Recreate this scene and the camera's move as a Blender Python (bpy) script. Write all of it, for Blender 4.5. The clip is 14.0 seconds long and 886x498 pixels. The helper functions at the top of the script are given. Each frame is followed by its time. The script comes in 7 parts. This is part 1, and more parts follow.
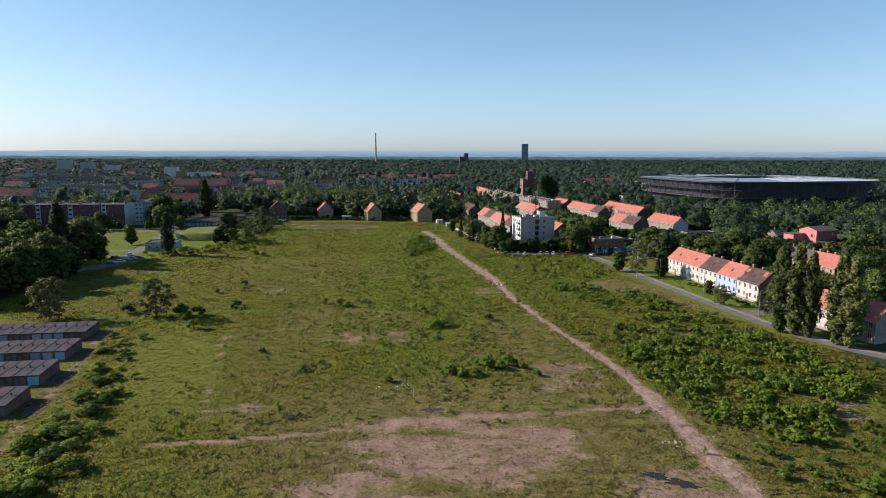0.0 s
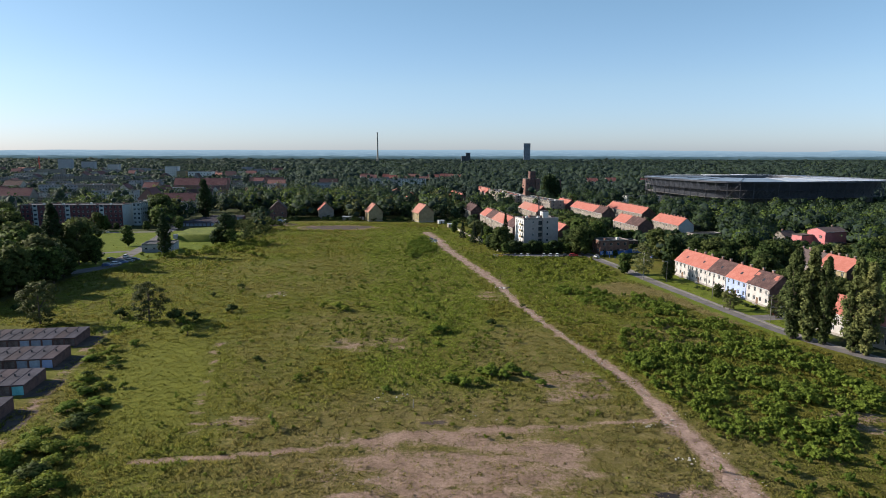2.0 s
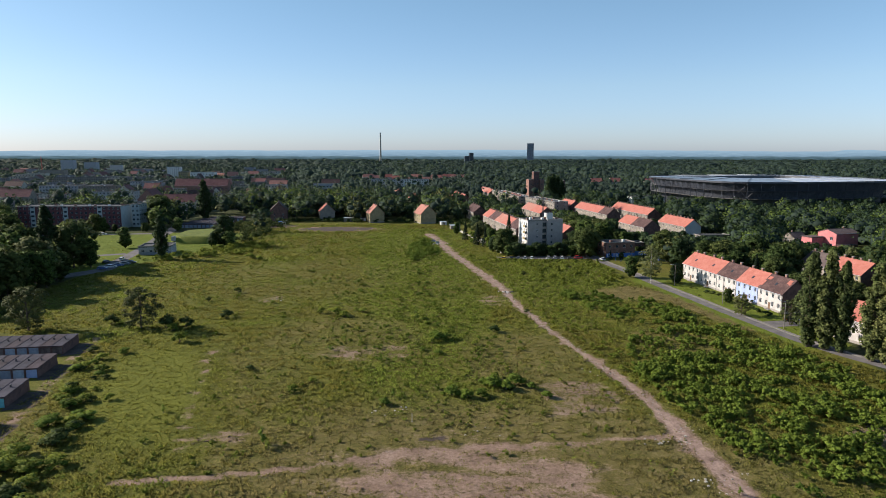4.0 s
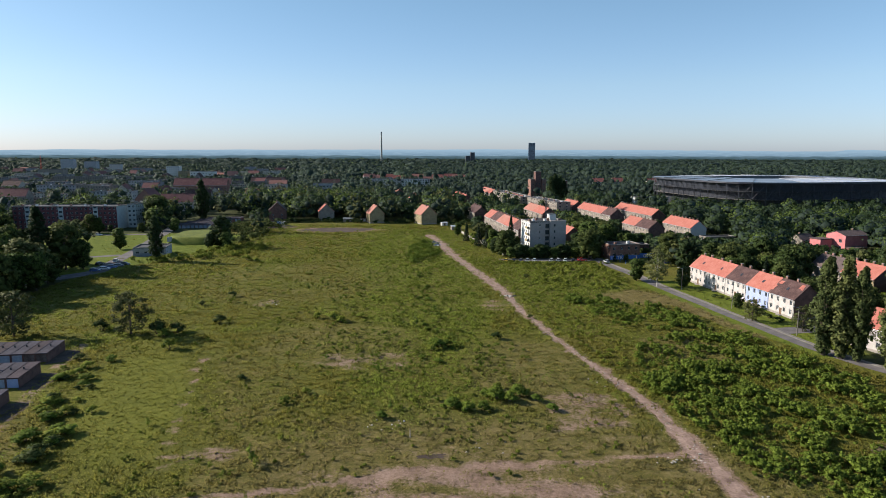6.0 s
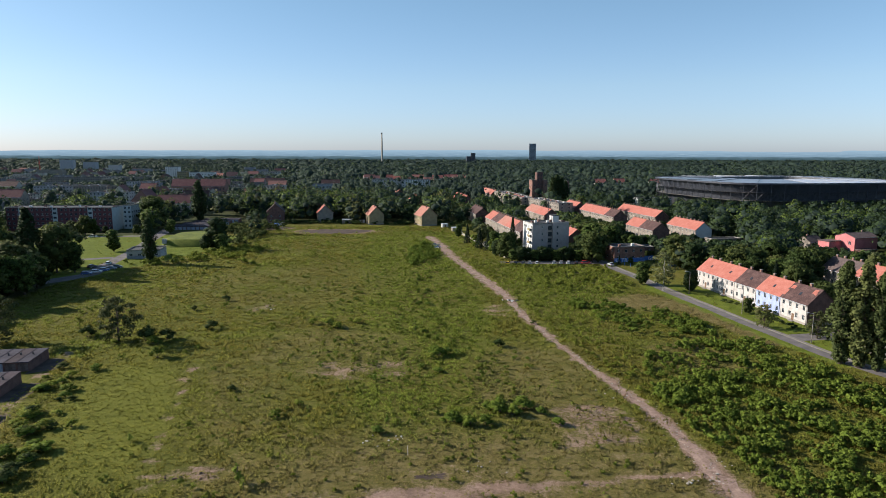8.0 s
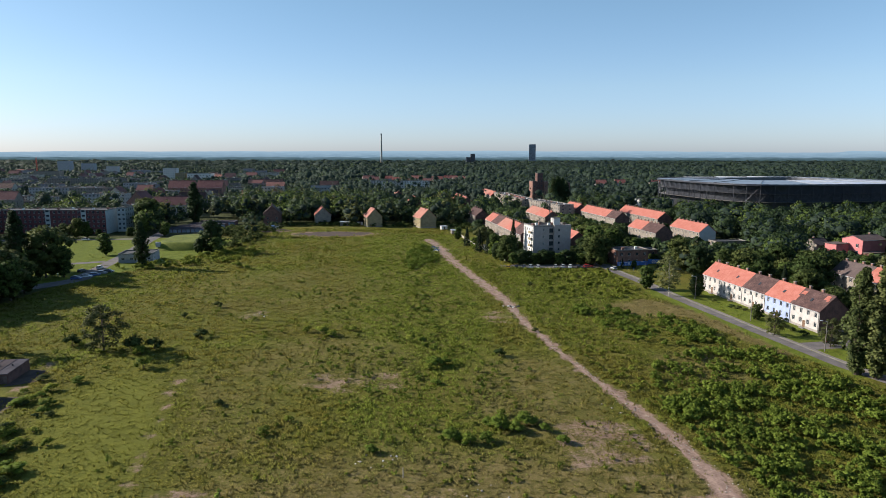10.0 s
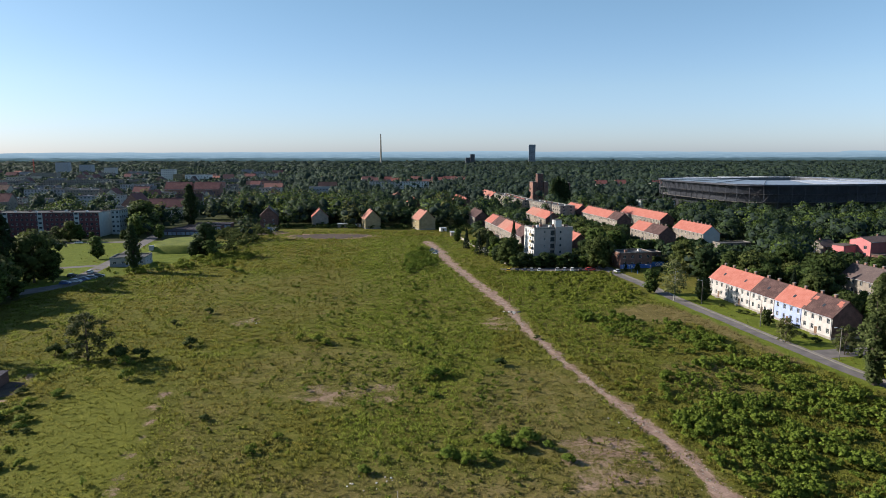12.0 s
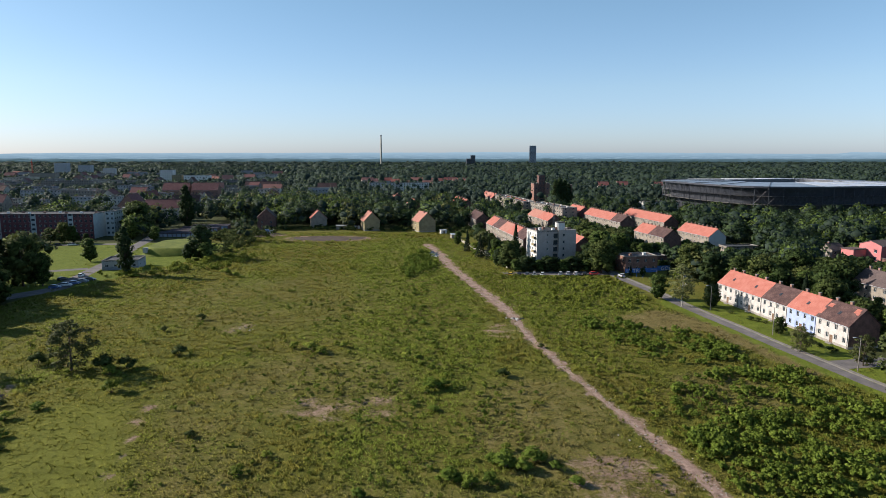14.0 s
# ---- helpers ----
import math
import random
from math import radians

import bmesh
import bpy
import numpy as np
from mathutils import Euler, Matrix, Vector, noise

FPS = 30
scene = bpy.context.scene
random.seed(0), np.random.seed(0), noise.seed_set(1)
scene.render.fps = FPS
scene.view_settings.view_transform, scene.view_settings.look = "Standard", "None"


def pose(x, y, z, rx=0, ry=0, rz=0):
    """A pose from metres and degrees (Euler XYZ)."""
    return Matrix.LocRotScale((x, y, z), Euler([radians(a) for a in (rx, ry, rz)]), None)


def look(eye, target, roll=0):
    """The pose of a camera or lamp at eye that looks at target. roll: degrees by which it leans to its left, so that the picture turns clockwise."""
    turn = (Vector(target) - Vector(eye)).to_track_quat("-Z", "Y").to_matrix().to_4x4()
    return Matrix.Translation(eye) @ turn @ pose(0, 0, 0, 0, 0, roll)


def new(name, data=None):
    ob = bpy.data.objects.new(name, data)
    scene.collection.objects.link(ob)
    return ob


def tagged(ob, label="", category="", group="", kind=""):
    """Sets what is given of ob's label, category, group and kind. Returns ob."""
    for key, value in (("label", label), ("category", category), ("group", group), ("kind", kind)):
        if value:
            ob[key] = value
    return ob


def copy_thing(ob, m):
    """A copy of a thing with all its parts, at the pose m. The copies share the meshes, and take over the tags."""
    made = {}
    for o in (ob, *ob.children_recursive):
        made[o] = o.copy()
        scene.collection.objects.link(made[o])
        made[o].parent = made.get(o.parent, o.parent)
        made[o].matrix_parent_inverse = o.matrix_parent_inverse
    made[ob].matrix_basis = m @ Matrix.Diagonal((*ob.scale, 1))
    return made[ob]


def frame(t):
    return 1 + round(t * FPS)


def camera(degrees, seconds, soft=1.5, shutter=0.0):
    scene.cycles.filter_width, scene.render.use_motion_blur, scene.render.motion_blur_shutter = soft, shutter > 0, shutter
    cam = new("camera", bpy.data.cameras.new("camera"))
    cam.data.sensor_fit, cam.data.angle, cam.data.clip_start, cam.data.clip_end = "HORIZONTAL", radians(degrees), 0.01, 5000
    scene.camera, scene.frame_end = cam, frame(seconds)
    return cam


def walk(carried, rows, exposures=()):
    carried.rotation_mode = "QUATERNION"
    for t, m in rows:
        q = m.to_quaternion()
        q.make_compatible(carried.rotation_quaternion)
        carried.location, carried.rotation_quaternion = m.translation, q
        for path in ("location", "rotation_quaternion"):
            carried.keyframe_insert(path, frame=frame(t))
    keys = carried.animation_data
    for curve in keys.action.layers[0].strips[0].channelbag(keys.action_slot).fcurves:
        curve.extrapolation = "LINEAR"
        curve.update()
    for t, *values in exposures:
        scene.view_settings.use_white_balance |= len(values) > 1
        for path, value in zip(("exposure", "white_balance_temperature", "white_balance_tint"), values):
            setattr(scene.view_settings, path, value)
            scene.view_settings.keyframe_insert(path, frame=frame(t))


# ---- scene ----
cam = camera(71.0, 14.0, soft=0.65)
PATH = [
    (0, (-0.339, 1.876, 49.878), (-0.352, 3.853, 49.572), 0.1),
    (0.5, (-0.351, 3.124, 49.954), (-0.366, 5.1, 49.648), 0.1),
    (1, (-0.362, 4.499, 50.014), (-0.378, 6.475, 49.707), 0.1),
    (1.5, (-0.322, 5.965, 50.081), (-0.34, 7.941, 49.774), 0.1),
    (2, (-0.244, 7.553, 50.142), (-0.263, 9.529, 49.834), 0.1),
    (2.5, (-0.092, 9.165, 50.173), (-0.113, 11.141, 49.866), 0.1),
    (3, (0.068, 10.773, 50.183), (0.043, 12.749, 49.876), 0.1),
    (5.5, (0.365, 18.703, 50.365), (0.332, 20.679, 50.056), 0.0),
    (6, (0.355, 20.358, 50.367), (0.322, 22.333, 50.058), 0.1),
    (6.5, (0.359, 22.047, 50.331), (0.326, 24.023, 50.023), 0.0),
    (7, (0.4, 23.734, 50.26), (0.366, 25.71, 49.953), 0.1),
    (7.5, (0.389, 25.377, 50.192), (0.354, 27.353, 49.885), 0.1),
    (8, (0.374, 27.026, 50.13), (0.339, 29.002, 49.823), 0.1),
    (8.2, (0.39, 27.691, 50.13), (0.353, 29.667, 49.822), 0.3),
    (10.5, (0.688, 35.231, 50.417), (0.654, 37.207, 50.113), -0.0),
    (11, (0.745, 36.849, 50.448), (0.711, 38.825, 50.144), -0.0),
    (11.5, (0.848, 38.483, 50.482), (0.814, 40.46, 50.178), -0.0),
    (12, (0.955, 40.157, 50.485), (0.921, 42.133, 50.182), -0.1),
    (12.5, (0.973, 41.769, 50.503), (0.94, 43.746, 50.201), -0.0),
    (13, (0.958, 43.42, 50.493), (0.924, 45.397, 50.191), -0.1),
    (13.5, (0.938, 45.183, 50.445), (0.904, 47.159, 50.144), -0.0),
    (14, (0.836, 47.011, 50.457), (0.801, 48.988, 50.157), -0.0),
]
walk(cam, [(t, look(eye, target, roll)) for t, eye, target, roll in PATH], exposures=[(0.0, 0.72), (14.0, 0.72)])



# ---- world, sun ----
w = bpy.data.worlds.new("world")
scene.world = w
w.use_nodes = True
nt = w.node_tree
sky = nt.nodes.new("ShaderNodeTexSky")
sky.sky_type = 'NISHITA'
sky.sun_disc = False
sky.sun_elevation = radians(26)
sky.sun_rotation = radians(-77)
sky.altitude = 300
sky.air_density = 1.0
sky.dust_density = 0.5
sky.ozone_density = 2.0
tint = nt.nodes.new("ShaderNodeMix")
tint.data_type, tint.blend_type = 'RGBA', 'MULTIPLY'
tint.inputs[0].default_value = 1.0
wt = nt.nodes.new("ShaderNodeTexCoord")
wz = nt.nodes.new("ShaderNodeSeparateXYZ")
wr = nt.nodes.new("ShaderNodeValToRGB")
for k, (p, c) in enumerate(((0.0, (0.76, 0.91, 1.42)), (0.10, (0.97, 1.06, 1.24)), (0.25, (1.01, 1.15, 1.17)))):
    e = wr.color_ramp.elements[k] if k < 2 else wr.color_ramp.elements.new(p)
    e.position, e.color = p, (*c, 1)
# dims the sky on the sun's side, down to 0.84 of the model
side = nt.nodes.new("ShaderNodeMapRange")
side.interpolation_type = 'SMOOTHSTEP'
for k, v in zip(range(1, 5), (-0.7, 0.3, 0.84, 1.0)):
    side.inputs[k].default_value = v
even = nt.nodes.new("ShaderNodeVectorMath")
even.operation = 'SCALE'
nt.links.new(wt.outputs["Generated"], wz.inputs[0])
nt.links.new(wz.outputs[2], wr.inputs[0])
nt.links.new(wz.outputs[0], side.inputs[0])
nt.links.new(wr.outputs[0], even.inputs[0])
nt.links.new(side.outputs[0], even.inputs[3])
nt.links.new(even.outputs[0], tint.inputs[7])
nt.links.new(sky.outputs[0], tint.inputs[6])
nt.links.new(tint.outputs[2], nt.nodes["Background"].inputs[0])
nt.nodes["Background"].inputs[1].default_value = 0.08
sun = new("sun", bpy.data.lights.new("sun", "SUN"))
sun.data.energy = 5.0
sun.data.angle = radians(0.5)
sun.data.color = (1.0, 0.905, 0.80)
sun.matrix_world = look((-97.0, 22.0, 48.5), (0, 0, 0))

# ---- materials ----
def base_mat(name, rough=0.9, spec=0.2):
    m = bpy.data.materials.new(name)
    m.use_nodes = True
    b = m.node_tree.nodes["Principled BSDF"]
    b.inputs["Roughness"].default_value = rough
    b.inputs["Specular IOR Level"].default_value = spec
    return m, m.node_tree, b


def n_noise(t, scale, detail=4.0, rough=0.6, coord="Object"):
    tc = t.nodes.new("ShaderNodeTexCoord")
    n = t.nodes.new("ShaderNodeTexNoise")
    n.inputs["Scale"].default_value = scale
    n.inputs["Detail"].default_value = detail
    n.inputs["Roughness"].default_value = rough
    t.links.new(tc.outputs[coord], n.inputs["Vector"])
    return n.outputs["Fac"]


def n_ramp(t, fac, stops):
    r = t.nodes.new("ShaderNodeValToRGB")
    e = r.color_ramp.elements
    while len(e) < len(stops):
        e.new(0.5)
    for k, (p, c) in enumerate(stops):
        e[k].position = p
        e[k].color = (*c, 1)
    t.links.new(fac, r.inputs[0])
    return r.outputs[0]


def n_mix(t, fac, a, b, mode="MIX"):
    m = t.nodes.new("ShaderNodeMix")
    m.data_type = 'RGBA'
    m.blend_type = mode
    for sock, v in ((m.inputs[0], fac), (m.inputs[6], a), (m.inputs[7], b)):
        if isinstance(v, (int, float)):
            sock.default_value = v
        elif isinstance(v, tuple):
            sock.default_value = (*v, 1)
        else:
            t.links.new(v, sock)
    return m.outputs[2]


def n_math(t, op, a, b=0.0):
    m = t.nodes.new("ShaderNodeMath")
    m.operation = op
    for sock, v in ((m.inputs[0], a), (m.inputs[1], b)):
        if isinstance(v, (int, float)):
            sock.default_value = v
        else:
            t.links.new(v, sock)
    return m.outputs[0]


def n_bump(t, b, fac, strength=0.4, dist=0.05):
    u = t.nodes.new("ShaderNodeBump")
    u.inputs["Strength"].default_value = strength
    u.inputs["Distance"].default_value = dist
    t.links.new(fac, u.inputs["Height"])
    t.links.new(u.outputs[0], b.inputs["Normal"])


def surface(name, a, b2, scale=1.5, rough=0.9, spec=0.2, fine=12.0, bump=0.3, metal=0.0, rnd=0.0):
    """A weathered surface between two colours, with stains and grain."""
    m, t, b = base_mat(name, rough, spec)
    b.inputs["Metallic"].default_value = metal
    n1, n2 = n_noise(t, scale), n_noise(t, fine, 3)
    f = n_math(t, "ADD", n_math(t, "MULTIPLY", n1, 0.65), n_math(t, "MULTIPLY", n2, 0.35))
    col = n_ramp(t, f, [(0.36, a), (0.62, b2)])
    if rnd:
        oi = t.nodes.new("ShaderNodeObjectInfo")
        hv = t.nodes.new("ShaderNodeHueSaturation")
        t.links.new(n_math(t, "ADD", n_math(t, "MULTIPLY", oi.outputs["Random"], rnd), 1 - rnd / 2), hv.inputs["Value"])
        t.links.new(col, hv.inputs["Color"])
        col = hv.outputs[0]
    t.links.new(col, b.inputs["Base Color"])
    n_bump(t, b, n2, bump, 0.03)
    return m


def foliage(name, dark, light, yellow=0.15, translucent=0.25, gloss=0.08):
    """Leaves: every leaf has a shade of its own, every plant a tint of its own."""
    m, t, b = base_mat(name, 0.8 - gloss * 0.6, gloss)
    geo = t.nodes.new("ShaderNodeNewGeometry")
    oi = t.nodes.new("ShaderNodeObjectInfo")
    col = n_ramp(t, geo.outputs["Random Per Island"], [(0.0, dark), (1.0, light)])
    big = n_noise(t, 0.35, 2)
    col = n_mix(t, n_math(t, "MULTIPLY", big, 0.5), col, dark)
    hv = t.nodes.new("ShaderNodeHueSaturation")
    t.links.new(n_math(t, "ADD", n_math(t, "MULTIPLY", oi.outputs["Random"], -0.05 * yellow / 0.15), 0.503), hv.inputs["Hue"])
    t.links.new(n_math(t, "ADD", n_math(t, "MULTIPLY", oi.outputs["Random"], 0.5), 0.75), hv.inputs["Value"])
    t.links.new(col, hv.inputs["Color"])
    t.links.new(hv.outputs[0], b.inputs["Base Color"])
    tr = t.nodes.new("ShaderNodeBsdfTranslucent")
    t.links.new(hv.outputs[0], tr.inputs[0])
    ms = t.nodes.new("ShaderNodeMixShader")
    ms.inputs[0].default_value = translucent
    t.links.new(b.outputs[0], ms.inputs[1])
    t.links.new(tr.outputs[0], ms.inputs[2])
    t.links.new(ms.outputs[0], t.nodes["Material Output"].inputs[0])
    return m


M_LEAFB = foliage("leaves_linden", (0.050, 0.084, 0.018), (0.122, 0.176, 0.042), yellow=0.05, gloss=0.13)
M_LEAFC = foliage("leaves_dark", (0.022, 0.042, 0.016), (0.056, 0.090, 0.034), yellow=0.05, gloss=0.13)
M_LEAFD = foliage("leaves_olive", (0.056, 0.068, 0.022), (0.124, 0.138, 0.048), yellow=0.05, gloss=0.13)
M_LEAF = foliage("leaves_broad", (0.034, 0.056, 0.017), (0.086, 0.128, 0.036))
M_POPLAR = foliage("leaves_poplar", (0.074, 0.100, 0.033), (0.162, 0.196, 0.070))
# darker poplar green for the lumps: shade inside the crown as colour
M_POPSHADE = foliage("poplar_inner_shade", (0.038, 0.055, 0.019), (0.082, 0.105, 0.038))
M_LOCUST = foliage("leaves_locust", (0.082, 0.130, 0.019), (0.176, 0.246, 0.042), yellow=0.06, translucent=0.35)
M_PALE = foliage("leaves_pale", (0.045, 0.070, 0.026), (0.130, 0.160, 0.070))
# darker leaf greens that paint the shade between the outer leaves
M_LEAFSHADE = foliage("leaf_inner_shade", (0.022, 0.038, 0.011), (0.052, 0.080, 0.022))
M_LOCSHADE = foliage("locust_inner_shade", (0.056, 0.094, 0.013), (0.116, 0.170, 0.026), yellow=0.06, translucent=0.2)
# far leaves and their lumps: distance haze mixed in as extra blue
M_WOODHAZE = foliage("leaves_hazed_woods", (0.024, 0.038, 0.033), (0.050, 0.072, 0.058), yellow=0.05, gloss=0.13)
M_FARSHADE = foliage("hazed_woods_inner_shade", (0.018, 0.031, 0.024), (0.040, 0.060, 0.044), yellow=0.05, gloss=0.13)
M_SPRUCE = foliage("needles", (0.010, 0.020, 0.010), (0.028, 0.045, 0.022))
# a little grey-blue in this green stands for haze too
M_WOODS = foliage("leaves_woods", (0.024, 0.044, 0.020), (0.058, 0.092, 0.036), yellow=0.05, gloss=0.13)
M_WEED = foliage("weeds", (0.122, 0.152, 0.021), (0.230, 0.272, 0.048), yellow=0.04, translucent=0.3)
M_BARK = surface("bark", (0.050, 0.038, 0.028), (0.110, 0.090, 0.070), 3.0, bump=0.8)
M_BIRCH = surface("birch_bark", (0.10, 0.09, 0.08), (0.55, 0.53, 0.48), 2.0)


def grass_material():
    """Blades: fresh, olive or straw-coloured by patches; the patches follow the plan and a noise."""
    m, t, b = base_mat("grass_blades", 0.75, 0.12)
    geo = t.nodes.new("ShaderNodeNewGeometry")
    at = t.nodes.new("ShaderNodeAttribute")
    at.attribute_name = "growth"
    sp = t.nodes.new("ShaderNodeSeparateColor")
    t.links.new(at.outputs["Color"], sp.inputs[0])
    one = geo.outputs["Random Per Island"]
    n1, n2 = n_noise(t, 0.045, 3), n_noise(t, 0.35, 4, 0.65)
    olive = n_ramp(t, one, [(0.0, (0.124, 0.120, 0.019)), (1.0, (0.230, 0.208, 0.042))])
    fresh = n_ramp(t, one, [(0.0, (0.120, 0.158, 0.020)), (1.0, (0.220, 0.266, 0.042))])
    straw = n_ramp(t, one, [(0.0, (0.150, 0.118, 0.044)), (1.0, (0.270, 0.210, 0.092))])
    f = n_math(t, "ADD", n_math(t, "ADD", n1, n_math(t, "MULTIPLY", n2, 0.5)), n_math(t, "MULTIPLY", sp.outputs[1], 0.5))
    col = n_mix(t, n_ramp(t, f, [(0.68, (0, 0, 0)), (0.92, (1, 1, 1))]), olive, fresh)
    g = n_math(t, "ADD", n_math(t, "MULTIPLY", sp.outputs[0], 0.45), n_math(t, "MULTIPLY", n2, 0.8))
    col = n_mix(t, n_ramp(t, g, [(0.50, (0, 0, 0)), (0.78, (0.85, 0.85, 0.85))]), col, straw)
    rich = n_ramp(t, one, [(0.0, (0.126, 0.130, 0.018)), (1.0, (0.216, 0.212, 0.040))])
    col = n_mix(t, n_math(t, "MULTIPLY", sp.outputs[2], n_ramp(t, n2, [(0.35, (0.5, 0.5, 0.5)), (0.6, (1, 1, 1))])), col, rich)
    t.links.new(col, b.inputs["Base Color"])
    tr = t.nodes.new("ShaderNodeBsdfTranslucent")
    t.links.new(col, tr.inputs[0])
    ms = t.nodes.new("ShaderNodeMixShader")
    ms.inputs[0].default_value = 0.35
    t.links.new(b.outputs[0], ms.inputs[1])
    t.links.new(tr.outputs[0], ms.inputs[2])
    t.links.new(ms.outputs[0], t.nodes["Material Output"].inputs[0])
    return m


M_GRASSB = grass_material()


def ground_material():
    m, t, b = base_mat("field_ground", 0.95, 0.1)
    at = t.nodes.new("ShaderNodeAttribute")
    at.attribute_name = "cover"
    sp = t.nodes.new("ShaderNodeSeparateColor")
    t.links.new(at.outputs["Color"], sp.inputs[0])
    n1, n2, n3, n4 = n_noise(t, 0.035, 4), n_noise(t, 0.22, 5, 0.7), n_noise(t, 1.6, 5, 0.75), n_noise(t, 6.0, 3, 0.7)
    f = n_math(t, "ADD", n_math(t, "ADD", n_math(t, "MULTIPLY", n2, 0.34), n_math(t, "MULTIPLY", n3, 0.36)), n_math(t, "MULTIPLY", n4, 0.30))
    grass = n_ramp(t, f, [(0.38, (0.050, 0.047, 0.010)), (0.47, (0.104, 0.095, 0.018)), (0.54, (0.142, 0.125, 0.028)), (0.62, (0.205, 0.165, 0.064))])
    lush = n_ramp(t, f, [(0.38, (0.052, 0.058, 0.010)), (0.50, (0.112, 0.114, 0.018)), (0.62, (0.168, 0.160, 0.034))])
    grass = n_mix(t, n_ramp(t, n1, [(0.38, (0, 0, 0)), (0.53, (1, 1, 1))]), grass, lush)
    dry = n_ramp(t, f, [(0.39, (0.080, 0.066, 0.020)), (0.50, (0.150, 0.120, 0.042)), (0.60, (0.232, 0.184, 0.084))])
    ds = n_math(t, "ADD", at.outputs["Alpha"], n_math(t, "MULTIPLY", n_math(t, "SUBTRACT", f, 0.5), 2.6))
    grass = n_mix(t, n_ramp(t, ds, [(0.30, (0, 0, 0)), (0.75, (1, 1, 1))]), grass, dry)
    rich = n_ramp(t, f, [(0.38, (0.080, 0.088, 0.012)), (0.50, (0.134, 0.140, 0.020)), (0.62, (0.182, 0.180, 0.034))])
    grass = n_mix(t, n_ramp(t, n_math(t, "MULTIPLY", at.outputs["Alpha"], -1.6), [(0.1, (0, 0, 0)), (0.8, (1, 1, 1))]), grass, rich)
    soil = n_ramp(t, f, [(0.38, (0.110, 0.072, 0.050)), (0.50, (0.250, 0.168, 0.122)), (0.62, (0.400, 0.285, 0.220))])
    tcs = t.nodes.new("ShaderNodeTexCoord")
    mps = t.nodes.new("ShaderNodeMapping")
    mps.inputs["Scale"].default_value = (0.09, 0.22, 0.2)
    n5 = t.nodes.new("ShaderNodeTexNoise")
    n5.inputs["Scale"].default_value = 1.0
    n5.inputs["Detail"].default_value = 4
    t.links.new(tcs.outputs["Object"], mps.inputs[0])
    t.links.new(mps.outputs[0], n5.inputs["Vector"])
    edge = n_math(t, "ADD", sp.outputs[0], n_math(t, "MULTIPLY", n_math(t, "SUBTRACT", f, 0.5), 2.4))
    edge = n_math(t, "ADD", edge, n_math(t, "MULTIPLY", n_math(t, "SUBTRACT", n5.outputs["Fac"], 0.5), 1.5))
    col = n_mix(t, n_ramp(t, edge, [(0.36, (0, 0, 0)), (0.64, (1, 1, 1))]), grass, soil)
    floor = n_ramp(t, f, [(0.35, (0.026, 0.034, 0.012)), (0.65, (0.070, 0.078, 0.028))])
    col = n_mix(t, sp.outputs[1], col, floor)
    lawn = n_ramp(t, f, [(0.38, (0.066, 0.086, 0.011)), (0.50, (0.116, 0.146, 0.018)), (0.62, (0.160, 0.180, 0.032))])
    col = n_mix(t, sp.outputs[2], col, lawn)
    t.links.new(col, b.inputs["Base Color"])
    n_bump(t, b, n_math(t, "ADD", n3, n4), 0.8, 0.25)
    return m


M_GROUND = ground_material()
M_TRACK = surface("packed_dirt", (0.14, 0.090, 0.070), (0.36, 0.254, 0.200), 0.5, fine=3.0, bump=0.5)
M_CONC = surface("old_concrete", (0.26, 0.24, 0.20), (0.46, 0.42, 0.36), 0.4, fine=4)
M_ASPH = surface("worn_asphalt", (0.095, 0.087, 0.088), (0.170, 0.155, 0.152), 0.3, fine=8)
M_PAVE = surface("old_pavement", (0.14, 0.128, 0.115), (0.23, 0.212, 0.19), 0.5, fine=5)
M_KERB = surface("kerb_concrete", (0.15, 0.142, 0.132), (0.25, 0.238, 0.222), 0.8)
M_PLASTER = surface("cream_plaster", (0.35, 0.328, 0.316), (0.50, 0.468, 0.446), 0.7, fine=6, bump=0.15)
M_PLASTB = surface("blue_plaster", (0.27, 0.33, 0.53), (0.35, 0.41, 0.61), 0.7, fine=6, bump=0.15)
M_PLASTG = surface("grey_plaster", (0.17, 0.15, 0.13), (0.29, 0.255, 0.215), 0.5, fine=5, bump=0.2)
M_PLASTO = surface("ochre_plaster", (0.21, 0.17, 0.10), (0.31, 0.26, 0.155), 0.5, fine=5, bump=0.2)
M_WHITE = surface("white_paint", (0.50, 0.49, 0.47), (0.62, 0.61, 0.59), 0.5, fine=5, bump=0.1)
M_GREYW = surface("grey_paint", (0.27, 0.275, 0.29), (0.38, 0.385, 0.40), 0.4, fine=4, bump=0.1)
M_PALEW = surface("pale_mint_paint", (0.34, 0.38, 0.39), (0.43, 0.47, 0.475), 0.4, fine=4, bump=0.1)
M_BROWNW = surface("maroon_render", (0.105, 0.042, 0.046), (0.16, 0.068, 0.070), 0.4, fine=4, bump=0.1)
M_BRICK = surface("red_brick", (0.14, 0.078, 0.062), (0.28, 0.160, 0.128), 0.9, fine=9, bump=0.5)
M_BRICKD = surface("dark_brick", (0.075, 0.045, 0.040), (0.17, 0.095, 0.080), 0.7, fine=8, bump=0.5)
M_BLOCKSHADE = surface("shaded_white_paint", (0.30, 0.262, 0.248), (0.38, 0.335, 0.315), 0.5, fine=5, bump=0.1)
M_PINK = surface("pink_plaster", (0.42, 0.145, 0.150), (0.51, 0.195, 0.195), 0.4, fine=4, bump=0.1)
M_STONE = surface("plinth", (0.22, 0.20, 0.18), (0.34, 0.31, 0.28), 1.0)
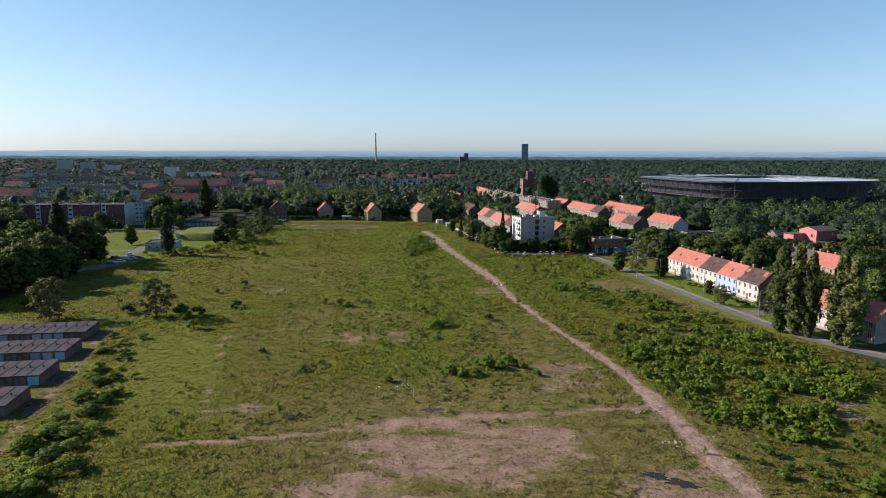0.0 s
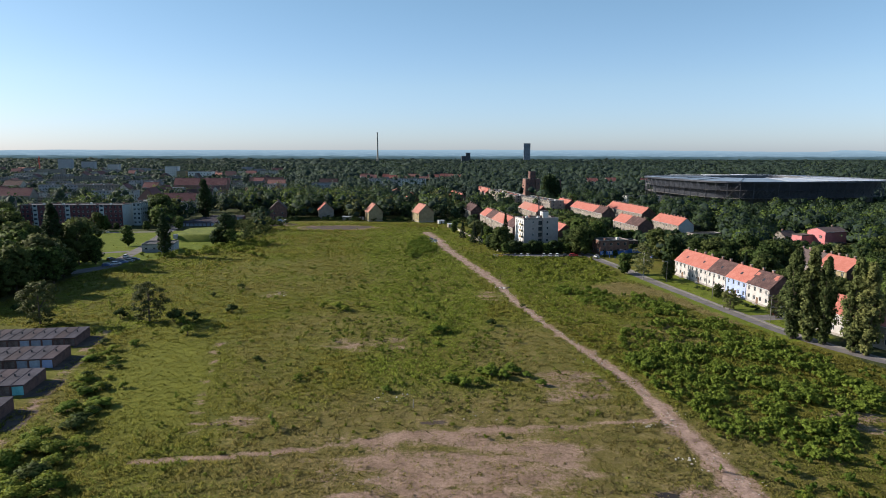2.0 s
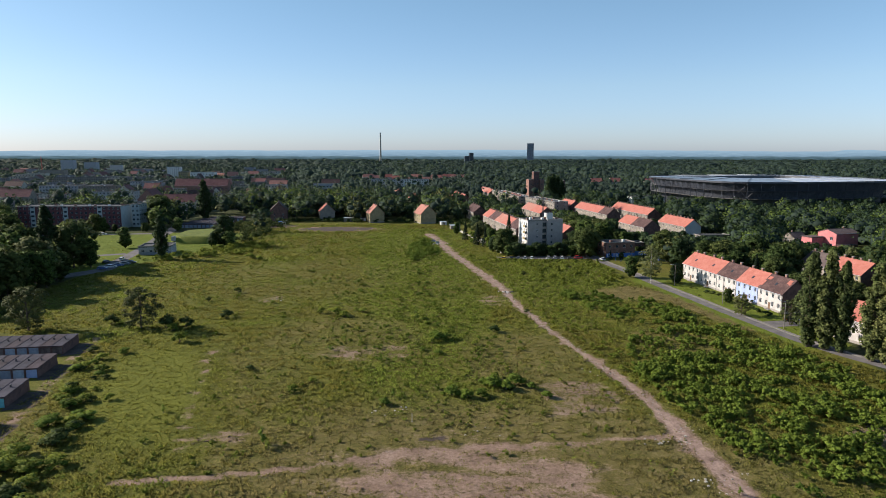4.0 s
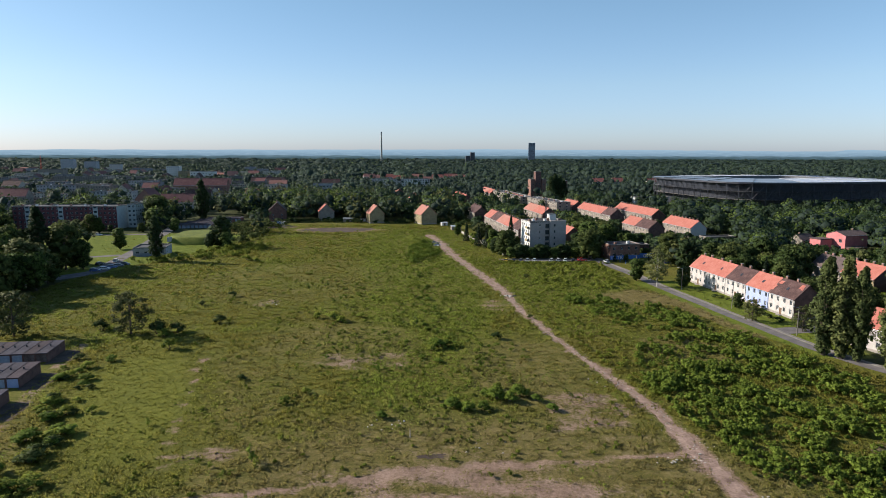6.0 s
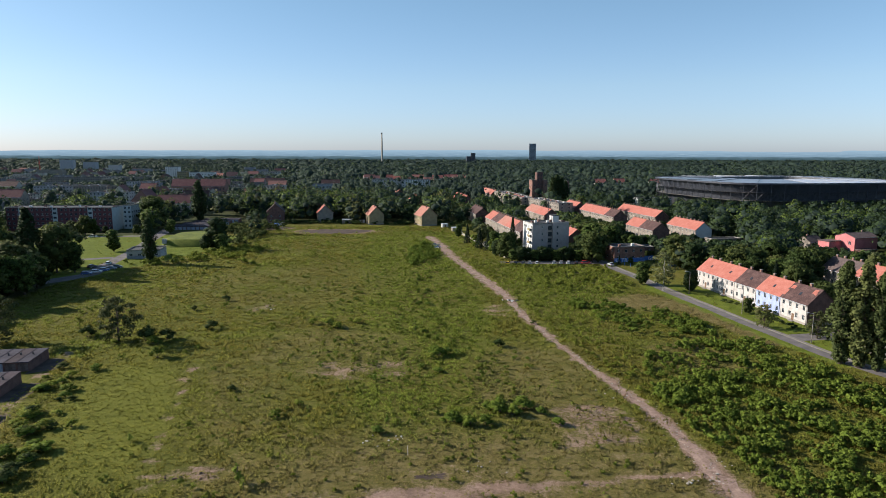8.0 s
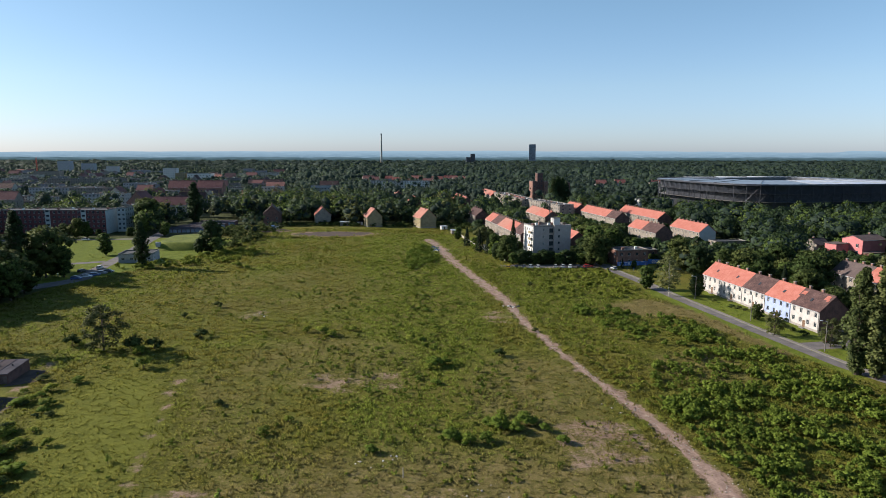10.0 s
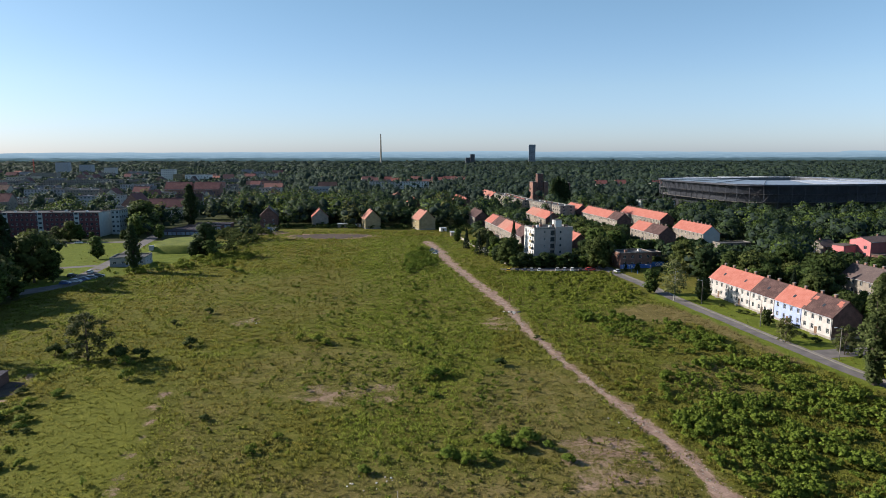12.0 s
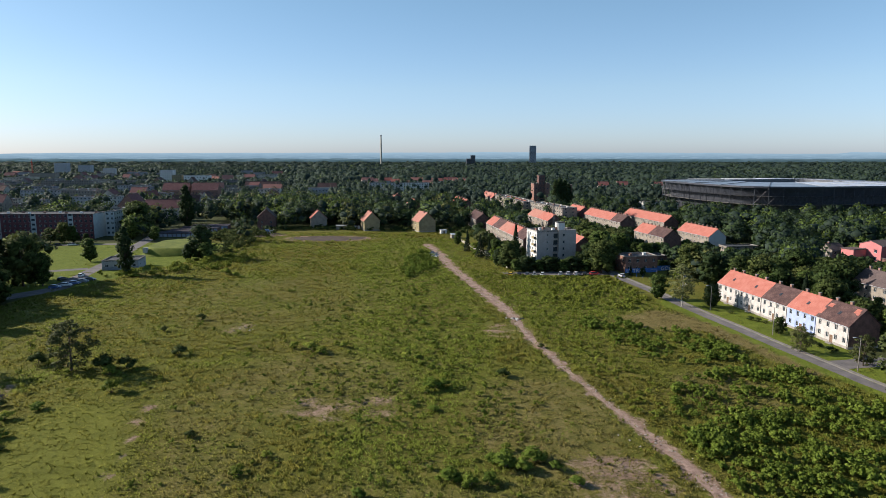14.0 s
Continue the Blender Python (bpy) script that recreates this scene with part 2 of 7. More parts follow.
M_DARK = surface("dark_felt", (0.040, 0.040, 0.044), (0.10, 0.10, 0.105), 0.4, fine=5)
M_FELTG = surface("grey_felt", (0.026, 0.024, 0.033), (0.056, 0.052, 0.068), 0.6, fine=5, rnd=0.4)
M_FELTB = surface("brown_felt", (0.034, 0.025, 0.030), (0.062, 0.047, 0.054), 0.6, fine=5, rnd=0.3)
M_STEEL = surface("dark_steel", (0.030, 0.034, 0.045), (0.075, 0.080, 0.095), 0.5, rough=0.5, spec=0.4, metal=0.4)
M_STEELL = surface("light_steel", (0.32, 0.34, 0.37), (0.48, 0.50, 0.53), 0.5, rough=0.5, metal=0.3)
M_STEELM = surface("grey_steel", (0.075, 0.080, 0.092), (0.145, 0.15, 0.165), 0.5, rough=0.5, spec=0.4, metal=0.3)
M_ROOFS = surface("silver_roof", (0.42, 0.45, 0.50), (0.58, 0.60, 0.64), 0.05, rough=0.4, spec=0.5, metal=0.2)
M_ROOFD = surface("clear_roof", (0.13, 0.155, 0.19), (0.22, 0.25, 0.29), 0.05, rough=0.35, spec=0.5)
M_WOOD = surface("door_wood", (0.10, 0.06, 0.04), (0.20, 0.13, 0.09), 2.0)
M_FRAME = surface("window_white", (0.60, 0.60, 0.58), (0.76, 0.76, 0.74), 2.0, bump=0.05)
M_RUST = surface("rusty_sheet", (0.09, 0.062, 0.055), (0.20, 0.16, 0.15), 1.2, rnd=0.5)
M_TEAL = surface("teal_paint", (0.12, 0.40, 0.44), (0.20, 0.55, 0.58), 1.2)
M_DOORG = surface("grey_blue_paint", (0.20, 0.23, 0.29), (0.31, 0.35, 0.42), 1.0, rnd=0.6)
M_BLUE = surface("blue_paint", (0.05, 0.13, 0.42), (0.10, 0.22, 0.55), 1.0)
M_RED = surface("red_paint", (0.50, 0.03, 0.025), (0.62, 0.06, 0.05), 1.0)
M_TYRE = surface("rubber", (0.015, 0.015, 0.015), (0.035, 0.035, 0.035), 3.0)
M_SOILSHADOW = surface("dark_soil_and_shadow", (0.045, 0.032, 0.026), (0.105, 0.078, 0.062), 0.3, fine=3)


def roof_tiles(name, a, b2, worn):
    m, t, b = base_mat(name, 0.85, 0.2)
    n1, n2 = n_noise(t, 0.5, 4), n_noise(t, 7.0, 4, 0.7)
    f = n_math(t, "ADD", n_math(t, "MULTIPLY", n1, 0.4), n_math(t, "MULTIPLY", n2, 0.6))
    col = n_ramp(t, f, [(0.34, a), (0.50, b2), (0.66, worn)])
    wv = t.nodes.new("ShaderNodeTexWave")
    wv.bands_direction = 'Z'
    wv.inputs["Scale"].default_value = 1.6
    wv.inputs["Distortion"].default_value = 0.6
    tc = t.nodes.new("ShaderNodeTexCoord")
    t.links.new(tc.outputs["Object"], wv.inputs["Vector"])
    t.links.new(col, b.inputs["Base Color"])
    n_bump(t, b, n_math(t, "ADD", wv.outputs["Fac"], n2), 0.5, 0.05)
    return m


M_TILE = roof_tiles("orange_tiles", (0.255, 0.078, 0.058), (0.355, 0.126, 0.096), (0.42, 0.185, 0.152))
M_TILEP = roof_tiles("pinkish_tiles", (0.25, 0.105, 0.080), (0.34, 0.155, 0.12), (0.40, 0.21, 0.165))
M_TILEB = roof_tiles("brown_tiles", (0.030, 0.018, 0.017), (0.075, 0.043, 0.040), (0.165, 0.100, 0.092))
M_TILER = roof_tiles("dark_red_tiles", (0.085, 0.036, 0.036), (0.150, 0.066, 0.064), (0.215, 0.110, 0.100))
M_TILED = roof_tiles("dark_tiles", (0.060, 0.045, 0.045), (0.10, 0.075, 0.072), (0.15, 0.115, 0.10))


def glass_material():
    m, t, b = base_mat("window_glass", 0.08, 0.5)
    b.inputs["Base Color"].default_value = (0.035, 0.042, 0.052, 1)
    return m


M_GLASS = glass_material()
M_FARGLASS = surface("dusty_glass", (0.030, 0.032, 0.040), (0.060, 0.064, 0.075), 0.5, rough=0.5, spec=0.2)
mw, tw, bw = base_mat("puddle_water", 0.22, 0.14)
bw.inputs["Base Color"].default_value = (0.030, 0.023, 0.018, 1)
M_WATER = mw


def paint(name, c, rough=0.35):
    m, t, b = base_mat(name, rough, 0.5)
    b.inputs["Base Color"].default_value = (*c, 1)
    b.inputs["Coat Weight"].default_value = 0.5
    return m


CAR_PAINTS = {"white": paint("car_white", (0.70, 0.70, 0.70)), "silver": paint("car_silver", (0.42, 0.43, 0.45)),
              "black": paint("car_black", (0.012, 0.012, 0.015)), "red": paint("car_red", (0.52, 0.02, 0.02)),
              "blue": paint("car_blue", (0.03, 0.07, 0.20)), "grey": paint("car_grey", (0.12, 0.125, 0.135)),
              "yellow": paint("car_yellow", (0.62, 0.42, 0.03))}

# ---- mesh helpers ----
rng = np.random.default_rng(7)


def mesh_ob(name, verts, faces, material, parent=None):
    me = bpy.data.meshes.new(name)
    me.from_pydata(verts, [], faces)
    me.update()
    me.materials.append(material)
    ob = new(name, me)
    if parent:
        ob.parent = parent
    return ob


def part(name, bm, material, parent, label=""):
    me = bpy.data.meshes.new(name)
    bm.normal_update()
    bm.to_mesh(me)
    bm.free()
    me.materials.append(material)
    ob = new(name, me)
    ob.parent = parent
    if label:
        ob["label"] = label
    return ob


def share(name, me, m, parent):
    ob = new(name, me)
    ob.parent = parent
    ob.matrix_basis = m
    return ob


def thing(name, x, y, rz, label, category, group="", z=0.0, kind=""):
    ob = new(name)
    ob.matrix_basis = pose(x, y, z, 0, 0, rz)
    return tagged(ob, label, category, group, kind)


def boxes(*specs):
    """A bmesh of boxes (x0, x1, y0, y1, z0, z1)."""
    bm = bmesh.new()
    for x0, x1, y0, y1, z0, z1 in specs:
        v = [bm.verts.new(c) for c in ((x0, y0, z0), (x1, y0, z0), (x1, y1, z0), (x0, y1, z0), (x0, y0, z1), (x1, y0, z1), (x1, y1, z1), (x0, y1, z1))]
        for f in ((0, 3, 2, 1), (4, 5, 6, 7), (0, 1, 5, 4), (1, 2, 6, 5), (2, 3, 7, 6), (3, 0, 4, 7)):
            bm.faces.new([v[k] for k in f])
    return bm


def tube(bm, p, q, r0, r1, n=8):
    p, q = Vector(p), Vector(q)
    turn = (q - p).to_track_quat("Z", "Y").to_matrix()
    a = [bm.verts.new(p + turn @ Vector((r0 * math.cos(k * math.tau / n), r0 * math.sin(k * math.tau / n), 0))) for k in range(n)]
    b = [bm.verts.new(q + turn @ Vector((r1 * math.cos(k * math.tau / n), r1 * math.sin(k * math.tau / n), 0))) for k in range(n)]
    for k in range(n):
        bm.faces.new((a[k], a[(k + 1) % n], b[(k + 1) % n], b[k]))
    bm.faces.new(b)
    bm.faces.new(a[::-1])


def strip(points, widths, z, ragged=0.0, step=1.5):
    """A ribbon along a line on the ground: verts and faces."""
    p = [Vector((x, y)) for x, y in points]
    dense, wd = [], []
    for k in range(len(p) - 1):
        n = max(1, int((p[k + 1] - p[k]).length / step))
        for j in range(n):
            dense.append(p[k].lerp(p[k + 1], j / n))
            wd.append(widths[k] + (widths[k + 1] - widths[k]) * j / n)
    dense.append(p[-1])
    wd.append(widths[-1])
    for _ in range(6):
        dense = [dense[0]] + [(dense[k - 1] + dense[k] * 2 + dense[k + 1]) / 4 for k in range(1, len(dense) - 1)] + [dense[-1]]
    vs, fs = [], []
    for k, c in enumerate(dense):
        d = (dense[min(k + 1, len(dense) - 1)] - dense[max(k - 1, 0)]).normalized()
        nrm = Vector((-d.y, d.x))
        for side in (-1, 1):
            r = wd[k] / 2 * (1 + ragged * noise.noise(Vector((c.x * 0.35, c.y * 0.35, side * 9.0))) + 0.6 * ragged * noise.noise(Vector((c.x * 1.3, c.y * 1.3, side * 5.0))))
            vs.append((c.x + side * nrm.x * r, c.y + side * nrm.y * r, z))
    for k in range(len(dense) - 1):
        fs.append((2 * k, 2 * k + 1, 2 * k + 3, 2 * k + 2)[::-1])
    return vs, fs


def blob(cx, cy, rx, ry, rz, z, n=40, ragged=0.25, seed=0.0):
    vs = [(cx, cy, z)]
    for k in range(n):
        a = k * math.tau / n
        r = 1 + ragged * noise.noise(Vector((math.cos(a) * 2 + seed, math.sin(a) * 2, seed))) * 2
        u, v = rx * r * math.cos(a), ry * r * math.sin(a)
        c, s2 = math.cos(rz), math.sin(rz)
        vs.append((cx + u * c - v * s2, cy + u * s2 + v * c, z))
    return vs, [(0, 1 + k, 1 + (k + 1) % n) for k in range(n)]


# ---- plan ----
TRACK = [(44.6, 70), (44.8, 88), (44.6, 95), (43.6, 101), (43.2, 108), (42.3, 118), (41.6, 126), (40.7, 134), (39.4, 142.5), (36.7, 153), (33.7, 164.5), (31.9, 171), (29.8, 179.5), (27.2, 191), (24.9, 203), (22.5, 212),
         (21.0, 225), (19.4, 239), (17.2, 250.5), (14.3, 263), (9.3, 283), (3.9, 307.6), (-0.7, 327), (-6.0, 360), (-14.6, 398)]
TRACKW = [3.2, 4.2, 6.4, 5.8, 5.0, 5.4, 4.8, 3.8, 3.2, 3.5, 2.4, 2.2, 2.2, 2.4, 2.9, 3.2, 2.8, 4.0, 5.2, 5.4, 5.8, 5.4, 6.0, 6.5, 6.5]
STREET = [(66, 322), (70.5, 296), (75, 276), (78.2, 254), (81, 240), (84.4, 224), (87, 210), (90.2, 196), (93.6, 180), (98.4, 166), (104.5, 155), (113, 145), (126, 132)]
FIELD = [(-76, 40), (-84, 118), (-96, 172), (-150, 188), (-152, 258), (-138, 300), (-124, 345), (-118, 400), (-134, 448), (-60, 455), (-8, 452), (8, 415), (24, 330), (28, 306), (68, 303), (71, 255), (80, 224), (86, 190), (92, 168), (102, 150), (112, 40)]
THICKET = [(48, 176), (44.5, 162), (42.6, 146), (44.2, 136), (46.2, 128), (48.2, 122), (46.8, 116), (48.6, 110), (57, 108), (54, 102), (59, 100), (69, 105), (75, 117), (88, 128), (94, 139), (88, 142), (92, 153), (89, 160), (85, 171),
           (83, 185), (79, 189), (68, 189), (54, 183)]
THICKET2 = [(36, 231), (44, 233), (63, 231), (68, 220), (76, 211), (80, 199), (73, 193), (57, 193), (49, 197), (41, 215)]


def inside(poly, x, y):
    hit = False
    for k in range(len(poly)):
        (x0, y0), (x1, y1) = poly[k - 1], poly[k]
        if (y0 > y) != (y1 > y) and x < (x1 - x0) * (y - y0) / (y1 - y0) + x0:
            hit = not hit
    return hit


def inside_np(poly, x, y):
    hit = np.zeros(x.shape, bool)
    for k in range(len(poly)):
        (x0, y0), (x1, y1) = poly[k - 1], poly[k]
        if y0 == y1:
            continue
        hit ^= ((y0 > y) != (y1 > y)) & (x < (x1 - x0) * (y - y0) / (y1 - y0) + x0)
    return hit


def line_dist(line, x, y):
    """Distance to a polyline, and the position along it."""
    best, pos = np.full(x.shape, 1e9), np.zeros(x.shape)
    for k in range(len(line) - 1):
        (x0, y0), (x1, y1) = line[k], line[k + 1]
        dx, dy = x1 - x0, y1 - y0
        s = np.clip(((x - x0) * dx + (y - y0) * dy) / (dx * dx + dy * dy), 0, 1)
        d = np.hypot(x - x0 - s * dx, y - y0 - s * dy)
        pos = np.where(d < best, k + s, pos)
        best = np.minimum(best, d)
    return best, pos


CROSS = [(-52, 102), (-32, 105), (-20, 108.3), (-3.6, 113.3), (19, 116.3), (38, 119)]
LANE = [(-70, 80), (-79.5, 112), (-87, 138), (-93, 160), (-97, 176)]


DITCH = [(-46, 112), (-47.8, 117), (-50.2, 124), (-52.0, 132), (-55.2, 141), (-56.6, 150), (-60.0, 160), (-62, 171)]


def lush_at(x, y):
    """1 in the tall smooth grass beside the garages, 0 outside it."""
    mx, my = x + 66, y - 142
    u, v = mx * 0.92 + my * 0.39, -mx * 0.39 + my * 0.92
    return np.clip(1.7 - 1.35 * np.hypot(u / 15, v / 40), 0, 1)


def cover(x, y):
    """How bare, how wooded and how mown the ground is."""
    d, pos = line_dist(TRACK, x, y)
    wdt = np.interp(pos, range(len(TRACKW)), TRACKW)
    bare = np.clip(1.1 - (d - wdt * 0.39) / 1.1, 0, 1) * 0.72
    bare = np.maximum(bare, np.clip(1.32 - np.hypot((x - 3) / 24, (y - 103) / 16) * 1.0, 0, 0.62))
    bare = np.maximum(bare, np.clip(1.4 - np.hypot((x + 12) / 15, (y - 84) / 11) * 1.1, 0, 0.66))
    bare = np.maximum(bare, np.clip(1.3 - np.hypot((x - 36) / 11, (y - 84) / 12), 0, 0.62))
    bare = np.maximum(bare, np.clip(1.2 - np.hypot((x - 27) / 10, (y - 137) / 13), 0, 0.5))
    bare = np.maximum(bare, np.clip(1.2 - np.hypot((x - 15) / 6, (y - 222) / 8), 0, 0.5))
    bare = np.maximum(bare, np.clip(1.2 - np.hypot((x + 42) / 7, (y - 117) / 5), 0, 0.55))
    bare = np.maximum(bare, np.clip(1.2 - np.hypot((x + 62) / 5, (y - 222) / 8), 0, 0.42))
    bare = np.maximum(bare, np.clip(1.2 - np.hypot((x + 20) / 14, (y - 165) / 7), 0, 0.40))
    bare = np.maximum(bare, np.clip(1.2 - np.hypot((x - 78) / 7, (y - 119) / 8), 0, 0.5))
    bare = np.maximum(bare, np.clip(1.6 - np.hypot((x + 76) / 24, (y - 421) / 11), 0, 0.8))
    bare = np.maximum(bare, np.clip(1.6 - np.hypot((x + 121) / 13, (y - 437) / 8), 0, 0.8))
    d, _ = line_dist(CROSS, x, y)
    bare = np.maximum(bare, np.clip(1.1 - (d - 0.3) / 0.9, 0, 0.74))
    d, _ = line_dist(LANE, x, y)
    bare = np.maximum(bare, np.clip(1.0 - (d - 0.8) / 1.6, 0, 0.44))
    bare = np.maximum(bare, np.clip((y - 455) / 5, 0, 1) * np.clip((462 - y) / 5, 0, 1) * (x < 30) * (x > -130) * 0.5)
    fld = inside_np(FIELD, x, y)
    wood = np.where((y > 470) | (x > 100) | ((x > 22) & (y > 320)) | (x < -150), 1.0, 0.0)
    wood = np.where(fld | (y < 60), 0.0, wood)
    lawn = ((x > 70) & (x < 105) & (y > 170) & (y < 262) & ~fld) | ((x < -112) & (x > -235) & (y > 268) & (y < 400) & ~fld)
    dry = np.clip(1.5 - np.hypot((x - 67) / 15, (y - 233) / 11), 0, 1.0)
    d, _ = line_dist([(66, 243), (76, 228), (82, 206), (86, 190)], x, y)
    dry = np.maximum(dry, np.clip(1.5 - d / 4.0, 0, 0.9))
    dry = np.maximum(dry, np.clip(1.3 - np.hypot((x - 60) / 12, (y - 176) / 14), 0, 0.5))
    dry = np.maximum(dry, np.clip(1.25 - np.hypot((x + 60) / 30, (y - 140) / 34), 0, 0.40))
    dry = np.maximum(dry, np.clip(1.35 - np.hypot((x - 8) / 55, (y - 105) / 34), 0, 0.68))
    dry = np.maximum(dry, np.clip(1.2 - np.hypot((x + 30) / 25, (y - 180) / 22), 0, 0.45))
    dry = np.maximum(dry, np.clip(1.2 - np.hypot((x - 18) / 18, (y - 160) / 30), 0, 0.55))
    dry = np.maximum(dry, np.clip(1.2 - np.hypot((x + 60) / 40, (y - 260) / 40), 0, 0.35))
    lu = lush_at(x, y)
    bare, dry = bare * (1 - lu), dry * (1 - lu) - 0.6 * lu
    d, pos = line_dist(DITCH, x, y)
    bare = np.maximum(bare, np.clip(1.1 - d / 1.4, 0, 0.62) * (0.6 + 0.4 * np.sin(pos * 9.0)))
    return bare, np.where(lawn, 0.0, wood), lawn * 1.0, dry


def ground():
    xs = np.unique(np.concatenate([np.arange(-130, 130, 1.7), np.linspace(-320, -130, 40), np.linspace(130, 320, 24), np.linspace(-4600, -320, 26), np.linspace(320, 4600, 26)]))
    ys = np.unique(np.concatenate([np.arange(62, 260, 1.6), np.arange(260, 480, 3.0), np.linspace(-300, 62, 10), np.linspace(480, 1000, 30), np.linspace(1000, 4900, 26)]))
    gx, gy = np.meshgrid(xs, ys)
    x, y = gx.ravel(), gy.ravel()
    nx, ny = len(xs), len(ys)
    verts = np.stack([x, y, np.zeros_like(x)], 1)
    k = (np.arange(ny - 1)[:, None] * nx + np.arange(nx - 1)[None, :]).ravel()
    faces = np.stack([k, k + 1, k + nx + 1, k + nx], 1)
    ob = mesh_ob("ground", verts.tolist(), faces.tolist(), M_GROUND)
    col = ob.data.color_attributes.new("cover", 'FLOAT_COLOR', 'POINT')
    b, wd, lw, dr = cover(x, y)
    col.data.foreach_set("color", np.stack([b, wd, lw, dr], 1).ravel().astype(np.float32))
    tagged(ob, "rough green and dry grassy ground with bare soil", "ground", kind="structure")


ground()
tagged(mesh_ob("dirt_track", *strip(TRACK, [q * 0.52 for q in TRACKW], 0.02, 0.8, 0.8), M_TRACK), "pale pinkish dirt track worn through the grass", "dirt track", kind="structure")
tagged(mesh_ob("road", *strip(STREET, [3.5] * len(STREET), 0.02, 0.12), M_ASPH), "grey worn asphalt street beside terraced houses", "road", kind="structure")


def offset_line(line, d):
    out = []
    for k in range(len(line)):
        a, b = Vector(line[max(k - 1, 0)]), Vector(line[min(k + 1, len(line) - 1)])
        t = (b - a).normalized()
        out.append((line[k][0] + t.y * -d, line[k][1] + t.x * d))
    return out


def raised(name, line, width, z1, material, label, category):
    vs, fs = strip(line, [width] * len(line), z1)
    n = len(vs)
    low = [(x, y, 0.0) for x, y, _ in vs]
    sides = []
    for k in range(n // 2 - 1):
        sides += [(2 * k, 2 * k + 2, n + 2 * k + 2, n + 2 * k), (2 * k + 3, 2 * k + 1, n + 2 * k + 1, n + 2 * k + 3)]
    tagged(mesh_ob(name, vs + low, fs + sides, material), label, category, kind="structure")


raised("kerb", offset_line(STREET, 1.95), 0.18, 0.12, M_PAVE, "pale concrete kerb along the street", "kerb")
raised("pavement", offset_line(STREET, 2.65), 1.1, 0.11, M_PAVE, "pale concrete pavement strip beside the street", "pavement")
ROADL = [(-240, 236), (-168, 249), (-156, 266), (-150, 276), (-157, 305), (-163, 336), (-176, 385), (-188, 434)]
tagged(mesh_ob("access_road", *strip(ROADL, [9, 9, 9, 8, 6, 6, 6, 8], 0.02), M_ASPH), "grey asphalt access road with parked cars", "road", kind="structure")
tagged(mesh_ob("side_road", *strip([(-163, 318), (-200, 300), (-260, 296)], [5, 5, 5], 0.024), M_ASPH), "narrow asphalt side road between lawns", "road", kind="structure")
tagged(mesh_ob("back_road", *strip([(-186, 396), (-240, 388), (-330, 380)], [6, 6, 6], 0.024), M_ASPH), "asphalt lane in front of the maroon block", "road", kind="structure")
tagged(mesh_ob("car_park", *strip([(22, 309), (72, 312)], [8, 8], 0.024), M_ASPH), "small asphalt car park below the white block", "car park", kind="structure")
tagged(mesh_ob("drive", *strip([(91, 193), (112, 197), (135, 200)], [6, 6, 5], 0.026), M_ASPH), "asphalt driveway between the terraces", "road", kind="structure")
tagged(mesh_ob("garage_yard", *strip([(-88, 121), (-150, 110)], [7, 7], 0.02, 0.2), M_SOILSHADOW), "dark dirt yard between garage rows", "yard", kind="structure")
tagged(mesh_ob("garage_yard", *strip([(-92, 138.5), (-150, 128)], [7, 7], 0.02, 0.2), M_SOILSHADOW), "dark dirt yard between garage rows", "yard", kind="structure")
tagged(mesh_ob("garage_yard", *strip([(-96, 155), (-150, 145)], [7, 7], 0.02, 0.2), M_SOILSHADOW), "dark dirt yard between garage rows", "yard", kind="structure")
tagged(mesh_ob("ploughed_patch", *blob(-76, 421, 24, 11, 0.05, 0.02, 60, 0.2, 3.0), M_SOILSHADOW), "bare dark brown earth patch in the field", "soil", kind="structure")
tagged(mesh_ob("ploughed_patch", *blob(-121, 437, 13, 8, 0.05, 0.02, 60, 0.2, 5.0), M_SOILSHADOW), "bare dark brown earth patch in the field", "soil", kind="structure")
tagged(mesh_ob("puddle", *blob(32.3, 92.8, 1.9, 1.0, -0.4, 0.03, 40, 0.4, 1.0), M_WATER), "dark muddy puddle beside the dirt track", "puddle", kind="structure")
tagged(mesh_ob("puddle", *blob(35.6, 90.3, 2.2, 1.1, -0.5, 0.03, 40, 0.4, 8.0), M_WATER), "dark muddy puddle beside the dirt track", "puddle", kind="structure")
tagged(mesh_ob("puddle", *blob(-9.5, 364, 2.2, 9, 0.15, 0.04, 40, 0.35, 2.0), M_WATER), "long bluish puddle on the track's end", "puddle", kind="structure")
tagged(mesh_ob("puddle", *blob(-3.0, 117.6, 2.6, 0.8, 0.1, 0.03, 40, 0.4, 4.0), M_SOILSHADOW), "dark damp scorched patch on bare soil", "soil", kind="structure")


# ---- buildings ----
FOOT = []      # footprints, kept free of trees


def footprint(x, y, rz, L, W):
    FOOT.append((x, y, math.cos(radians(rz)), math.sin(radians(rz)), L / 2, W / 2))


WIN = {}


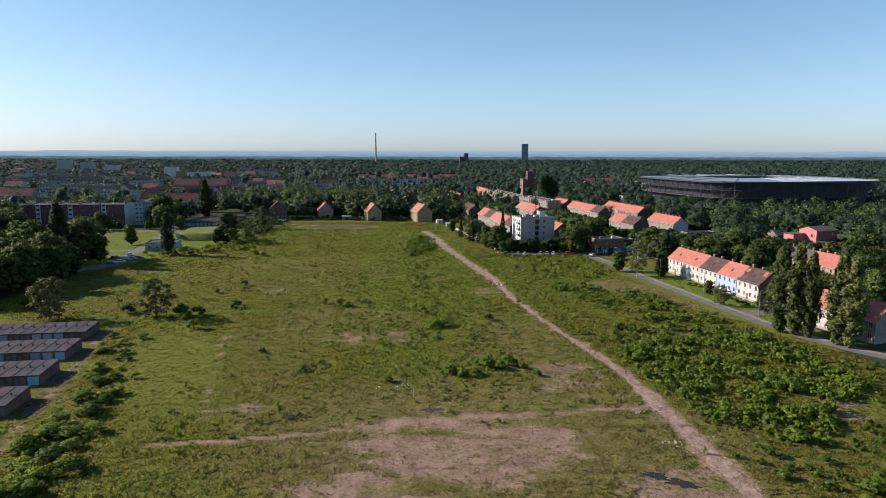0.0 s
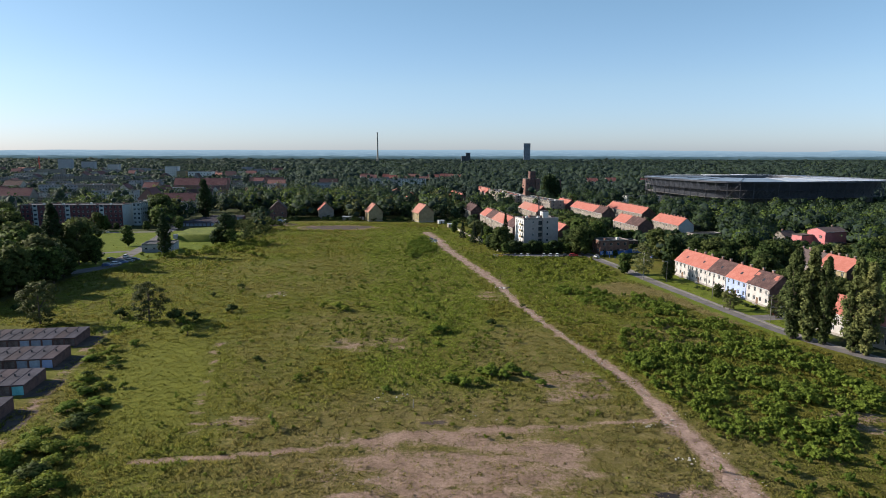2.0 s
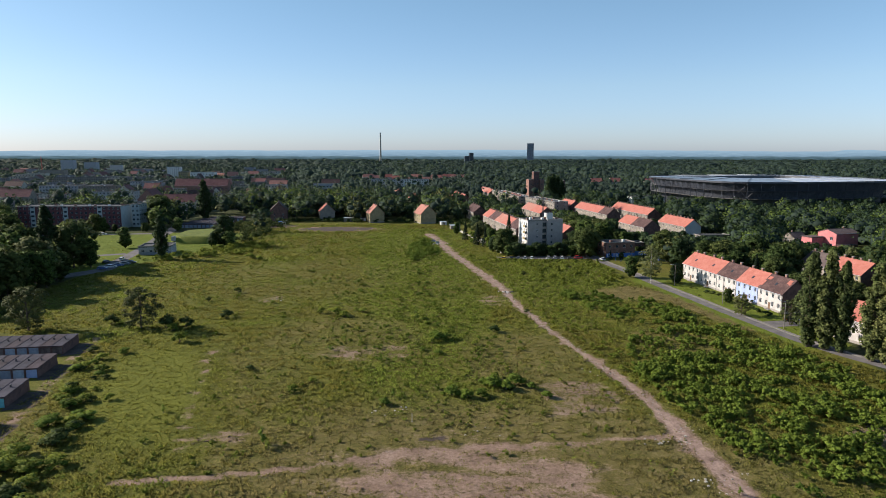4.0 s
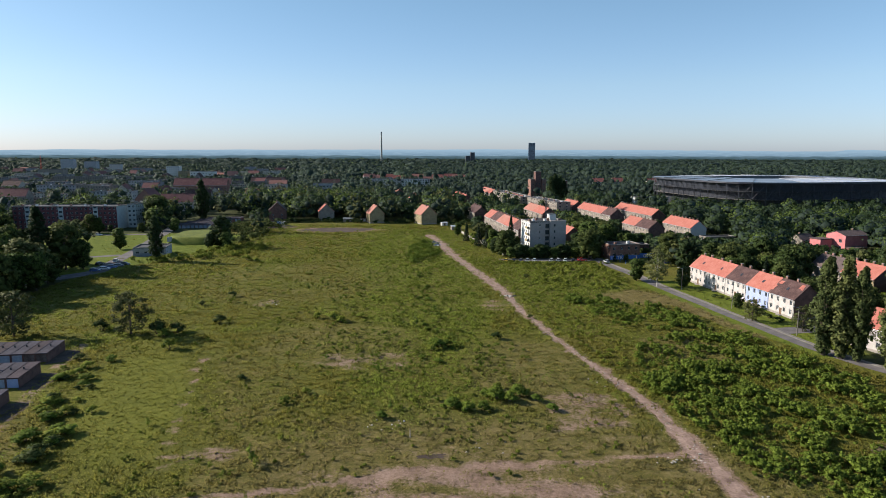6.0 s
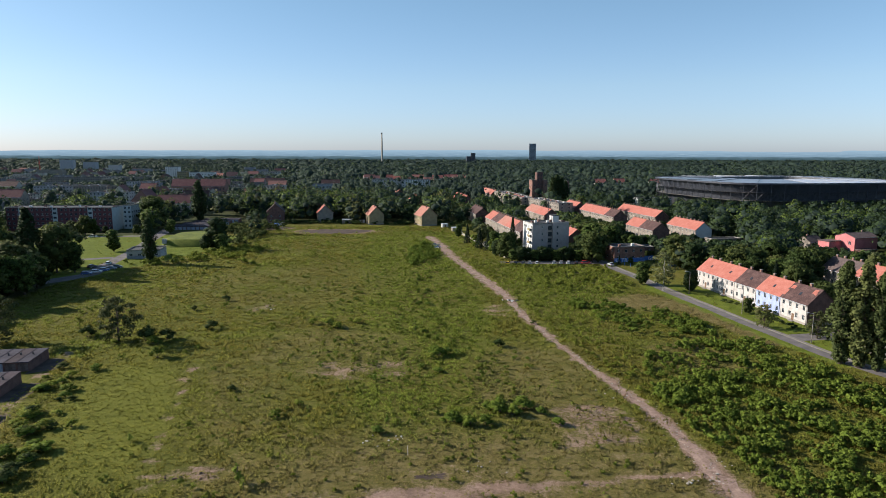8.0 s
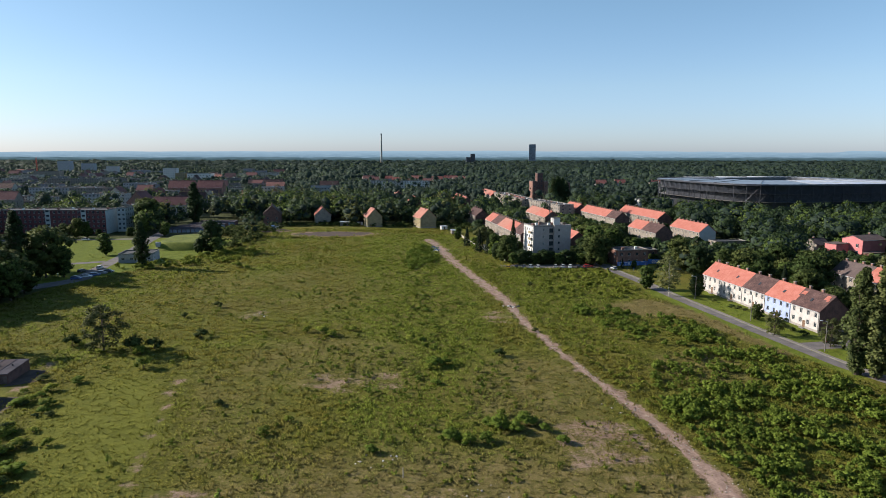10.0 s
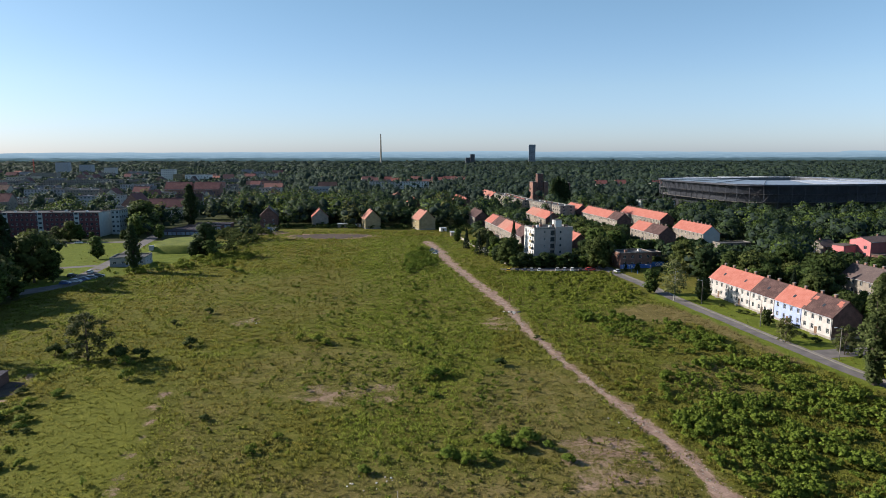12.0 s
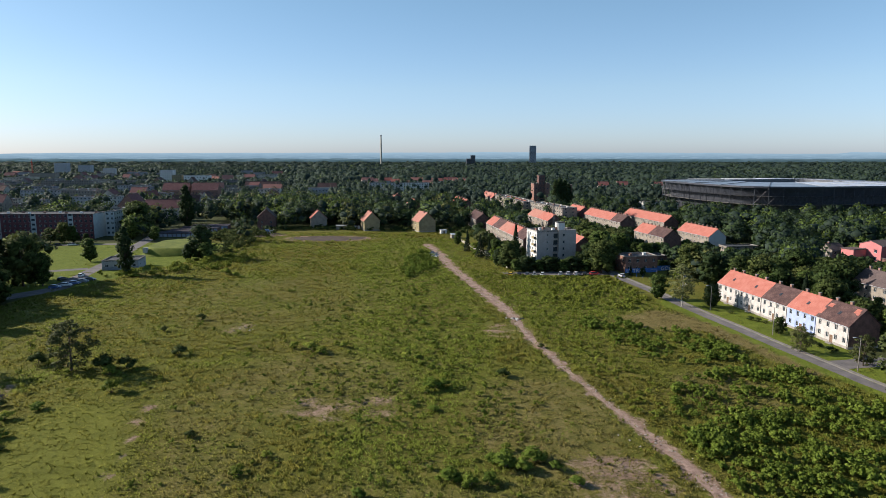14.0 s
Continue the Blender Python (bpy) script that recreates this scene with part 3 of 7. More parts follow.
def window_meshes(wd, ht):
    key = (round(wd, 2), round(ht, 2))
    if key not in WIN:
        f = 0.045
        bm = boxes((-wd / 2, -wd / 2 + f, 0, 0.07, 0, ht), (wd / 2 - f, wd / 2, 0, 0.07, 0, ht), (-wd / 2 + f, wd / 2 - f, 0, 0.07, 0, f),
                   (-wd / 2 + f, wd / 2 - f, 0, 0.07, ht - f, ht), (-0.02, 0.02, 0, 0.07, f, ht - f))
        fm = bpy.data.meshes.new("window")
        bm.to_mesh(fm)
        bm.free()
        fm.materials.append(M_FRAME)
        bm = boxes((-wd / 2 + f, wd / 2 - f, 0.03, 0.05, f, ht - f))
        pm = bpy.data.meshes.new("pane")
        bm.to_mesh(pm)
        bm.free()
        pm.materials.append(M_GLASS)
        WIN[key] = (fm, pm)
    return WIN[key]


def facade(bm, o, ux, uy, W, z0, z1, wins, depth=0.16):
    """A wall face from corner o along (ux, uy); wins: (u0, u1, v0, v1) holes with reveals."""
    us = sorted({0.0, W, *[u for q in wins for u in q[:2]]})
    vs = sorted({z0, z1, *[v for q in wins for v in q[2:]]})
    nx, ny = -uy, ux          # points inwards

    def P(u, v, d=0.0):
        return bm.verts.new((o[0] + ux * u + nx * d, o[1] + uy * u + ny * d, v))
    for a, b in zip(us, us[1:]):
        run = None
        for c, d in zip(vs, vs[1:]):
            hole = any(q[0] - 1e-6 <= a and b <= q[1] + 1e-6 and q[2] - 1e-6 <= c and d <= q[3] + 1e-6 for q in wins)
            if hole:
                if run:
                    bm.faces.new((P(a, run[0]), P(b, run[0]), P(b, run[1]), P(a, run[1])))
                run = None
            else:
                run = (run[0], d) if run else (c, d)
        if run:
            bm.faces.new((P(a, run[0]), P(b, run[0]), P(b, run[1]), P(a, run[1])))
    for a, b, c, d in wins:
        bm.faces.new((P(a, c), P(b, c), P(b, c, depth), P(a, c, depth)))
        bm.faces.new((P(a, d, depth), P(b, d, depth), P(b, d), P(a, d)))
        bm.faces.new((P(a, c), P(a, c, depth), P(a, d, depth), P(a, d)))
        bm.faces.new((P(b, c, depth), P(b, c), P(b, d), P(b, d, depth)))


def seen_face(h, o, ux, uy, n):
    """Whether a wall looks towards the field, near enough for its windows."""
    m = h.matrix_basis
    if 1250 < m.translation.length < 2500:
        return False
    c = m @ Vector((o[0] + ux * n / 2, o[1] + uy * n / 2, 0))
    d = m.to_3x3() @ Vector((uy, -ux, 0))
    return d.dot(Vector((0, 25, 0)) - c) > -0.12 * c.length


def set_windows(parent, o, ux, uy, wins, depth=0.16):
    place = parent.matrix_basis.translation
    if place.length > 560:
        # too far to tell one from the next: one part for each wall
        if wins:
            d = depth - 0.05
            bm = bmesh.new()
            for u0, u1, v0, v1 in wins:
                bm.faces.new([bm.verts.new((o[0] + ux * u - uy * d, o[1] + uy * u + ux * d, v)) for u, v in ((u0, v0), (u1, v0), (u1, v1), (u0, v1))])
            part("window_panes", bm, M_FARGLASS, parent)["kind"] = "stuff"
        return
    for u0, u1, v0, v1 in wins:
        fm, pm = window_meshes(u1 - u0, v1 - v0)
        u = (u0 + u1) / 2
        d = depth - 0.07
        m = Matrix.Translation((o[0] + ux * u - uy * d, o[1] + uy * u + ux * d, v0)) @ Matrix.Rotation(math.atan2(uy, ux), 4, 'Z')
        wn = share("window", fm, m, parent)
        share("pane", pm, Matrix.Identity(4), wn)


def grid_wins(W, cols, floors, z0, step, wd=1.1, ht=1.4, skip=()):
    out = []
    for k in range(cols):
        c = W * (k + 0.5) / cols
        for f in range(floors):
            if (k, f) not in skip:
                out.append((c - wd / 2, c + wd / 2, z0 + f * step, z0 + f * step + ht))
    return out


def gable_house(name, label, x, y, rz, L, W, eave, ridge, wall_m, roof_m, cols=3, floors=2, end_cols=1, chimneys=(0.3,), group="", door=True, category="house",
                ends=(True, True), skylights=(), plinth=True, wd=1.1, ht=1.4, z0=1.7, step=2.75, end_m=None):
    """A house with its ridge along local x and its front at local -y."""
    h = thing(name, x, y, rz, label, category, group)
    footprint(x, y, rz, L, W)
    a, b = L / 2, W / 2
    bm = bmesh.new()
    fw = grid_wins(L, cols, floors, z0, step, wd, ht)
    ew = grid_wins(W, end_cols, floors, z0, step, wd, ht) if end_cols else []
    sides = (((-a, -b), 1, 0, L, fw), ((a, b), -1, 0, L, fw), ((a, -b), 0, 1, W, ew if ends[1] else []), ((-a, b), 0, -1, W, ew if ends[0] else []))
    sides = [(o, ux, uy, n, ws if seen_face(h, o, ux, uy, n) else []) for o, ux, uy, n, ws in sides]
    for o, ux, uy, n, ws in sides:
        facade(bm, o, ux, uy, n, 0, eave, ws)
    for sx in (-1, 1):
        tri = [bm.verts.new((sx * a, -b, eave)), bm.verts.new((sx * a, b, eave)), bm.verts.new((sx * a, 0, ridge))]
        bm.faces.new(tri if sx > 0 else tri[::-1])
    part("wall", bm, wall_m, h)
    # gable end in its own material, mostly darker than the other walls
    if end_m:
        bm = bmesh.new()
        q = [bm.verts.new(c) for c in ((a + 0.02, -b, 0), (a + 0.02, b, 0), (a + 0.02, b, eave), (a + 0.02, 0, ridge), (a + 0.02, -b, eave))]
        bm.faces.new(q)
        part("end_wall", bm, end_m, h, "dark gable end" if end_m is M_BRICKD else "pale painted gable end")
    for o, ux, uy, n, ws in sides:
        set_windows(h, o, ux, uy, ws)
    if plinth:
        part("plinth", boxes((-a - 0.03, a + 0.03, -b - 0.03, b + 0.03, 0, 0.7)), M_STONE, h)
    # roof slabs
    bm = bmesh.new()
    ov, th = 0.45, 0.22
    sl = (ridge - eave) / b
    ez = eave - ov * sl
    e0 = a + (0.25 if ends[0] else 0.0)
    e1 = a + (0.25 if ends[1] else 0.0)
    prof = [(-b - ov, ez + 0.04), (0, ridge + 0.04), (b + ov, ez + 0.04), (b + ov, ez + th), (0, ridge + th + 0.04), (-b - ov, ez + th)]
    v0 = [bm.verts.new((-e0, p, q)) for p, q in prof]
    v1 = [bm.verts.new((e1, p, q)) for p, q in prof]
    for k in range(6):
        bm.faces.new((v0[k], v0[(k + 1) % 6], v1[(k + 1) % 6], v1[k]))
    bm.faces.new((v0[0], v0[5], v0[4], v0[1]))
    bm.faces.new((v0[1], v0[4], v0[3], v0[2]))
    bm.faces.new((v1[0], v1[1], v1[4], v1[5]))
    bm.faces.new((v1[1], v1[2], v1[3], v1[4]))
    bmesh.ops.recalc_face_normals(bm, faces=bm.faces)
    roof = part("roof", bm, roof_m, h)
    bm = bmesh.new()
    tube(bm, (-e0, 0, ridge + th + 0.02), (e1, 0, ridge + th + 0.02), 0.14, 0.14, 6)
    part("ridge_tiles", bm, roof_m, roof)
    bm = bmesh.new()
    tube(bm, (-a, -b - ov - 0.07, ez + 0.12), (a, -b - ov - 0.07, ez + 0.12), 0.08, 0.08, 6)
    part("gutter", bm, M_STEELL, h)
    bm = bmesh.new()
    tube(bm, (a - 0.2, -b - 0.09, 0.1), (a - 0.2, -b - 0.09, eave - 0.2), 0.06, 0.06, 6)
    part("downpipe", bm, M_STEEL, h)
    for c in chimneys:
        cx = -a + c * L
        ch = part("chimney", boxes((cx - 0.4, cx + 0.4, 0.15, 0.75, ridge - 0.9, ridge + 1.05)), M_BRICK, h)
        part("chimney_cap", boxes((cx - 0.47, cx + 0.47, 0.08, 0.82, ridge + 1.05, ridge + 1.17)), M_KERB, ch)
    for c, up in skylights:
        cx, py = -a + c * L, -b * (1 - up)
        pz = eave + (ridge - eave) * up + th
        bm = boxes((-0.4, 0.4, -0.55, 0.55, 0.02, 0.10))
        bm.transform(Matrix.Translation((cx, py, pz)) @ Matrix.Rotation(math.atan2(ridge - eave, b), 4, 'X'))
        part("skylight", bm, M_GLASS, roof)
    if door:
        part("door", boxes((-0.5, 0.5, -b - 0.06, -b + 0.05, 0.25, 2.35)), M_WOOD, h)
        part("doorstep", boxes((-0.9, 0.9, -b - 1.0, -b - 0.03, 0, 0.22)), M_KERB, h)
    return h


def flat_block(name, label, x, y, rz, L, W, H, wall_m, cols=8, floors=4, end_cols=2, roof_m=None, group="", category="apartment block", z0=1.6, wd=1.4, ht=1.4,
               front=(), strips=(), end_m=None, boxes_on=0):
    h = thing(name, x, y, rz, label, category, group)
    footprint(x, y, rz, L, W)
    a, b = L / 2, W / 2
    step = (H - 0.6) / floors
    fw = grid_wins(L, cols, floors, z0, step, wd, min(ht, step * 0.55))
    if strips:
        fw = [q for q in fw if not any(u0 - 0.3 < (q[0] + q[1]) / 2 < u1 + 0.3 for u0, u1 in strips)]
    fw += [(u - w1 / 2, u + w1 / 2, z0 + f * step, z0 + f * step + h1) for u, w1, h1 in front for f in range(floors)]
    ew = grid_wins(W, end_cols, floors, z0, step, wd, min(ht, step * 0.55)) if end_cols else []
    sides = (((-a, -b), 1, 0, L, fw), ((a, b), -1, 0, L, fw), ((a, -b), 0, 1, W, ew), ((-a, b), 0, -1, W, ew))
    sides = [(o, ux, uy, n, ws if seen_face(h, o, ux, uy, n) else []) for o, ux, uy, n, ws in sides]
    bm = bmesh.new()
    for k, (o, ux, uy, n, ws) in enumerate(sides):
        if end_m and k > 1:
            continue
        facade(bm, o, ux, uy, n, 0, H, ws)
    part("wall", bm, wall_m, h)
    if end_m:
        bm = bmesh.new()
        for o, ux, uy, n, ws in sides[2:]:
            bm = bmesh.new()
            facade(bm, o, ux, uy, n, 0, H, ws)
            part("end_wall", bm, end_m, h)
    for o, ux, uy, n, ws in sides:
        set_windows(h, o, ux, uy, ws)
    roof = part("roof", boxes((-a, a, -b, b, H - 0.45, H - 0.2)), roof_m or M_DARK, h)
    part("parapet", boxes((-a - 0.08, a + 0.08, -b - 0.08, -b + 0.22, H - 0.02, H + 0.3), (-a - 0.08, a + 0.08, b - 0.22, b + 0.08, H - 0.02, H + 0.3),
                          (-a - 0.08, -a + 0.22, -b + 0.22, b - 0.22, H - 0.02, H + 0.3), (a - 0.22, a + 0.08, -b + 0.22, b - 0.22, H - 0.02, H + 0.3)), M_KERB, roof)
    for u0, u1 in strips:
        part("stair_strip", boxes((-a + u0, -a + u1, -b - 0.25, -b, 0, H)), M_PALEW, h, "pale stairwell strip")
        for f in range(floors):
            part("stair_window", boxes((-a + u0 + 0.5, -a + u1 - 0.5, -b - 0.28, -b - 0.2, 2.4 + f * step, 3.6 + f * step)), M_GLASS, h)
    for k in range(boxes_on):
        u = -a + L * (k + 0.5) / boxes_on
        part("roof_vent", boxes((u - 0.6, u + 0.6, -0.5 + (k % 3 - 1) * b * 0.4, 0.6 + (k % 3 - 1) * b * 0.4, H - 0.2, H + 0.9)), M_WHITE if k % 2 else M_BRICK, roof)
    return h

DX, DY = 0.18, -0.984      # the estate's rows run along this line


def row_of(x, y, length, n, label, walls, roofs, W=10.0, eave=6.6, ridge=10.6, cols=4, group="terraced houses", ends=(True, True), end_wall=None, stacks=(0.08, 0.33, 0.58, 0.83), **kw):
    """A terrace of n houses from its far end (x, y), given under the ridge."""
    sec = length / n
    for k in range(n):
        c = sec * (k + 0.5)
        gable_house("terraced_house", label[k % len(label)], x + DX * c, y + DY * c, -79.6, sec, W, eave, ridge, walls[k % len(walls)], roofs[k % len(roofs)], cols=cols,
                    chimneys=stacks, group=group, ends=(ends[0] and k == 0, ends[1] and k == n - 1), end_m=(end_wall or M_BRICKD) if k == n - 1 else None, **{"end_cols": 0, **kw})


# the terrace beside the street
RX, RY = 93.6 + 0.984 * 4.6, 262.0 + 0.18 * 4.6
row_of(RX, RY, 57.2, 5,
       ["cream terraced house with bright orange tiled roof", "cream terraced house with bright orange tiled roof and skylight", "cream terraced house with weathered brown tiled roof",
        "pale blue terraced house with bright orange tiled roof", "cream end terraced house with patchy brown tiled roof"],
       [M_PLASTER, M_PLASTER, M_PLASTER, M_PLASTB, M_PLASTER], [M_TILE, M_TILE, M_TILEB, M_TILE, M_TILEB], W=9.2, eave=6.3, ridge=10.3, skylights=((0.5, 0.45),), wd=1.0, ht=1.4, z0=1.4, step=2.8, stacks=(0.12, 0.55))
def roof_repairs():
    h = [o for o in bpy.data.objects if o.name.startswith("terraced_house")][-1]
    for u, py, lx, ly in ((-4.4, -1.3, 1.6, 1.3), (4.2, -1.0, 1.5, 1.6), (4.9, -1.6, 0.9, 0.9), (-5.2, -3.2, 0.8, 2.2)):
        bm = boxes((-lx / 2, lx / 2, -ly / 2, ly / 2, 0.02, 0.07))
        bm.transform(Matrix.Translation((u, py, 6.3 + 4.0 * (1 + py / 4.6) + 0.24)) @ Matrix.Rotation(math.atan2(4.0, 4.6), 4, 'X'))
        part("roof_patch", bm, M_TILE, h, "patch of new red tiles")


roof_repairs()
# the terrace behind the poplars
def second_terrace():
    dx, dy = 8.0 / 24.35, -23.0 / 24.35
    rz = math.degrees(math.atan2(dy, dx))
    for k in range(2):
        c = 12.2 * (k + 0.5)
        # the nearer house is greyed: poplar shade put into its wall colour
        gable_house("terraced_house", ("white", "grey")[k] + " terraced house with bright orange tiled roof", 104.5 + dx * c - dy * 4.6, 184 + dy * c + dx * 4.6, rz, 12.2, 9.2, 6.3, 10.3, M_PLASTG if k else M_PLASTER, M_TILE, cols=4,
                    chimneys=(0.2, 0.7), group="terraced houses", ends=(k == 0, k == 1), wd=1.05, z0=1.35, step=2.8)


second_terrace()
row_of(147, 266, 30, 2, ["terraced house with orange plaster and dark roof", "terraced house with orange plaster and orange tiled roof"], [M_PLASTG, M_PLASTO], [M_TILED, M_TILE])
# rows further off
row_of(16, 500, 28, 1, ["grey rendered house with faded brown tiled roof"], [M_PLASTG], [M_TILEB])
row_of(27, 453, 84, 5, ["grey terraced house with orange tiled roof", "grey terraced house with brown tiled roof", "grey terraced house with pinkish tiled roof", "grey terraced house with orange tiled roof", "grey terraced house with brown tiled roof"],
       [M_PLASTG], [M_TILE, M_TILEB, M_TILEP, M_TILE, M_TILEB])
row_of(52.5, 650, 62, 3, ["cream terraced house with orange tiled roof"], [M_PLASTER], [M_TILE])
row_of(3, 656, 55, 2, ["terraced house with orange tiled roof among trees"], [M_PLASTG], [M_TILE])
row_of(34, 745, 58, 3, ["terraced house with orange tiled roof among trees"], [M_PLASTG], [M_TILE, M_TILEP])
row_of(60.7, 510, 46, 2, ["terraced house with pinkish tiled roof among trees"], [M_PLASTG], [M_TILEP, M_TILE])
row_of(97, 552, 26, 2, ["grey terraced house with orange tiled roof"], [M_PLASTG], [M_TILE])
row_of(104, 517, 62, 4, ["grey terraced house with orange tiled roof", "grey terraced house with orange tiled roof", "grey terraced house with orange tiled roof", "grey terraced house with brown tiled roof"], [M_PLASTG], [M_TILE, M_TILE, M_TILE, M_TILEB])
row_of(133, 515, 60, 4, ["terraced house with bright orange tiled roof"], [M_PLASTG], [M_TILE])
row_of(112, 413, 34, 2, ["terraced house with bright orange tiled roof", "terraced house with weathered brown tiled roof"], [M_PLASTG], [M_TILE, M_TILEB])
row_of(138, 415, 32, 2, ["grey terraced house with bright orange tiled roof and pale gable end"], [M_PLASTG], [M_TILE], end_wall=M_PALEW)
row_of(60, 372, 24, 1, ["dark house with orange tiled roof behind the white block"], [M_PLASTG], [M_TILE])
row_of(-62, 716, 22, 1, ["red rendered house with pale red tiled roof"], [M_RED], [M_TILEP])
row_of(-38, 622, 20, 1, ["house with orange tiled roof among trees"], [M_PLASTG], [M_TILE])
# the four gabled houses at the end of the field
gable_house("gabled_house", "dark brick gabled house in the trees' shade", -128.5, 473, 103, 15, 12, 8.5, 14, M_BRICKD, M_TILED, cols=3, end_cols=2, chimneys=(0.5,), group="gabled houses")
gable_house("gabled_house", "grey gabled house with faded orange tiled roof", -94.5, 480, 106, 13, 11, 6.9, 12.2, M_PLASTG, M_TILE, cols=3, end_cols=0, chimneys=(0.3,), group="gabled houses")
gable_house("gabled_house", "ochre gabled house with orange tiled roof", -56.0, 466, 109, 13, 10.5, 6.9, 12.4, M_PLASTO, M_TILEP, cols=3, end_cols=0, chimneys=(0.3,), group="gabled houses")
gable_house("gabled_house", "ochre gabled house with pinkish orange tiled roof", -19.6, 461, 113, 15, 11.5, 7.0, 12.6, M_PLASTO, M_TILEP, cols=3, end_cols=0, chimneys=(0.3,), group="gabled houses")

# the white five-storey block
def white_block():
    # front and bay in a darkened white, shade put into the paint
    h = flat_block("office_block", "white five-storey block with flat roof and rooftop mast", 45.4, 331.5, 17, 19.0, 11.2, 16.6, M_BLOCKSHADE, end_m=M_WHITE, cols=0, front=((5.3, 0.8, 1.1),), floors=5, end_cols=4, z0=1.3, wd=1.0, ht=1.35, boxes_on=7)
    for k in range(5):
        z = 0.7 + 3.08 * k
        bal = part("balcony", boxes((-10.6, -9.5, -4.8, -2.2, z + 0.1, z + 0.25), (-10.6, -10.52, -4.8, -2.2, z + 0.25, z + 1.2)), M_PLASTO, h)
        part("balcony", boxes((-1.3, 0.7, -6.5, -5.6, z + 0.1, z + 0.25)), M_KERB, h)
        part("railing", boxes((-10.52, -9.5, -4.8, -4.74, z + 0.25, z + 1.1)), M_STEEL, bal)
        part("loggia", boxes((-1.3, 0.7, -5.66, -5.56, z + 0.3, z + 2.3)), M_GLASS, h, "dark glazed loggia")
    bay = part("bay", boxes((0.95, 9.54, -6.35, -5.62, 0, 16.95)), M_BLOCKSHADE, h, "pale projecting bay")
    for k in range(5):
        part("bay_window", boxes((3.0, 3.8, -6.39, -6.34, 1.7 + 3.08 * k, 2.8 + 3.08 * k)), M_GLASS, bay)
    part("lift_house", boxes((3.0, 6.2, -1.5, 2.0, 16.3, 19.6)), M_WHITE, h)
    part("lift_house_roof", boxes((2.8, 6.4, -1.7, 2.2, 19.6, 19.85)), M_DARK, h)
    bm = bmesh.new()
    for sx, sy in ((-0.35, -0.35), (0.35, -0.35), (0, 0.45)):
        tube(bm, (1.5 + sx, 0.5 + sy, 15.8), (1.5 + sx * 0.4, 0.5 + sy * 0.4, 29), 0.13, 0.10, 5)
    for k in range(13):
        z = 16.2 + k
        f0, f1 = 1 - 0.6 * (k / 13), 1 - 0.6 * ((k + 1) / 13)
        tube(bm, (1.5 - 0.35 * f0, 0.5 - 0.35 * f0, z), (1.5 + 0.35 * f1, 0.5 - 0.35 * f1, z + 1), 0.035, 0.035, 4)
        tube(bm, (1.5 + 0.35 * f0, 0.5 - 0.35 * f0, z), (1.5, 0.5 + 0.45 * f1, z + 1), 0.035, 0.035, 4)
        tube(bm, (1.5, 0.5 + 0.45 * f0, z), (1.5 - 0.35 * f1, 0.5 - 0.35 * f1, z + 1), 0.035, 0.035, 4)
    part("antenna_mast", bm, M_STEEL, h)


white_block()

# the brick workshop with its painted wall
def workshop():
    h = flat_block("workshop", "two-storey worn brick workshop with flat roof", 81, 318, 12, 15, 10, 7, M_BRICK, cols=4, floors=2, end_cols=2, z0=1.4, wd=1.2, ht=1.3, category="workshop", boxes_on=2)
    part("painted_band", boxes((-7.55, 7.55, -5.06, -5.0, 0, 1.9)), M_BLUE, h, "blue painted base with white graffiti")
    wall = thing("graffiti_wall", 97, 319, 10, "blue painted wall with white graffiti letters", "wall")
    part("wall_panel", boxes((-7, 7, -0.12, 0.12, 0, 2.1)), M_BLUE, wall)
    for ob, text, x0, y0 in ((h, "ULTRAS", -7.0, -5.09), (wall, "GOR", -5.0, -0.15)):
        cu = bpy.data.curves.new("lettering", "FONT")
        cu.body = text
        cu.size = 2.2
        cu.space_character = 1.15
        cu.extrude = 0.01
        cu.offset = 0.05
        tmp = new("lettering", cu)
        me = bpy.data.meshes.new_from_object(tmp)
        bpy.data.objects.remove(tmp)
        me.materials.clear()
        me.materials.append(M_FRAME)
        ob2 = share("lettering", me, Matrix.Translation((x0, y0, 0.2)) @ Matrix.Rotation(radians(90), 4, 'X'), ob)
        ob2["label"] = "white painted graffiti letters"


workshop()

# the pink house
def pink_house():
    h = gable_house("pink_house", "pink plastered house with dark red roof", 202.3, 339.5, 18, 15, 11, 9, 10.8, M_PINK, M_TILED, cols=0, floors=2, end_cols=2, chimneys=(0.75,), z0=2.0, step=3.4, wd=1.5, ht=1.7)
    part("annex", boxes((-15.5, -7.55, 1.6, 8, 0, 6.6)), M_PINK, h)
    part("annex_roof", boxes((-15.9, -7.55, 1.2, 8.4, 6.6, 6.9)), M_TILED, h)
    part("porch", boxes((-7, 2, -10, -5.55, 0, 3.4)), M_BRICKD, h)
    part("porch_roof", boxes((-7.4, 2.4, -10.4, -5.55, 3.4, 3.7)), M_TILED, h)


pink_house()
gable_house("cottage", "small grey cottage with dark tiled roof", 190, 358, 20, 9, 8, 4, 6.5, M_PLASTG, M_TILED, cols=2, floors=1, end_cols=1, category="house")
flat_block("shed", "low grey shed with felt roof behind gardens", 150, 372, 10, 18, 7, 3.4, M_PLASTG, cols=4, floors=1, end_cols=1, category="shed")
flat_block("shed", "low dark brick shed beside the car park", 92, 336, 12, 14, 8, 4, M_BRICKD, cols=3, floors=1, end_cols=1, category="shed")

# long blocks and the brick tower
flat_block("long_block", "long beige four-storey block with flat roof", 79.5, 548, -74, 64, 12, 10.8, M_PLASTG, cols=18, floors=4, end_cols=2, boxes_on=8)
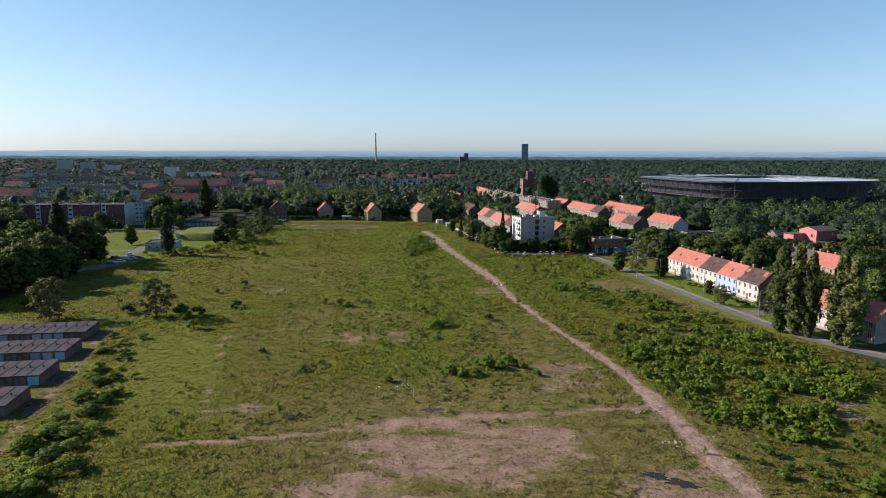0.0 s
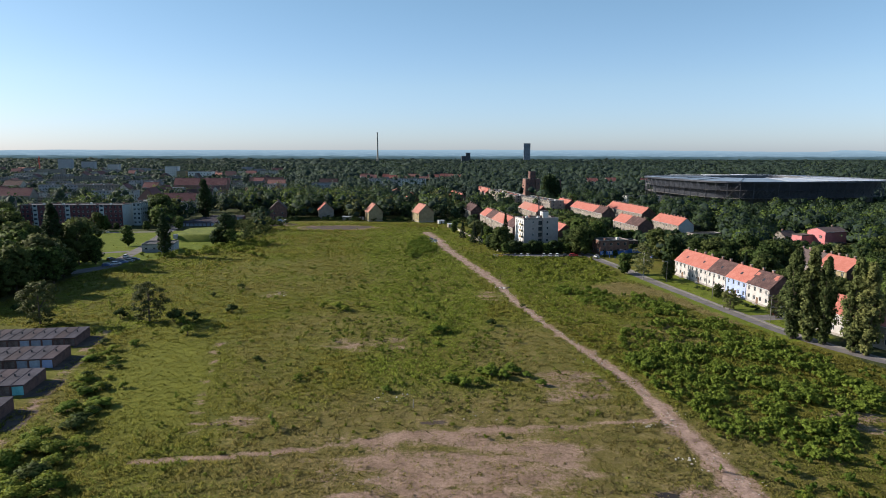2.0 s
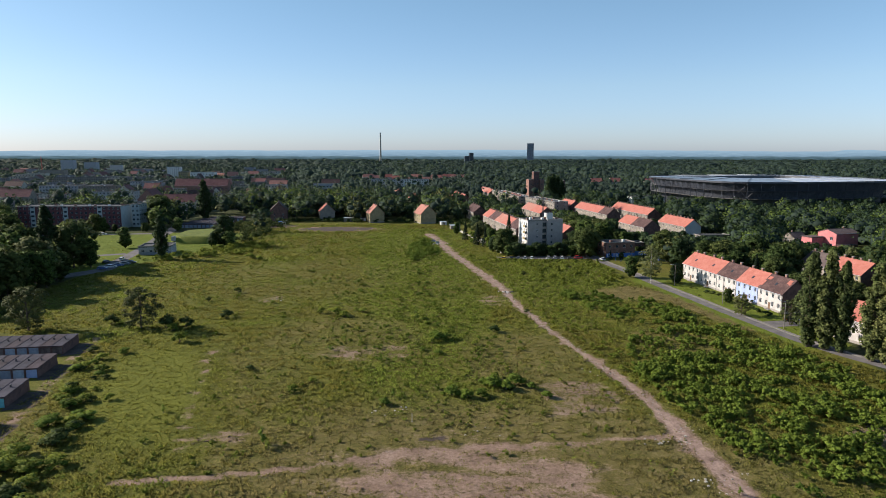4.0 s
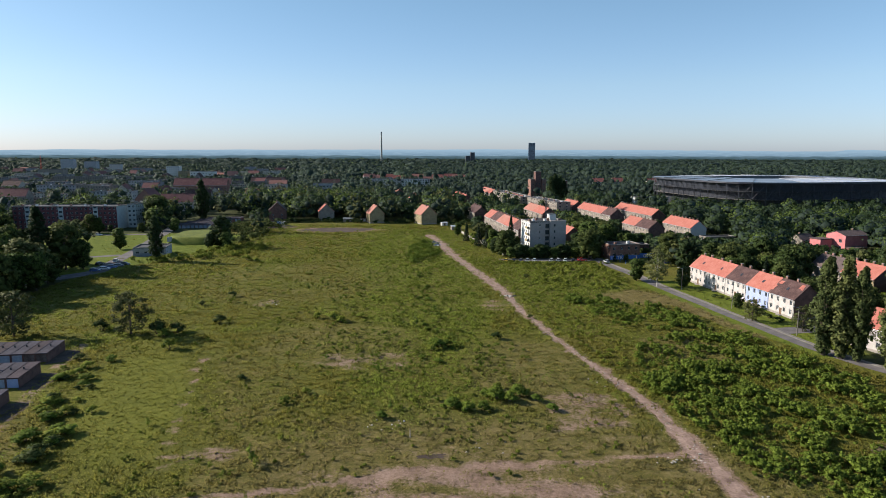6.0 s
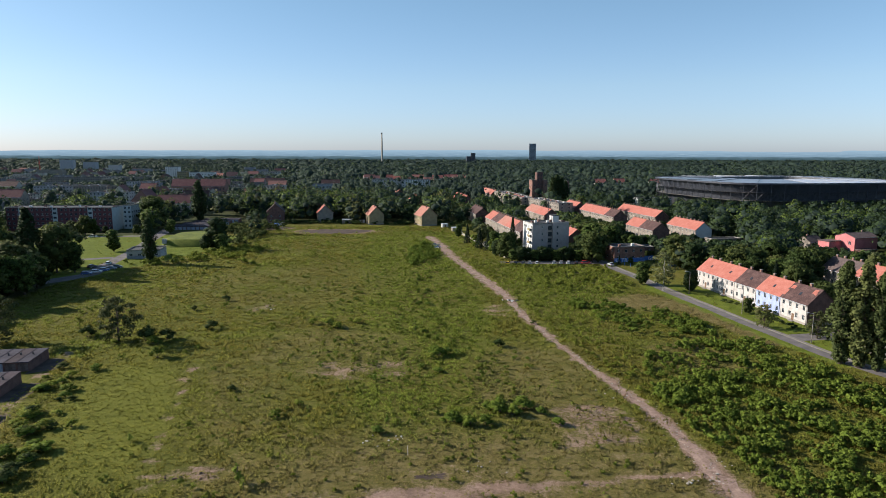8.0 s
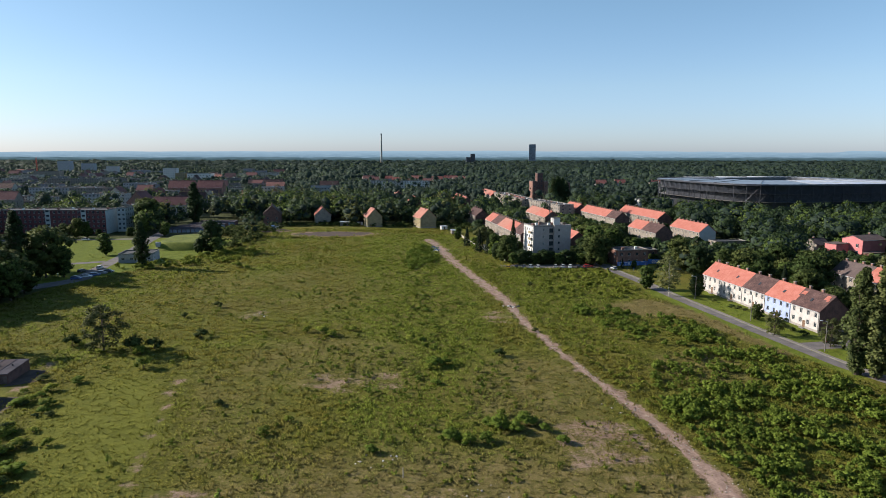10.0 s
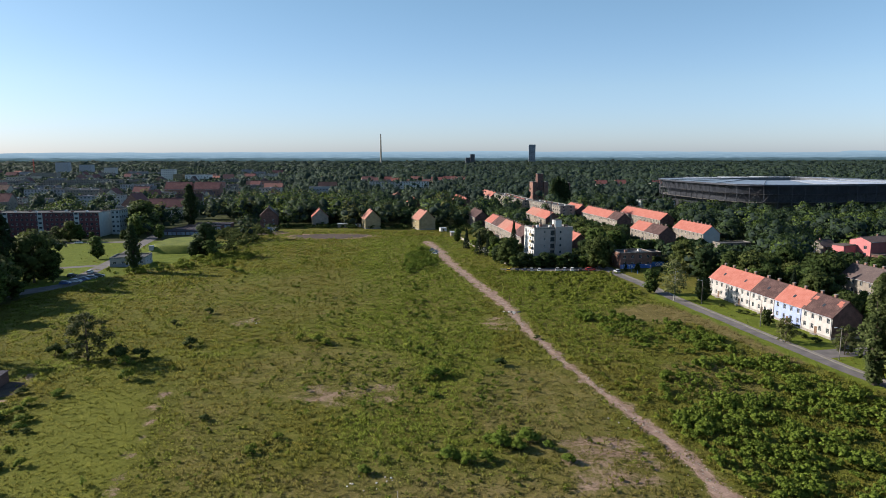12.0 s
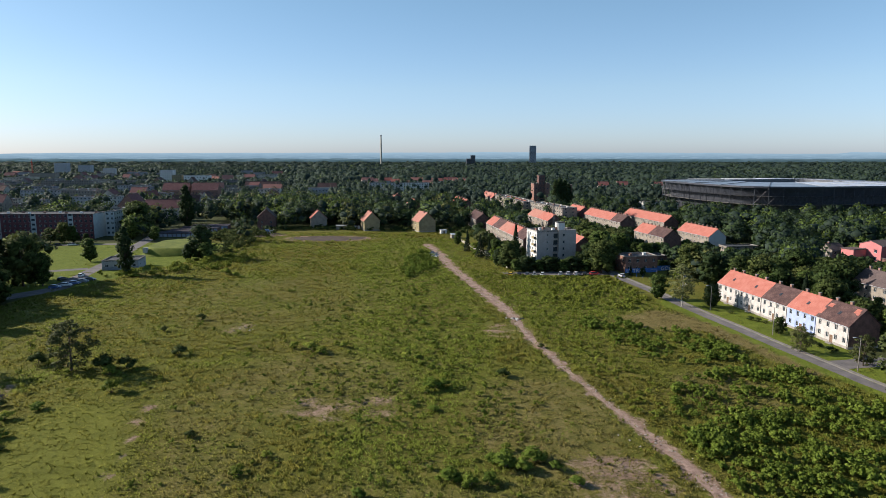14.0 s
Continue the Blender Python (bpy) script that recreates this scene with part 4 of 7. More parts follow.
flat_block("long_block", "long beige four-storey block with flat roof", 57, 625, -79.6, 100, 12, 10.8, M_PLASTG, cols=24, floors=4, end_cols=2, boxes_on=8)
flat_block("brick_tower", "tall dark red brick tower", 90, 690, 12, 6.2, 6.4, 29.8, M_BRICKD, cols=2, floors=6, end_cols=2, category="tower", wd=0.9)
flat_block("brick_hall", "red brick hall at the foot of the tower", 84.2, 692, 12, 5.0, 10, 21.5, M_BRICK, cols=1, floors=3, end_cols=2, category="hall", wd=1.1)
flat_block("brick_hall", "red brick hall at the foot of the tower", 95.6, 692, 12, 4.4, 10, 21.5, M_BRICK, cols=1, floors=3, end_cols=2, category="hall", wd=1.1)
flat_block("brick_hall", "dark brick hall half hidden by poplars", 116, 690, 12, 9, 10, 20.5, M_BRICKD, cols=2, floors=3, end_cols=2, category="hall", wd=1.1)
flat_block("white_hall", "low white hall among trees", 185, 610, 5, 32, 12, 9, M_WHITE, cols=8, floors=2, end_cols=2, category="hall")
for k, (x, y, ln) in enumerate(((-92, 888, 42), (-52, 890, 38))):
    flat_block("pale_block", "pale long residential block behind trees", x, y, 2, ln, 12, 13, M_WHITE if k else M_PLASTER, cols=11, floors=4, end_cols=2, group="pale blocks")
for x, y, ln in ((-225, 1150, 24), (-205, 1165, 22), (-135, 1080, 20), (-112, 1120, 22), (-92, 1060, 18), (-62, 1130, 24), (-40, 1010, 16), (-30, 1100, 22), (-8, 1140, 26), (10, 1120, 24), (-75, 1000, 16), (-150, 1130, 20)):
    gable_house("estate_house", "distant house with orange tiled roof", x, y, 5 + (ln % 3) * 4, ln, 10, 7, 11.5, M_PLASTER, M_TILE if ln % 4 else M_TILEP, cols=4, end_cols=1, group="distant houses")
for x, y in ((-275, 905), (-250, 900), (-165, 860)):
    gable_house("estate_house", "distant house with dark red roof", x, y, 8, 24, 11, 9, 14, M_BRICK, M_TILEB, cols=5, end_cols=1, group="distant houses")
flat_block("flat_shed", "long low grey shed among trees", -160, 805, 4, 32, 14, 11, M_GREYW, cols=8, floors=2, end_cols=2, category="hall")
for x, y in ((210, 930), (240, 940), (285, 925)):
    gable_house("estate_house", "distant house with orange tiled roof", x, y, 8, 16, 10, 8, 13, M_PLASTER, M_TILE, cols=4, end_cols=1, group="distant houses")

# the town
flat_block("maroon_block", "maroon five-storey block with pale stairwell strips", -251, 424, 3, 66, 16, 15, M_BROWNW, cols=22, floors=5, end_cols=0, z0=1.5, strips=((8, 11), (29, 32), (51, 54)), end_m=M_PALEW, boxes_on=9, wd=1.5)
flat_block("grey_block", "pale mint five-storey block beside the maroon one", -214.6, 436, 3, 5.4, 12, 15.4, M_PALEW, cols=2, floors=5, end_cols=4, z0=1.5)
gable_house("old_house", "old town house with dark red roof", -372, 540, 8, 26, 13, 13, 19, M_PLASTG, M_TILER, cols=7, floors=4, end_cols=2, chimneys=(0.2, 0.5, 0.8), group="old town houses")
gable_house("old_house", "old town house with dark red roof", -408, 560, 8, 26, 13, 13, 19, M_PLASTG, M_TILER, cols=7, floors=4, end_cols=2, chimneys=(0.2, 0.5, 0.8), group="old town houses")
gable_house("old_house", "dark brick town house with steep gable", -250, 528, 95, 20, 15, 12, 20, M_BRICK, M_TILER, cols=5, floors=3, end_cols=2, chimneys=(0.5,), group="old town houses")
gable_house("old_house", "pale town house with dark red hipped roof", -224, 524, 6, 26, 12, 10, 16, M_PLASTER, M_TILER, cols=7, floors=3, end_cols=2, chimneys=(0.3, 0.7), group="old town houses")
gable_house("old_house", "brick town house with long dark red roof", -292, 702, 4, 27, 13, 14, 21, M_BRICK, M_TILER, cols=8, floors=4, end_cols=2, chimneys=(0.2, 0.5, 0.8), group="old town houses")
gable_house("old_house", "brick town house with long dark red roof", -262, 704, 4, 27, 13, 14, 21, M_BRICK, M_TILER, cols=8, floors=4, end_cols=2, chimneys=(0.2, 0.5, 0.8), group="old town houses")
flat_block("town_block", "grey flat-roofed town block", -432, 702, 4, 48, 13, 13.5, M_GREYW, cols=14, floors=4, end_cols=2, roof_m=M_FELTG, group="town blocks", boxes_on=6)
flat_block("town_block", "pale flat-roofed town block", -331, 600, 4, 17, 12, 13.5, M_GREYW, cols=5, floors=4, end_cols=3, roof_m=M_FELTG, group="town blocks", boxes_on=3)
flat_block("town_block", "cream flat-roofed town block", -310, 604, 4, 18, 13, 13.5, M_PLASTER, cols=5, floors=4, end_cols=3, roof_m=M_FELTG, group="town blocks", boxes_on=3)
flat_block("town_block", "grey flat-roofed town block", -388, 800, 4, 36, 12, 14, M_GREYW, cols=11, floors=4, end_cols=2, roof_m=M_FELTG, group="town blocks", boxes_on=4)
flat_block("town_block", "long grey town block", -530, 900, 4, 70, 14, 15, M_PLASTG, cols=22, floors=6, end_cols=3, roof_m=M_FELTG, group="town blocks", boxes_on=6)
flat_block("town_block", "dark flat-roofed town block", -385, 690, -12, 42, 16, 14, M_PLASTG, cols=12, floors=4, end_cols=3, roof_m=M_FELTG, group="town blocks", boxes_on=5)
flat_block("high_rise", "pale grey high-rise block", -918, 1500, 3, 30, 14, 32, M_GREYW, cols=9, floors=10, end_cols=3)
flat_block("high_rise", "pale grey high-rise block", -880, 1530, 3, 30, 14, 26, M_GREYW, cols=9, floors=8, end_cols=3)
flat_block("town_block", "white and orange town block", -485, 1100, 3, 22, 12, 25, M_WHITE, cols=6, floors=7, end_cols=3, roof_m=M_FELTG, group="town blocks")
flat_block("town_block", "tall orange plastered town block", -466, 1095, 3, 16, 12, 17, M_PLASTO, cols=5, floors=5, end_cols=3, roof_m=M_FELTG, group="town blocks")
flat_block("white_factory", "low white factory hall with roof boxes", -434, 1100, 3, 40, 20, 16, M_WHITE, cols=8, floors=3, end_cols=4, category="factory", boxes_on=2)
flat_block("town_block", "pale pink town block", -695, 1300, 3, 22, 12, 24, M_PLASTER, cols=6, floors=7, end_cols=3, roof_m=M_FELTG, group="town blocks")
flat_block("town_block", "dark grey town block", -750, 1180, 3, 46, 14, 17, M_PLASTG, cols=12, floors=5, end_cols=3, roof_m=M_FELTG, group="town blocks")
M_TOWNA = surface("weathered_render", (0.15, 0.135, 0.135), (0.27, 0.245, 0.235), 0.3, fine=4)
M_TOWNB = surface("lilac_grey_render", (0.20, 0.195, 0.215), (0.30, 0.29, 0.31), 0.3, fine=4)
M_TOWNC = surface("cream_render", (0.34, 0.30, 0.25), (0.46, 0.42, 0.36), 0.3, fine=4)
trng = np.random.default_rng(31)
made = 0
for k in range(420):
    yy = 500 + 1000 * trng.random() ** 1.35
    xx = -(0.27 + 0.47 * trng.random()) * yy
    if any(abs(xx - f[0]) < f[4] * abs(f[2]) + 18 and abs(yy - f[1]) < 17 for f in FOOT) or (xx > -215 and yy < 560) or made > 105:
        continue
    made += 1
    if made % 5 < 3:
        flat_block("town_block", ("grey flat-roofed town block among trees", "lilac-grey flat-roofed town block", "cream flat-roofed town block among trees")[made % 3], xx, yy, trng.uniform(-8, 16), trng.uniform(13, 34), 12, trng.uniform(9, 15.5),
                   (M_TOWNA, M_TOWNB, M_TOWNC)[made % 3], cols=7, floors=4, end_cols=2, roof_m=M_FELTG if made % 2 else M_TOWNB, group="town blocks", boxes_on=3)
    else:
        gable_house("town_house", "town house with dark red roof among trees", xx, yy, trng.choice([4.0, 94.0]) + trng.uniform(-8, 10), trng.uniform(13, 24), 11, trng.uniform(8, 11), trng.uniform(13, 16), (M_TOWNA, M_BRICK, M_TOWNC)[made % 3], (M_TILER, M_TILEB, M_TILER, M_TILEP)[made % 4], cols=5, floors=3, end_cols=2, chimneys=(0.3, 0.7), group="town houses")

# the flat building by the access road, the grassy bunker and the far garages
def pump_house():
    h = flat_block("pump_house", "low grey-blue flat-roofed building beside the road", -148, 321, 12, 15, 12, 4.2, M_GREYW, cols=4, floors=1, end_cols=2, category="building", boxes_on=1, z0=1.5, ht=1.0)
    part("painted_base", boxes((-7.54, 7.54, -6.05, -6.0, 0, 1.6)), M_DOORG, h, "grey-blue painted base")


pump_house()


def bunker():
    bm = bmesh.new()
    for z, k in ((0, 1.0), (3.3, 0.86), (3.9, 0.78)):
        for q in range(28):
            a = q * math.tau / 28
            c, s2 = math.cos(a), math.sin(a)
            r = (abs(c) ** 4 + abs(s2) ** 4) ** -0.25
            bm.verts.new((15 * k * r * c, 21 * k * r * s2, z + 0.25 * noise.noise(Vector((c * 3, s2 * 3, z)))))
    bm.verts.ensure_lookup_table()
    for lv in range(2):
        for q in range(28):
            a, b = lv * 28 + q, lv * 28 + (q + 1) % 28
            bm.faces.new((bm.verts[a], bm.verts[b], bm.verts[b + 28], bm.verts[a + 28]))
    bm.faces.new([bm.verts[56 + q] for q in range(28)])
    h = thing("grass_mound", -146, 372, 8, "flat-topped mound covered with bright mown grass", "mound")
    turf = part("turf", bm, M_TURF, h)
    for p in turf.data.polygons:
        p.use_smooth = len(p.vertices) == 4
    part("vent_hut", boxes((-12, -9.8, -18, -16.4, 1.6, 4.2)), M_GREYW, h)


M_TURF = surface("mown_turf", (0.066, 0.090, 0.012), (0.145, 0.165, 0.026), 0.25, fine=3, bump=0.9)
bunker()

# garages
GAR = {}


def garage(x, y, rz, door_m, roof_m, label):
    h = thing("garage", x, y, rz, label, "garage", "garages in rows")
    footprint(x, y, rz, 2.7, 9.4)
    if "wall" not in GAR:
        a = bmesh.new()
        facade(a, (-1.35, -4.7), 1, 0, 2.7, 0, 2.15, [(0.2, 2.5, 0.0, 1.95)], 0.12)
        facade(a, (1.35, 4.7), -1, 0, 2.7, 0, 2.45, [(0.2, 2.5, 0.0, 1.95)], 0.12)
        for sx in (-1.35, 1.35):
            q = [a.verts.new(c) for c in ((sx, -4.7, 0), (sx, 4.7, 0), (sx, 4.7, 2.45), (sx, -4.7, 2.15))]
            a.faces.new(q if sx > 0 else q[::-1])
        for key, bm, mt in (("wall", a, M_BRICKD), ("roof", None, None), ("door", boxes((-1.15, 1.15, -4.6, -4.55, 0, 1.95)), None),
                            ("vent", boxes((-0.12, 0.12, 0.2, 0.44, 2.3, 2.95), (-0.2, 0.2, 0.12, 0.52, 2.95, 3.02)), M_DARK)):
            if key == "roof":
                bm = boxes((-1.36, 1.36, -4.95, 4.95, 0, 0.12), (-1.36, -1.24, -4.95, 4.95, 0.12, 0.2), (-1.36, 1.36, -4.95, -4.8, 0.12, 0.19))
                bm.transform(Matrix.Translation((0, 0, 2.32)) @ Matrix.Rotation(math.atan2(0.3, 9.4), 4, 'X'))
            me = bpy.data.meshes.new(key)
            bm.to_mesh(me)
            bm.free()
            if mt:
                me.materials.append(mt)
            else:
                me.materials.append(M_FELTG)
            GAR[key] = me
    share("wall", GAR["wall"], Matrix.Identity(4), h)
    share("vent", GAR["vent"], Matrix.Identity(4), h)
    for key, mt, m in (("roof", roof_m, Matrix.Identity(4)), ("door", door_m, Matrix.Identity(4)), ("door", door_m, Matrix.Translation((0, 9.15, 0)))):
        ob = share(key, GAR[key], m, h)
        ob.material_slots[0].link = 'OBJECT'
        ob.material_slots[0].material = mt
        ob["label"] = {"roof": "weathered felt roof", "door": "painted sheet-metal double door"}[key]
    return h


for r, (gx, gy, n) in enumerate(((-97.5, 162.8, 19), (-92.9, 146.4, 18), (-88.4, 129.8, 17), (-84.2, 113.4, 16))):
    for k in range(n):
        dm = (M_RUST, M_DOORG, M_DOORG, M_RUST, M_DOORG)[(k * 3 + r) % 5]
        lb = "garage with grey felt roof and worn metal door"
        if k == 0 and r in (1, 2):
            dm, lb = M_TEAL if r == 2 else M_PLASTB, "end garage with pale blue and teal painted door"
        c = 1.36 + 2.72 * k
        garage(gx - 0.988 * c - 0.156 * 4.7, gy - 0.156 * c + 0.988 * 4.7, 9, dm, M_FELTB if (k * 7 + r) % 3 == 1 else M_FELTG, lb)
for r in range(4):
    for k in range(9):
        garage(-184 + 2.72 * k + r * 2, 430 + r * 13.5 + 0.3 * k, 6, M_DOORG, M_FELTG if k % 3 else M_FELTB, "garage with dark felt roof in a far row")

# dark soil laid where each row's end casts its shadow, to blacken it
for gx, gy in ((-97.5, 162.8), (-92.9, 146.4), (-88.4, 129.8), (-84.2, 113.4)):
    tagged(mesh_ob("garage_yard", *strip([(gx - 0.9, gy + 3.6), (gx + 4.6, gy + 4.6)], [10.5, 9.0], 0.03, 0.3), M_SOILSHADOW), "dark soil strip painting in the shadow of the garage ends", "yard", kind="structure")

# the stadium
def stadium():
    h = thing("stadium", 296, 612, 13, "large dark steel football stadium with silver roof ring", "stadium")
    footprint(296, 612, 13, 186, 164)
    n = 64

    def ring(rx, ry, p=4.0):
        out = []
        for k in range(n):
            a = (k + 0.5) * math.tau / n
            c, s2 = math.cos(a), math.sin(a)
            r = (abs(c) ** p + abs(s2) ** p) ** (-1 / p)
            out.append((rx * r * c, ry * r * s2))
        return out
    outer, inner = ring(91.5, 81), ring(46, 33)

    def band(a, za, b, zb, idx=range(n)):
        bm = bmesh.new()
        for k in idx:
            j = (k + 1) % n
            bm.faces.new([bm.verts.new(q) for q in ((*a[k], za), (*a[j], za), (*b[j], zb), (*b[k], zb))])
        return bm
    left = [k for k in range(n) if 22 <= k <= 43]
    rest = [k for k in range(n) if k not in left]
    for idx, mt, lb in ((left, M_ROOFD, "dark translucent roof panels"), (rest, M_ROOFS, "silver sheet roof panels")):
        bm = band(outer, 26.2, inner, 27.6, idx)
        part("roof", bm, mt, h, lb)
        part("soffit", band(outer, 25.6, inner, 26.6, idx), M_STEEL, h)
    part("inner_edge", band(inner, 24.6, inner, 27.62), M_STEELM, h)
    part("roof_edge", band(ring(92.3, 81.8), 25.2, ring(92.3, 81.8), 26.6), M_STEEL, h)
    part("bowl_wall", band(ring(82.5, 72), 0, ring(85.5, 75), 20), M_STEEL, h)
    part("upper_wall", band(ring(87.5, 77), 19, ring(89.5, 79), 25.4), M_DARKGLASS, h)
    part("concourse", band(ring(83.5, 73), 12, ring(90, 79.5), 12.2), M_KERB, h)
    part("concourse", band(ring(83.5, 73), 18.5, ring(90, 79.5), 18.7), M_KERB, h)
    o2 = ring(91, 80.5)
    for k in range(n):
        bm = bmesh.new()
        x, y = o2[k]
        tube(bm, (x * 0.985, y * 0.985, 0), (x, y, 25.6), 0.32, 0.26, 5)
        part("column", bm, M_STEEL, h)
        x2, y2 = o2[(k + 1) % n]
        bm = bmesh.new()
        tube(bm, (x, y, 13), (x2, y2, 25), 0.15, 0.15, 4)
        tube(bm, (x, y, 25), (x2, y2, 13), 0.15, 0.15, 4)
        tube(bm, (x, y, 19), (x2, y2, 19), 0.15, 0.15, 4)
        tube(bm, (x, y, 13), (x2, y2, 13), 0.15, 0.15, 4)
        part("brace", bm, M_STEEL, h)
        if k % 4 == 0:
            bm = bmesh.new()
            xi, yi = inner[k]
            tube(bm, (outer[k][0], outer[k][1], 26.6), (xi, yi, 27.9), 0.22, 0.22, 4)
            part("roof_rib", bm, M_STEEL if k in left else M_STEELL, h)


M_DARKGLASS = surface("dark_cladding", (0.020, 0.024, 0.034), (0.050, 0.056, 0.070), 0.1, rough=0.4, spec=0.5)
stadium()

# the skyline
def skyline():
    h = thing("chimney_stack", -296, 2600, 0, "tall slim pale concrete chimney on the skyline", "chimney")
    bm = bmesh.new()
    tube(bm, (0, 0, 0), (0, 0, 129), 4.2, 2.4, 16)
    part("shaft", bm, M_CONC, h)
    bm = bmesh.new()
    tube(bm, (0, 0, 126), (0, 0, 130), 2.8, 2.8, 16)
    part("rim", bm, M_STEEL, h)
    flat_block("tower_block", "tall dark glass tower block on the skyline", 369, 3000, -4, 31, 18, 92, M_ROOFD, cols=10, floors=22, end_cols=6, category="tower block", wd=1.6, boxes_on=1)
    flat_block("winding_house", "dark pithead building over the distant woods", 80, 2700, 8, 18, 18, 48, M_DARKGLASS, cols=3, floors=6, end_cols=3, category="building")
    flat_block("winding_annex", "low dark pithead annex over the distant woods", 64, 2705, 8, 24, 16, 34, M_DARKGLASS, cols=3, floors=4, end_cols=3, category="building")
    c = thing("tower_crane", -785, 1200, 0, "red lattice mast above the town roofs", "mast")
    bm = bmesh.new()
    for sx, sy in ((-1, -1), (1, -1), (1, 1), (-1, 1)):
        tube(bm, (sx, sy, 0), (sx * 0.6, sy * 0.6, 42), 0.14, 0.10, 4)
    for k in range(14):
        tube(bm, (-1, -1, k * 3), (1, -1, k * 3 + 3), 0.08, 0.08, 4)
    part("lattice", bm, M_RED, c)


skyline()


def backdrop():
    m = bpy.data.materials.new("glowing_hazy_hills")
    m.use_nodes = True
    t = m.node_tree
    t.nodes.remove(t.nodes["Principled BSDF"])
    # the hills glow; haze is painted on them, paler with height
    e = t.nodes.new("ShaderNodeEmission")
    n = n_noise(t, 0.004, 5, 0.7)
    tc = t.nodes.new("ShaderNodeTexCoord")
    mp = t.nodes.new("ShaderNodeMapping")
    mp.inputs["Scale"].default_value = (0.0022, 0.0022, 0.09)
    n2 = t.nodes.new("ShaderNodeTexNoise")
    n2.inputs["Detail"].default_value = 6
    n2.inputs["Roughness"].default_value = 0.7
    t.links.new(tc.outputs["Object"], mp.inputs[0])
    t.links.new(mp.outputs[0], n2.inputs["Vector"])
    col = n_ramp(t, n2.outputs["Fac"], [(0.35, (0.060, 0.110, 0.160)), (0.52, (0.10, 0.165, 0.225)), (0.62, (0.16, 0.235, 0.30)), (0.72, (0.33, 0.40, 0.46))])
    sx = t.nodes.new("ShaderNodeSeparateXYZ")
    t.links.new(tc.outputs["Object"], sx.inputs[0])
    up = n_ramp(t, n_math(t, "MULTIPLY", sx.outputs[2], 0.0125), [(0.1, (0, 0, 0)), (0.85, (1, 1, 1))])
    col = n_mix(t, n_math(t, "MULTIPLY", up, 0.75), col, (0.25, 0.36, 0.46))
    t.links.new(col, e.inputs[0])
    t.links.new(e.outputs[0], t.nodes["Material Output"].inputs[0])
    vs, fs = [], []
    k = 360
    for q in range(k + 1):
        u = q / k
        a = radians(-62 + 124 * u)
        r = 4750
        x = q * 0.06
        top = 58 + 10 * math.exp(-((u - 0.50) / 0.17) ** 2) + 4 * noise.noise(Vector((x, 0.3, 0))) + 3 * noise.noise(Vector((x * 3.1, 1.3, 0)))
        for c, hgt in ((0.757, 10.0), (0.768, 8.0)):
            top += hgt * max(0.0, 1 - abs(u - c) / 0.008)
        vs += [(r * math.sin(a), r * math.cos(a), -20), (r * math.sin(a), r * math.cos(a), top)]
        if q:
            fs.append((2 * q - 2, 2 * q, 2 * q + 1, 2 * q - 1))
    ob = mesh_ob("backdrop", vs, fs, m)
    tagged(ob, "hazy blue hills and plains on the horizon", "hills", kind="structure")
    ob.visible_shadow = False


def far_haze():
    """The last woods before the hills: a flat glowing strip, distance haze in its colours."""
    m = bpy.data.materials.new("glowing_hazy_woods")
    m.use_nodes = True
    t = m.node_tree
    t.nodes.remove(t.nodes["Principled BSDF"])
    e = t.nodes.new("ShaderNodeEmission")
    tc = t.nodes.new("ShaderNodeTexCoord")
    mp = t.nodes.new("ShaderNodeMapping")
    mp.inputs["Scale"].default_value = (0.012, 0.012, 0.16)
    n2 = t.nodes.new("ShaderNodeTexNoise")
    n2.inputs["Scale"].default_value = 1.0
    n2.inputs["Detail"].default_value = 6
    n2.inputs["Roughness"].default_value = 0.65
    t.links.new(tc.outputs["Object"], mp.inputs[0])
    t.links.new(mp.outputs[0], n2.inputs["Vector"])
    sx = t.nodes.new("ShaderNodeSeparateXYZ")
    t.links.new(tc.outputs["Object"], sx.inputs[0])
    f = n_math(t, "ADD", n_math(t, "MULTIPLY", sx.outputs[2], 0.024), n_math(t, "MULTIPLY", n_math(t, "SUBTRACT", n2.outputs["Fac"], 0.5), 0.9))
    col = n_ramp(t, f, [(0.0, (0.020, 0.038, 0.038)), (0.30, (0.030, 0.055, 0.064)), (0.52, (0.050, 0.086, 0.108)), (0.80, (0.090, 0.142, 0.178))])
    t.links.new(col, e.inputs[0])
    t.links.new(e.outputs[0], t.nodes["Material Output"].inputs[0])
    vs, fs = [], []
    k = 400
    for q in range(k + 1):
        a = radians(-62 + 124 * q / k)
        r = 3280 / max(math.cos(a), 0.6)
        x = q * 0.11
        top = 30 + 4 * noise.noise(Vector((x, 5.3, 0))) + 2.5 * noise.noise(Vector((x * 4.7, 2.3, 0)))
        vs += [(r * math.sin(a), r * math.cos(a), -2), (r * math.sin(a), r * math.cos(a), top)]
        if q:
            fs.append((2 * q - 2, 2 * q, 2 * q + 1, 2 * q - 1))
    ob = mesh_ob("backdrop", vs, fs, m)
    tagged(ob, "glowing backdrop strip of haze-blued woods below the hills", "woods", kind="structure")
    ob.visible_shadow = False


far_haze()
backdrop()

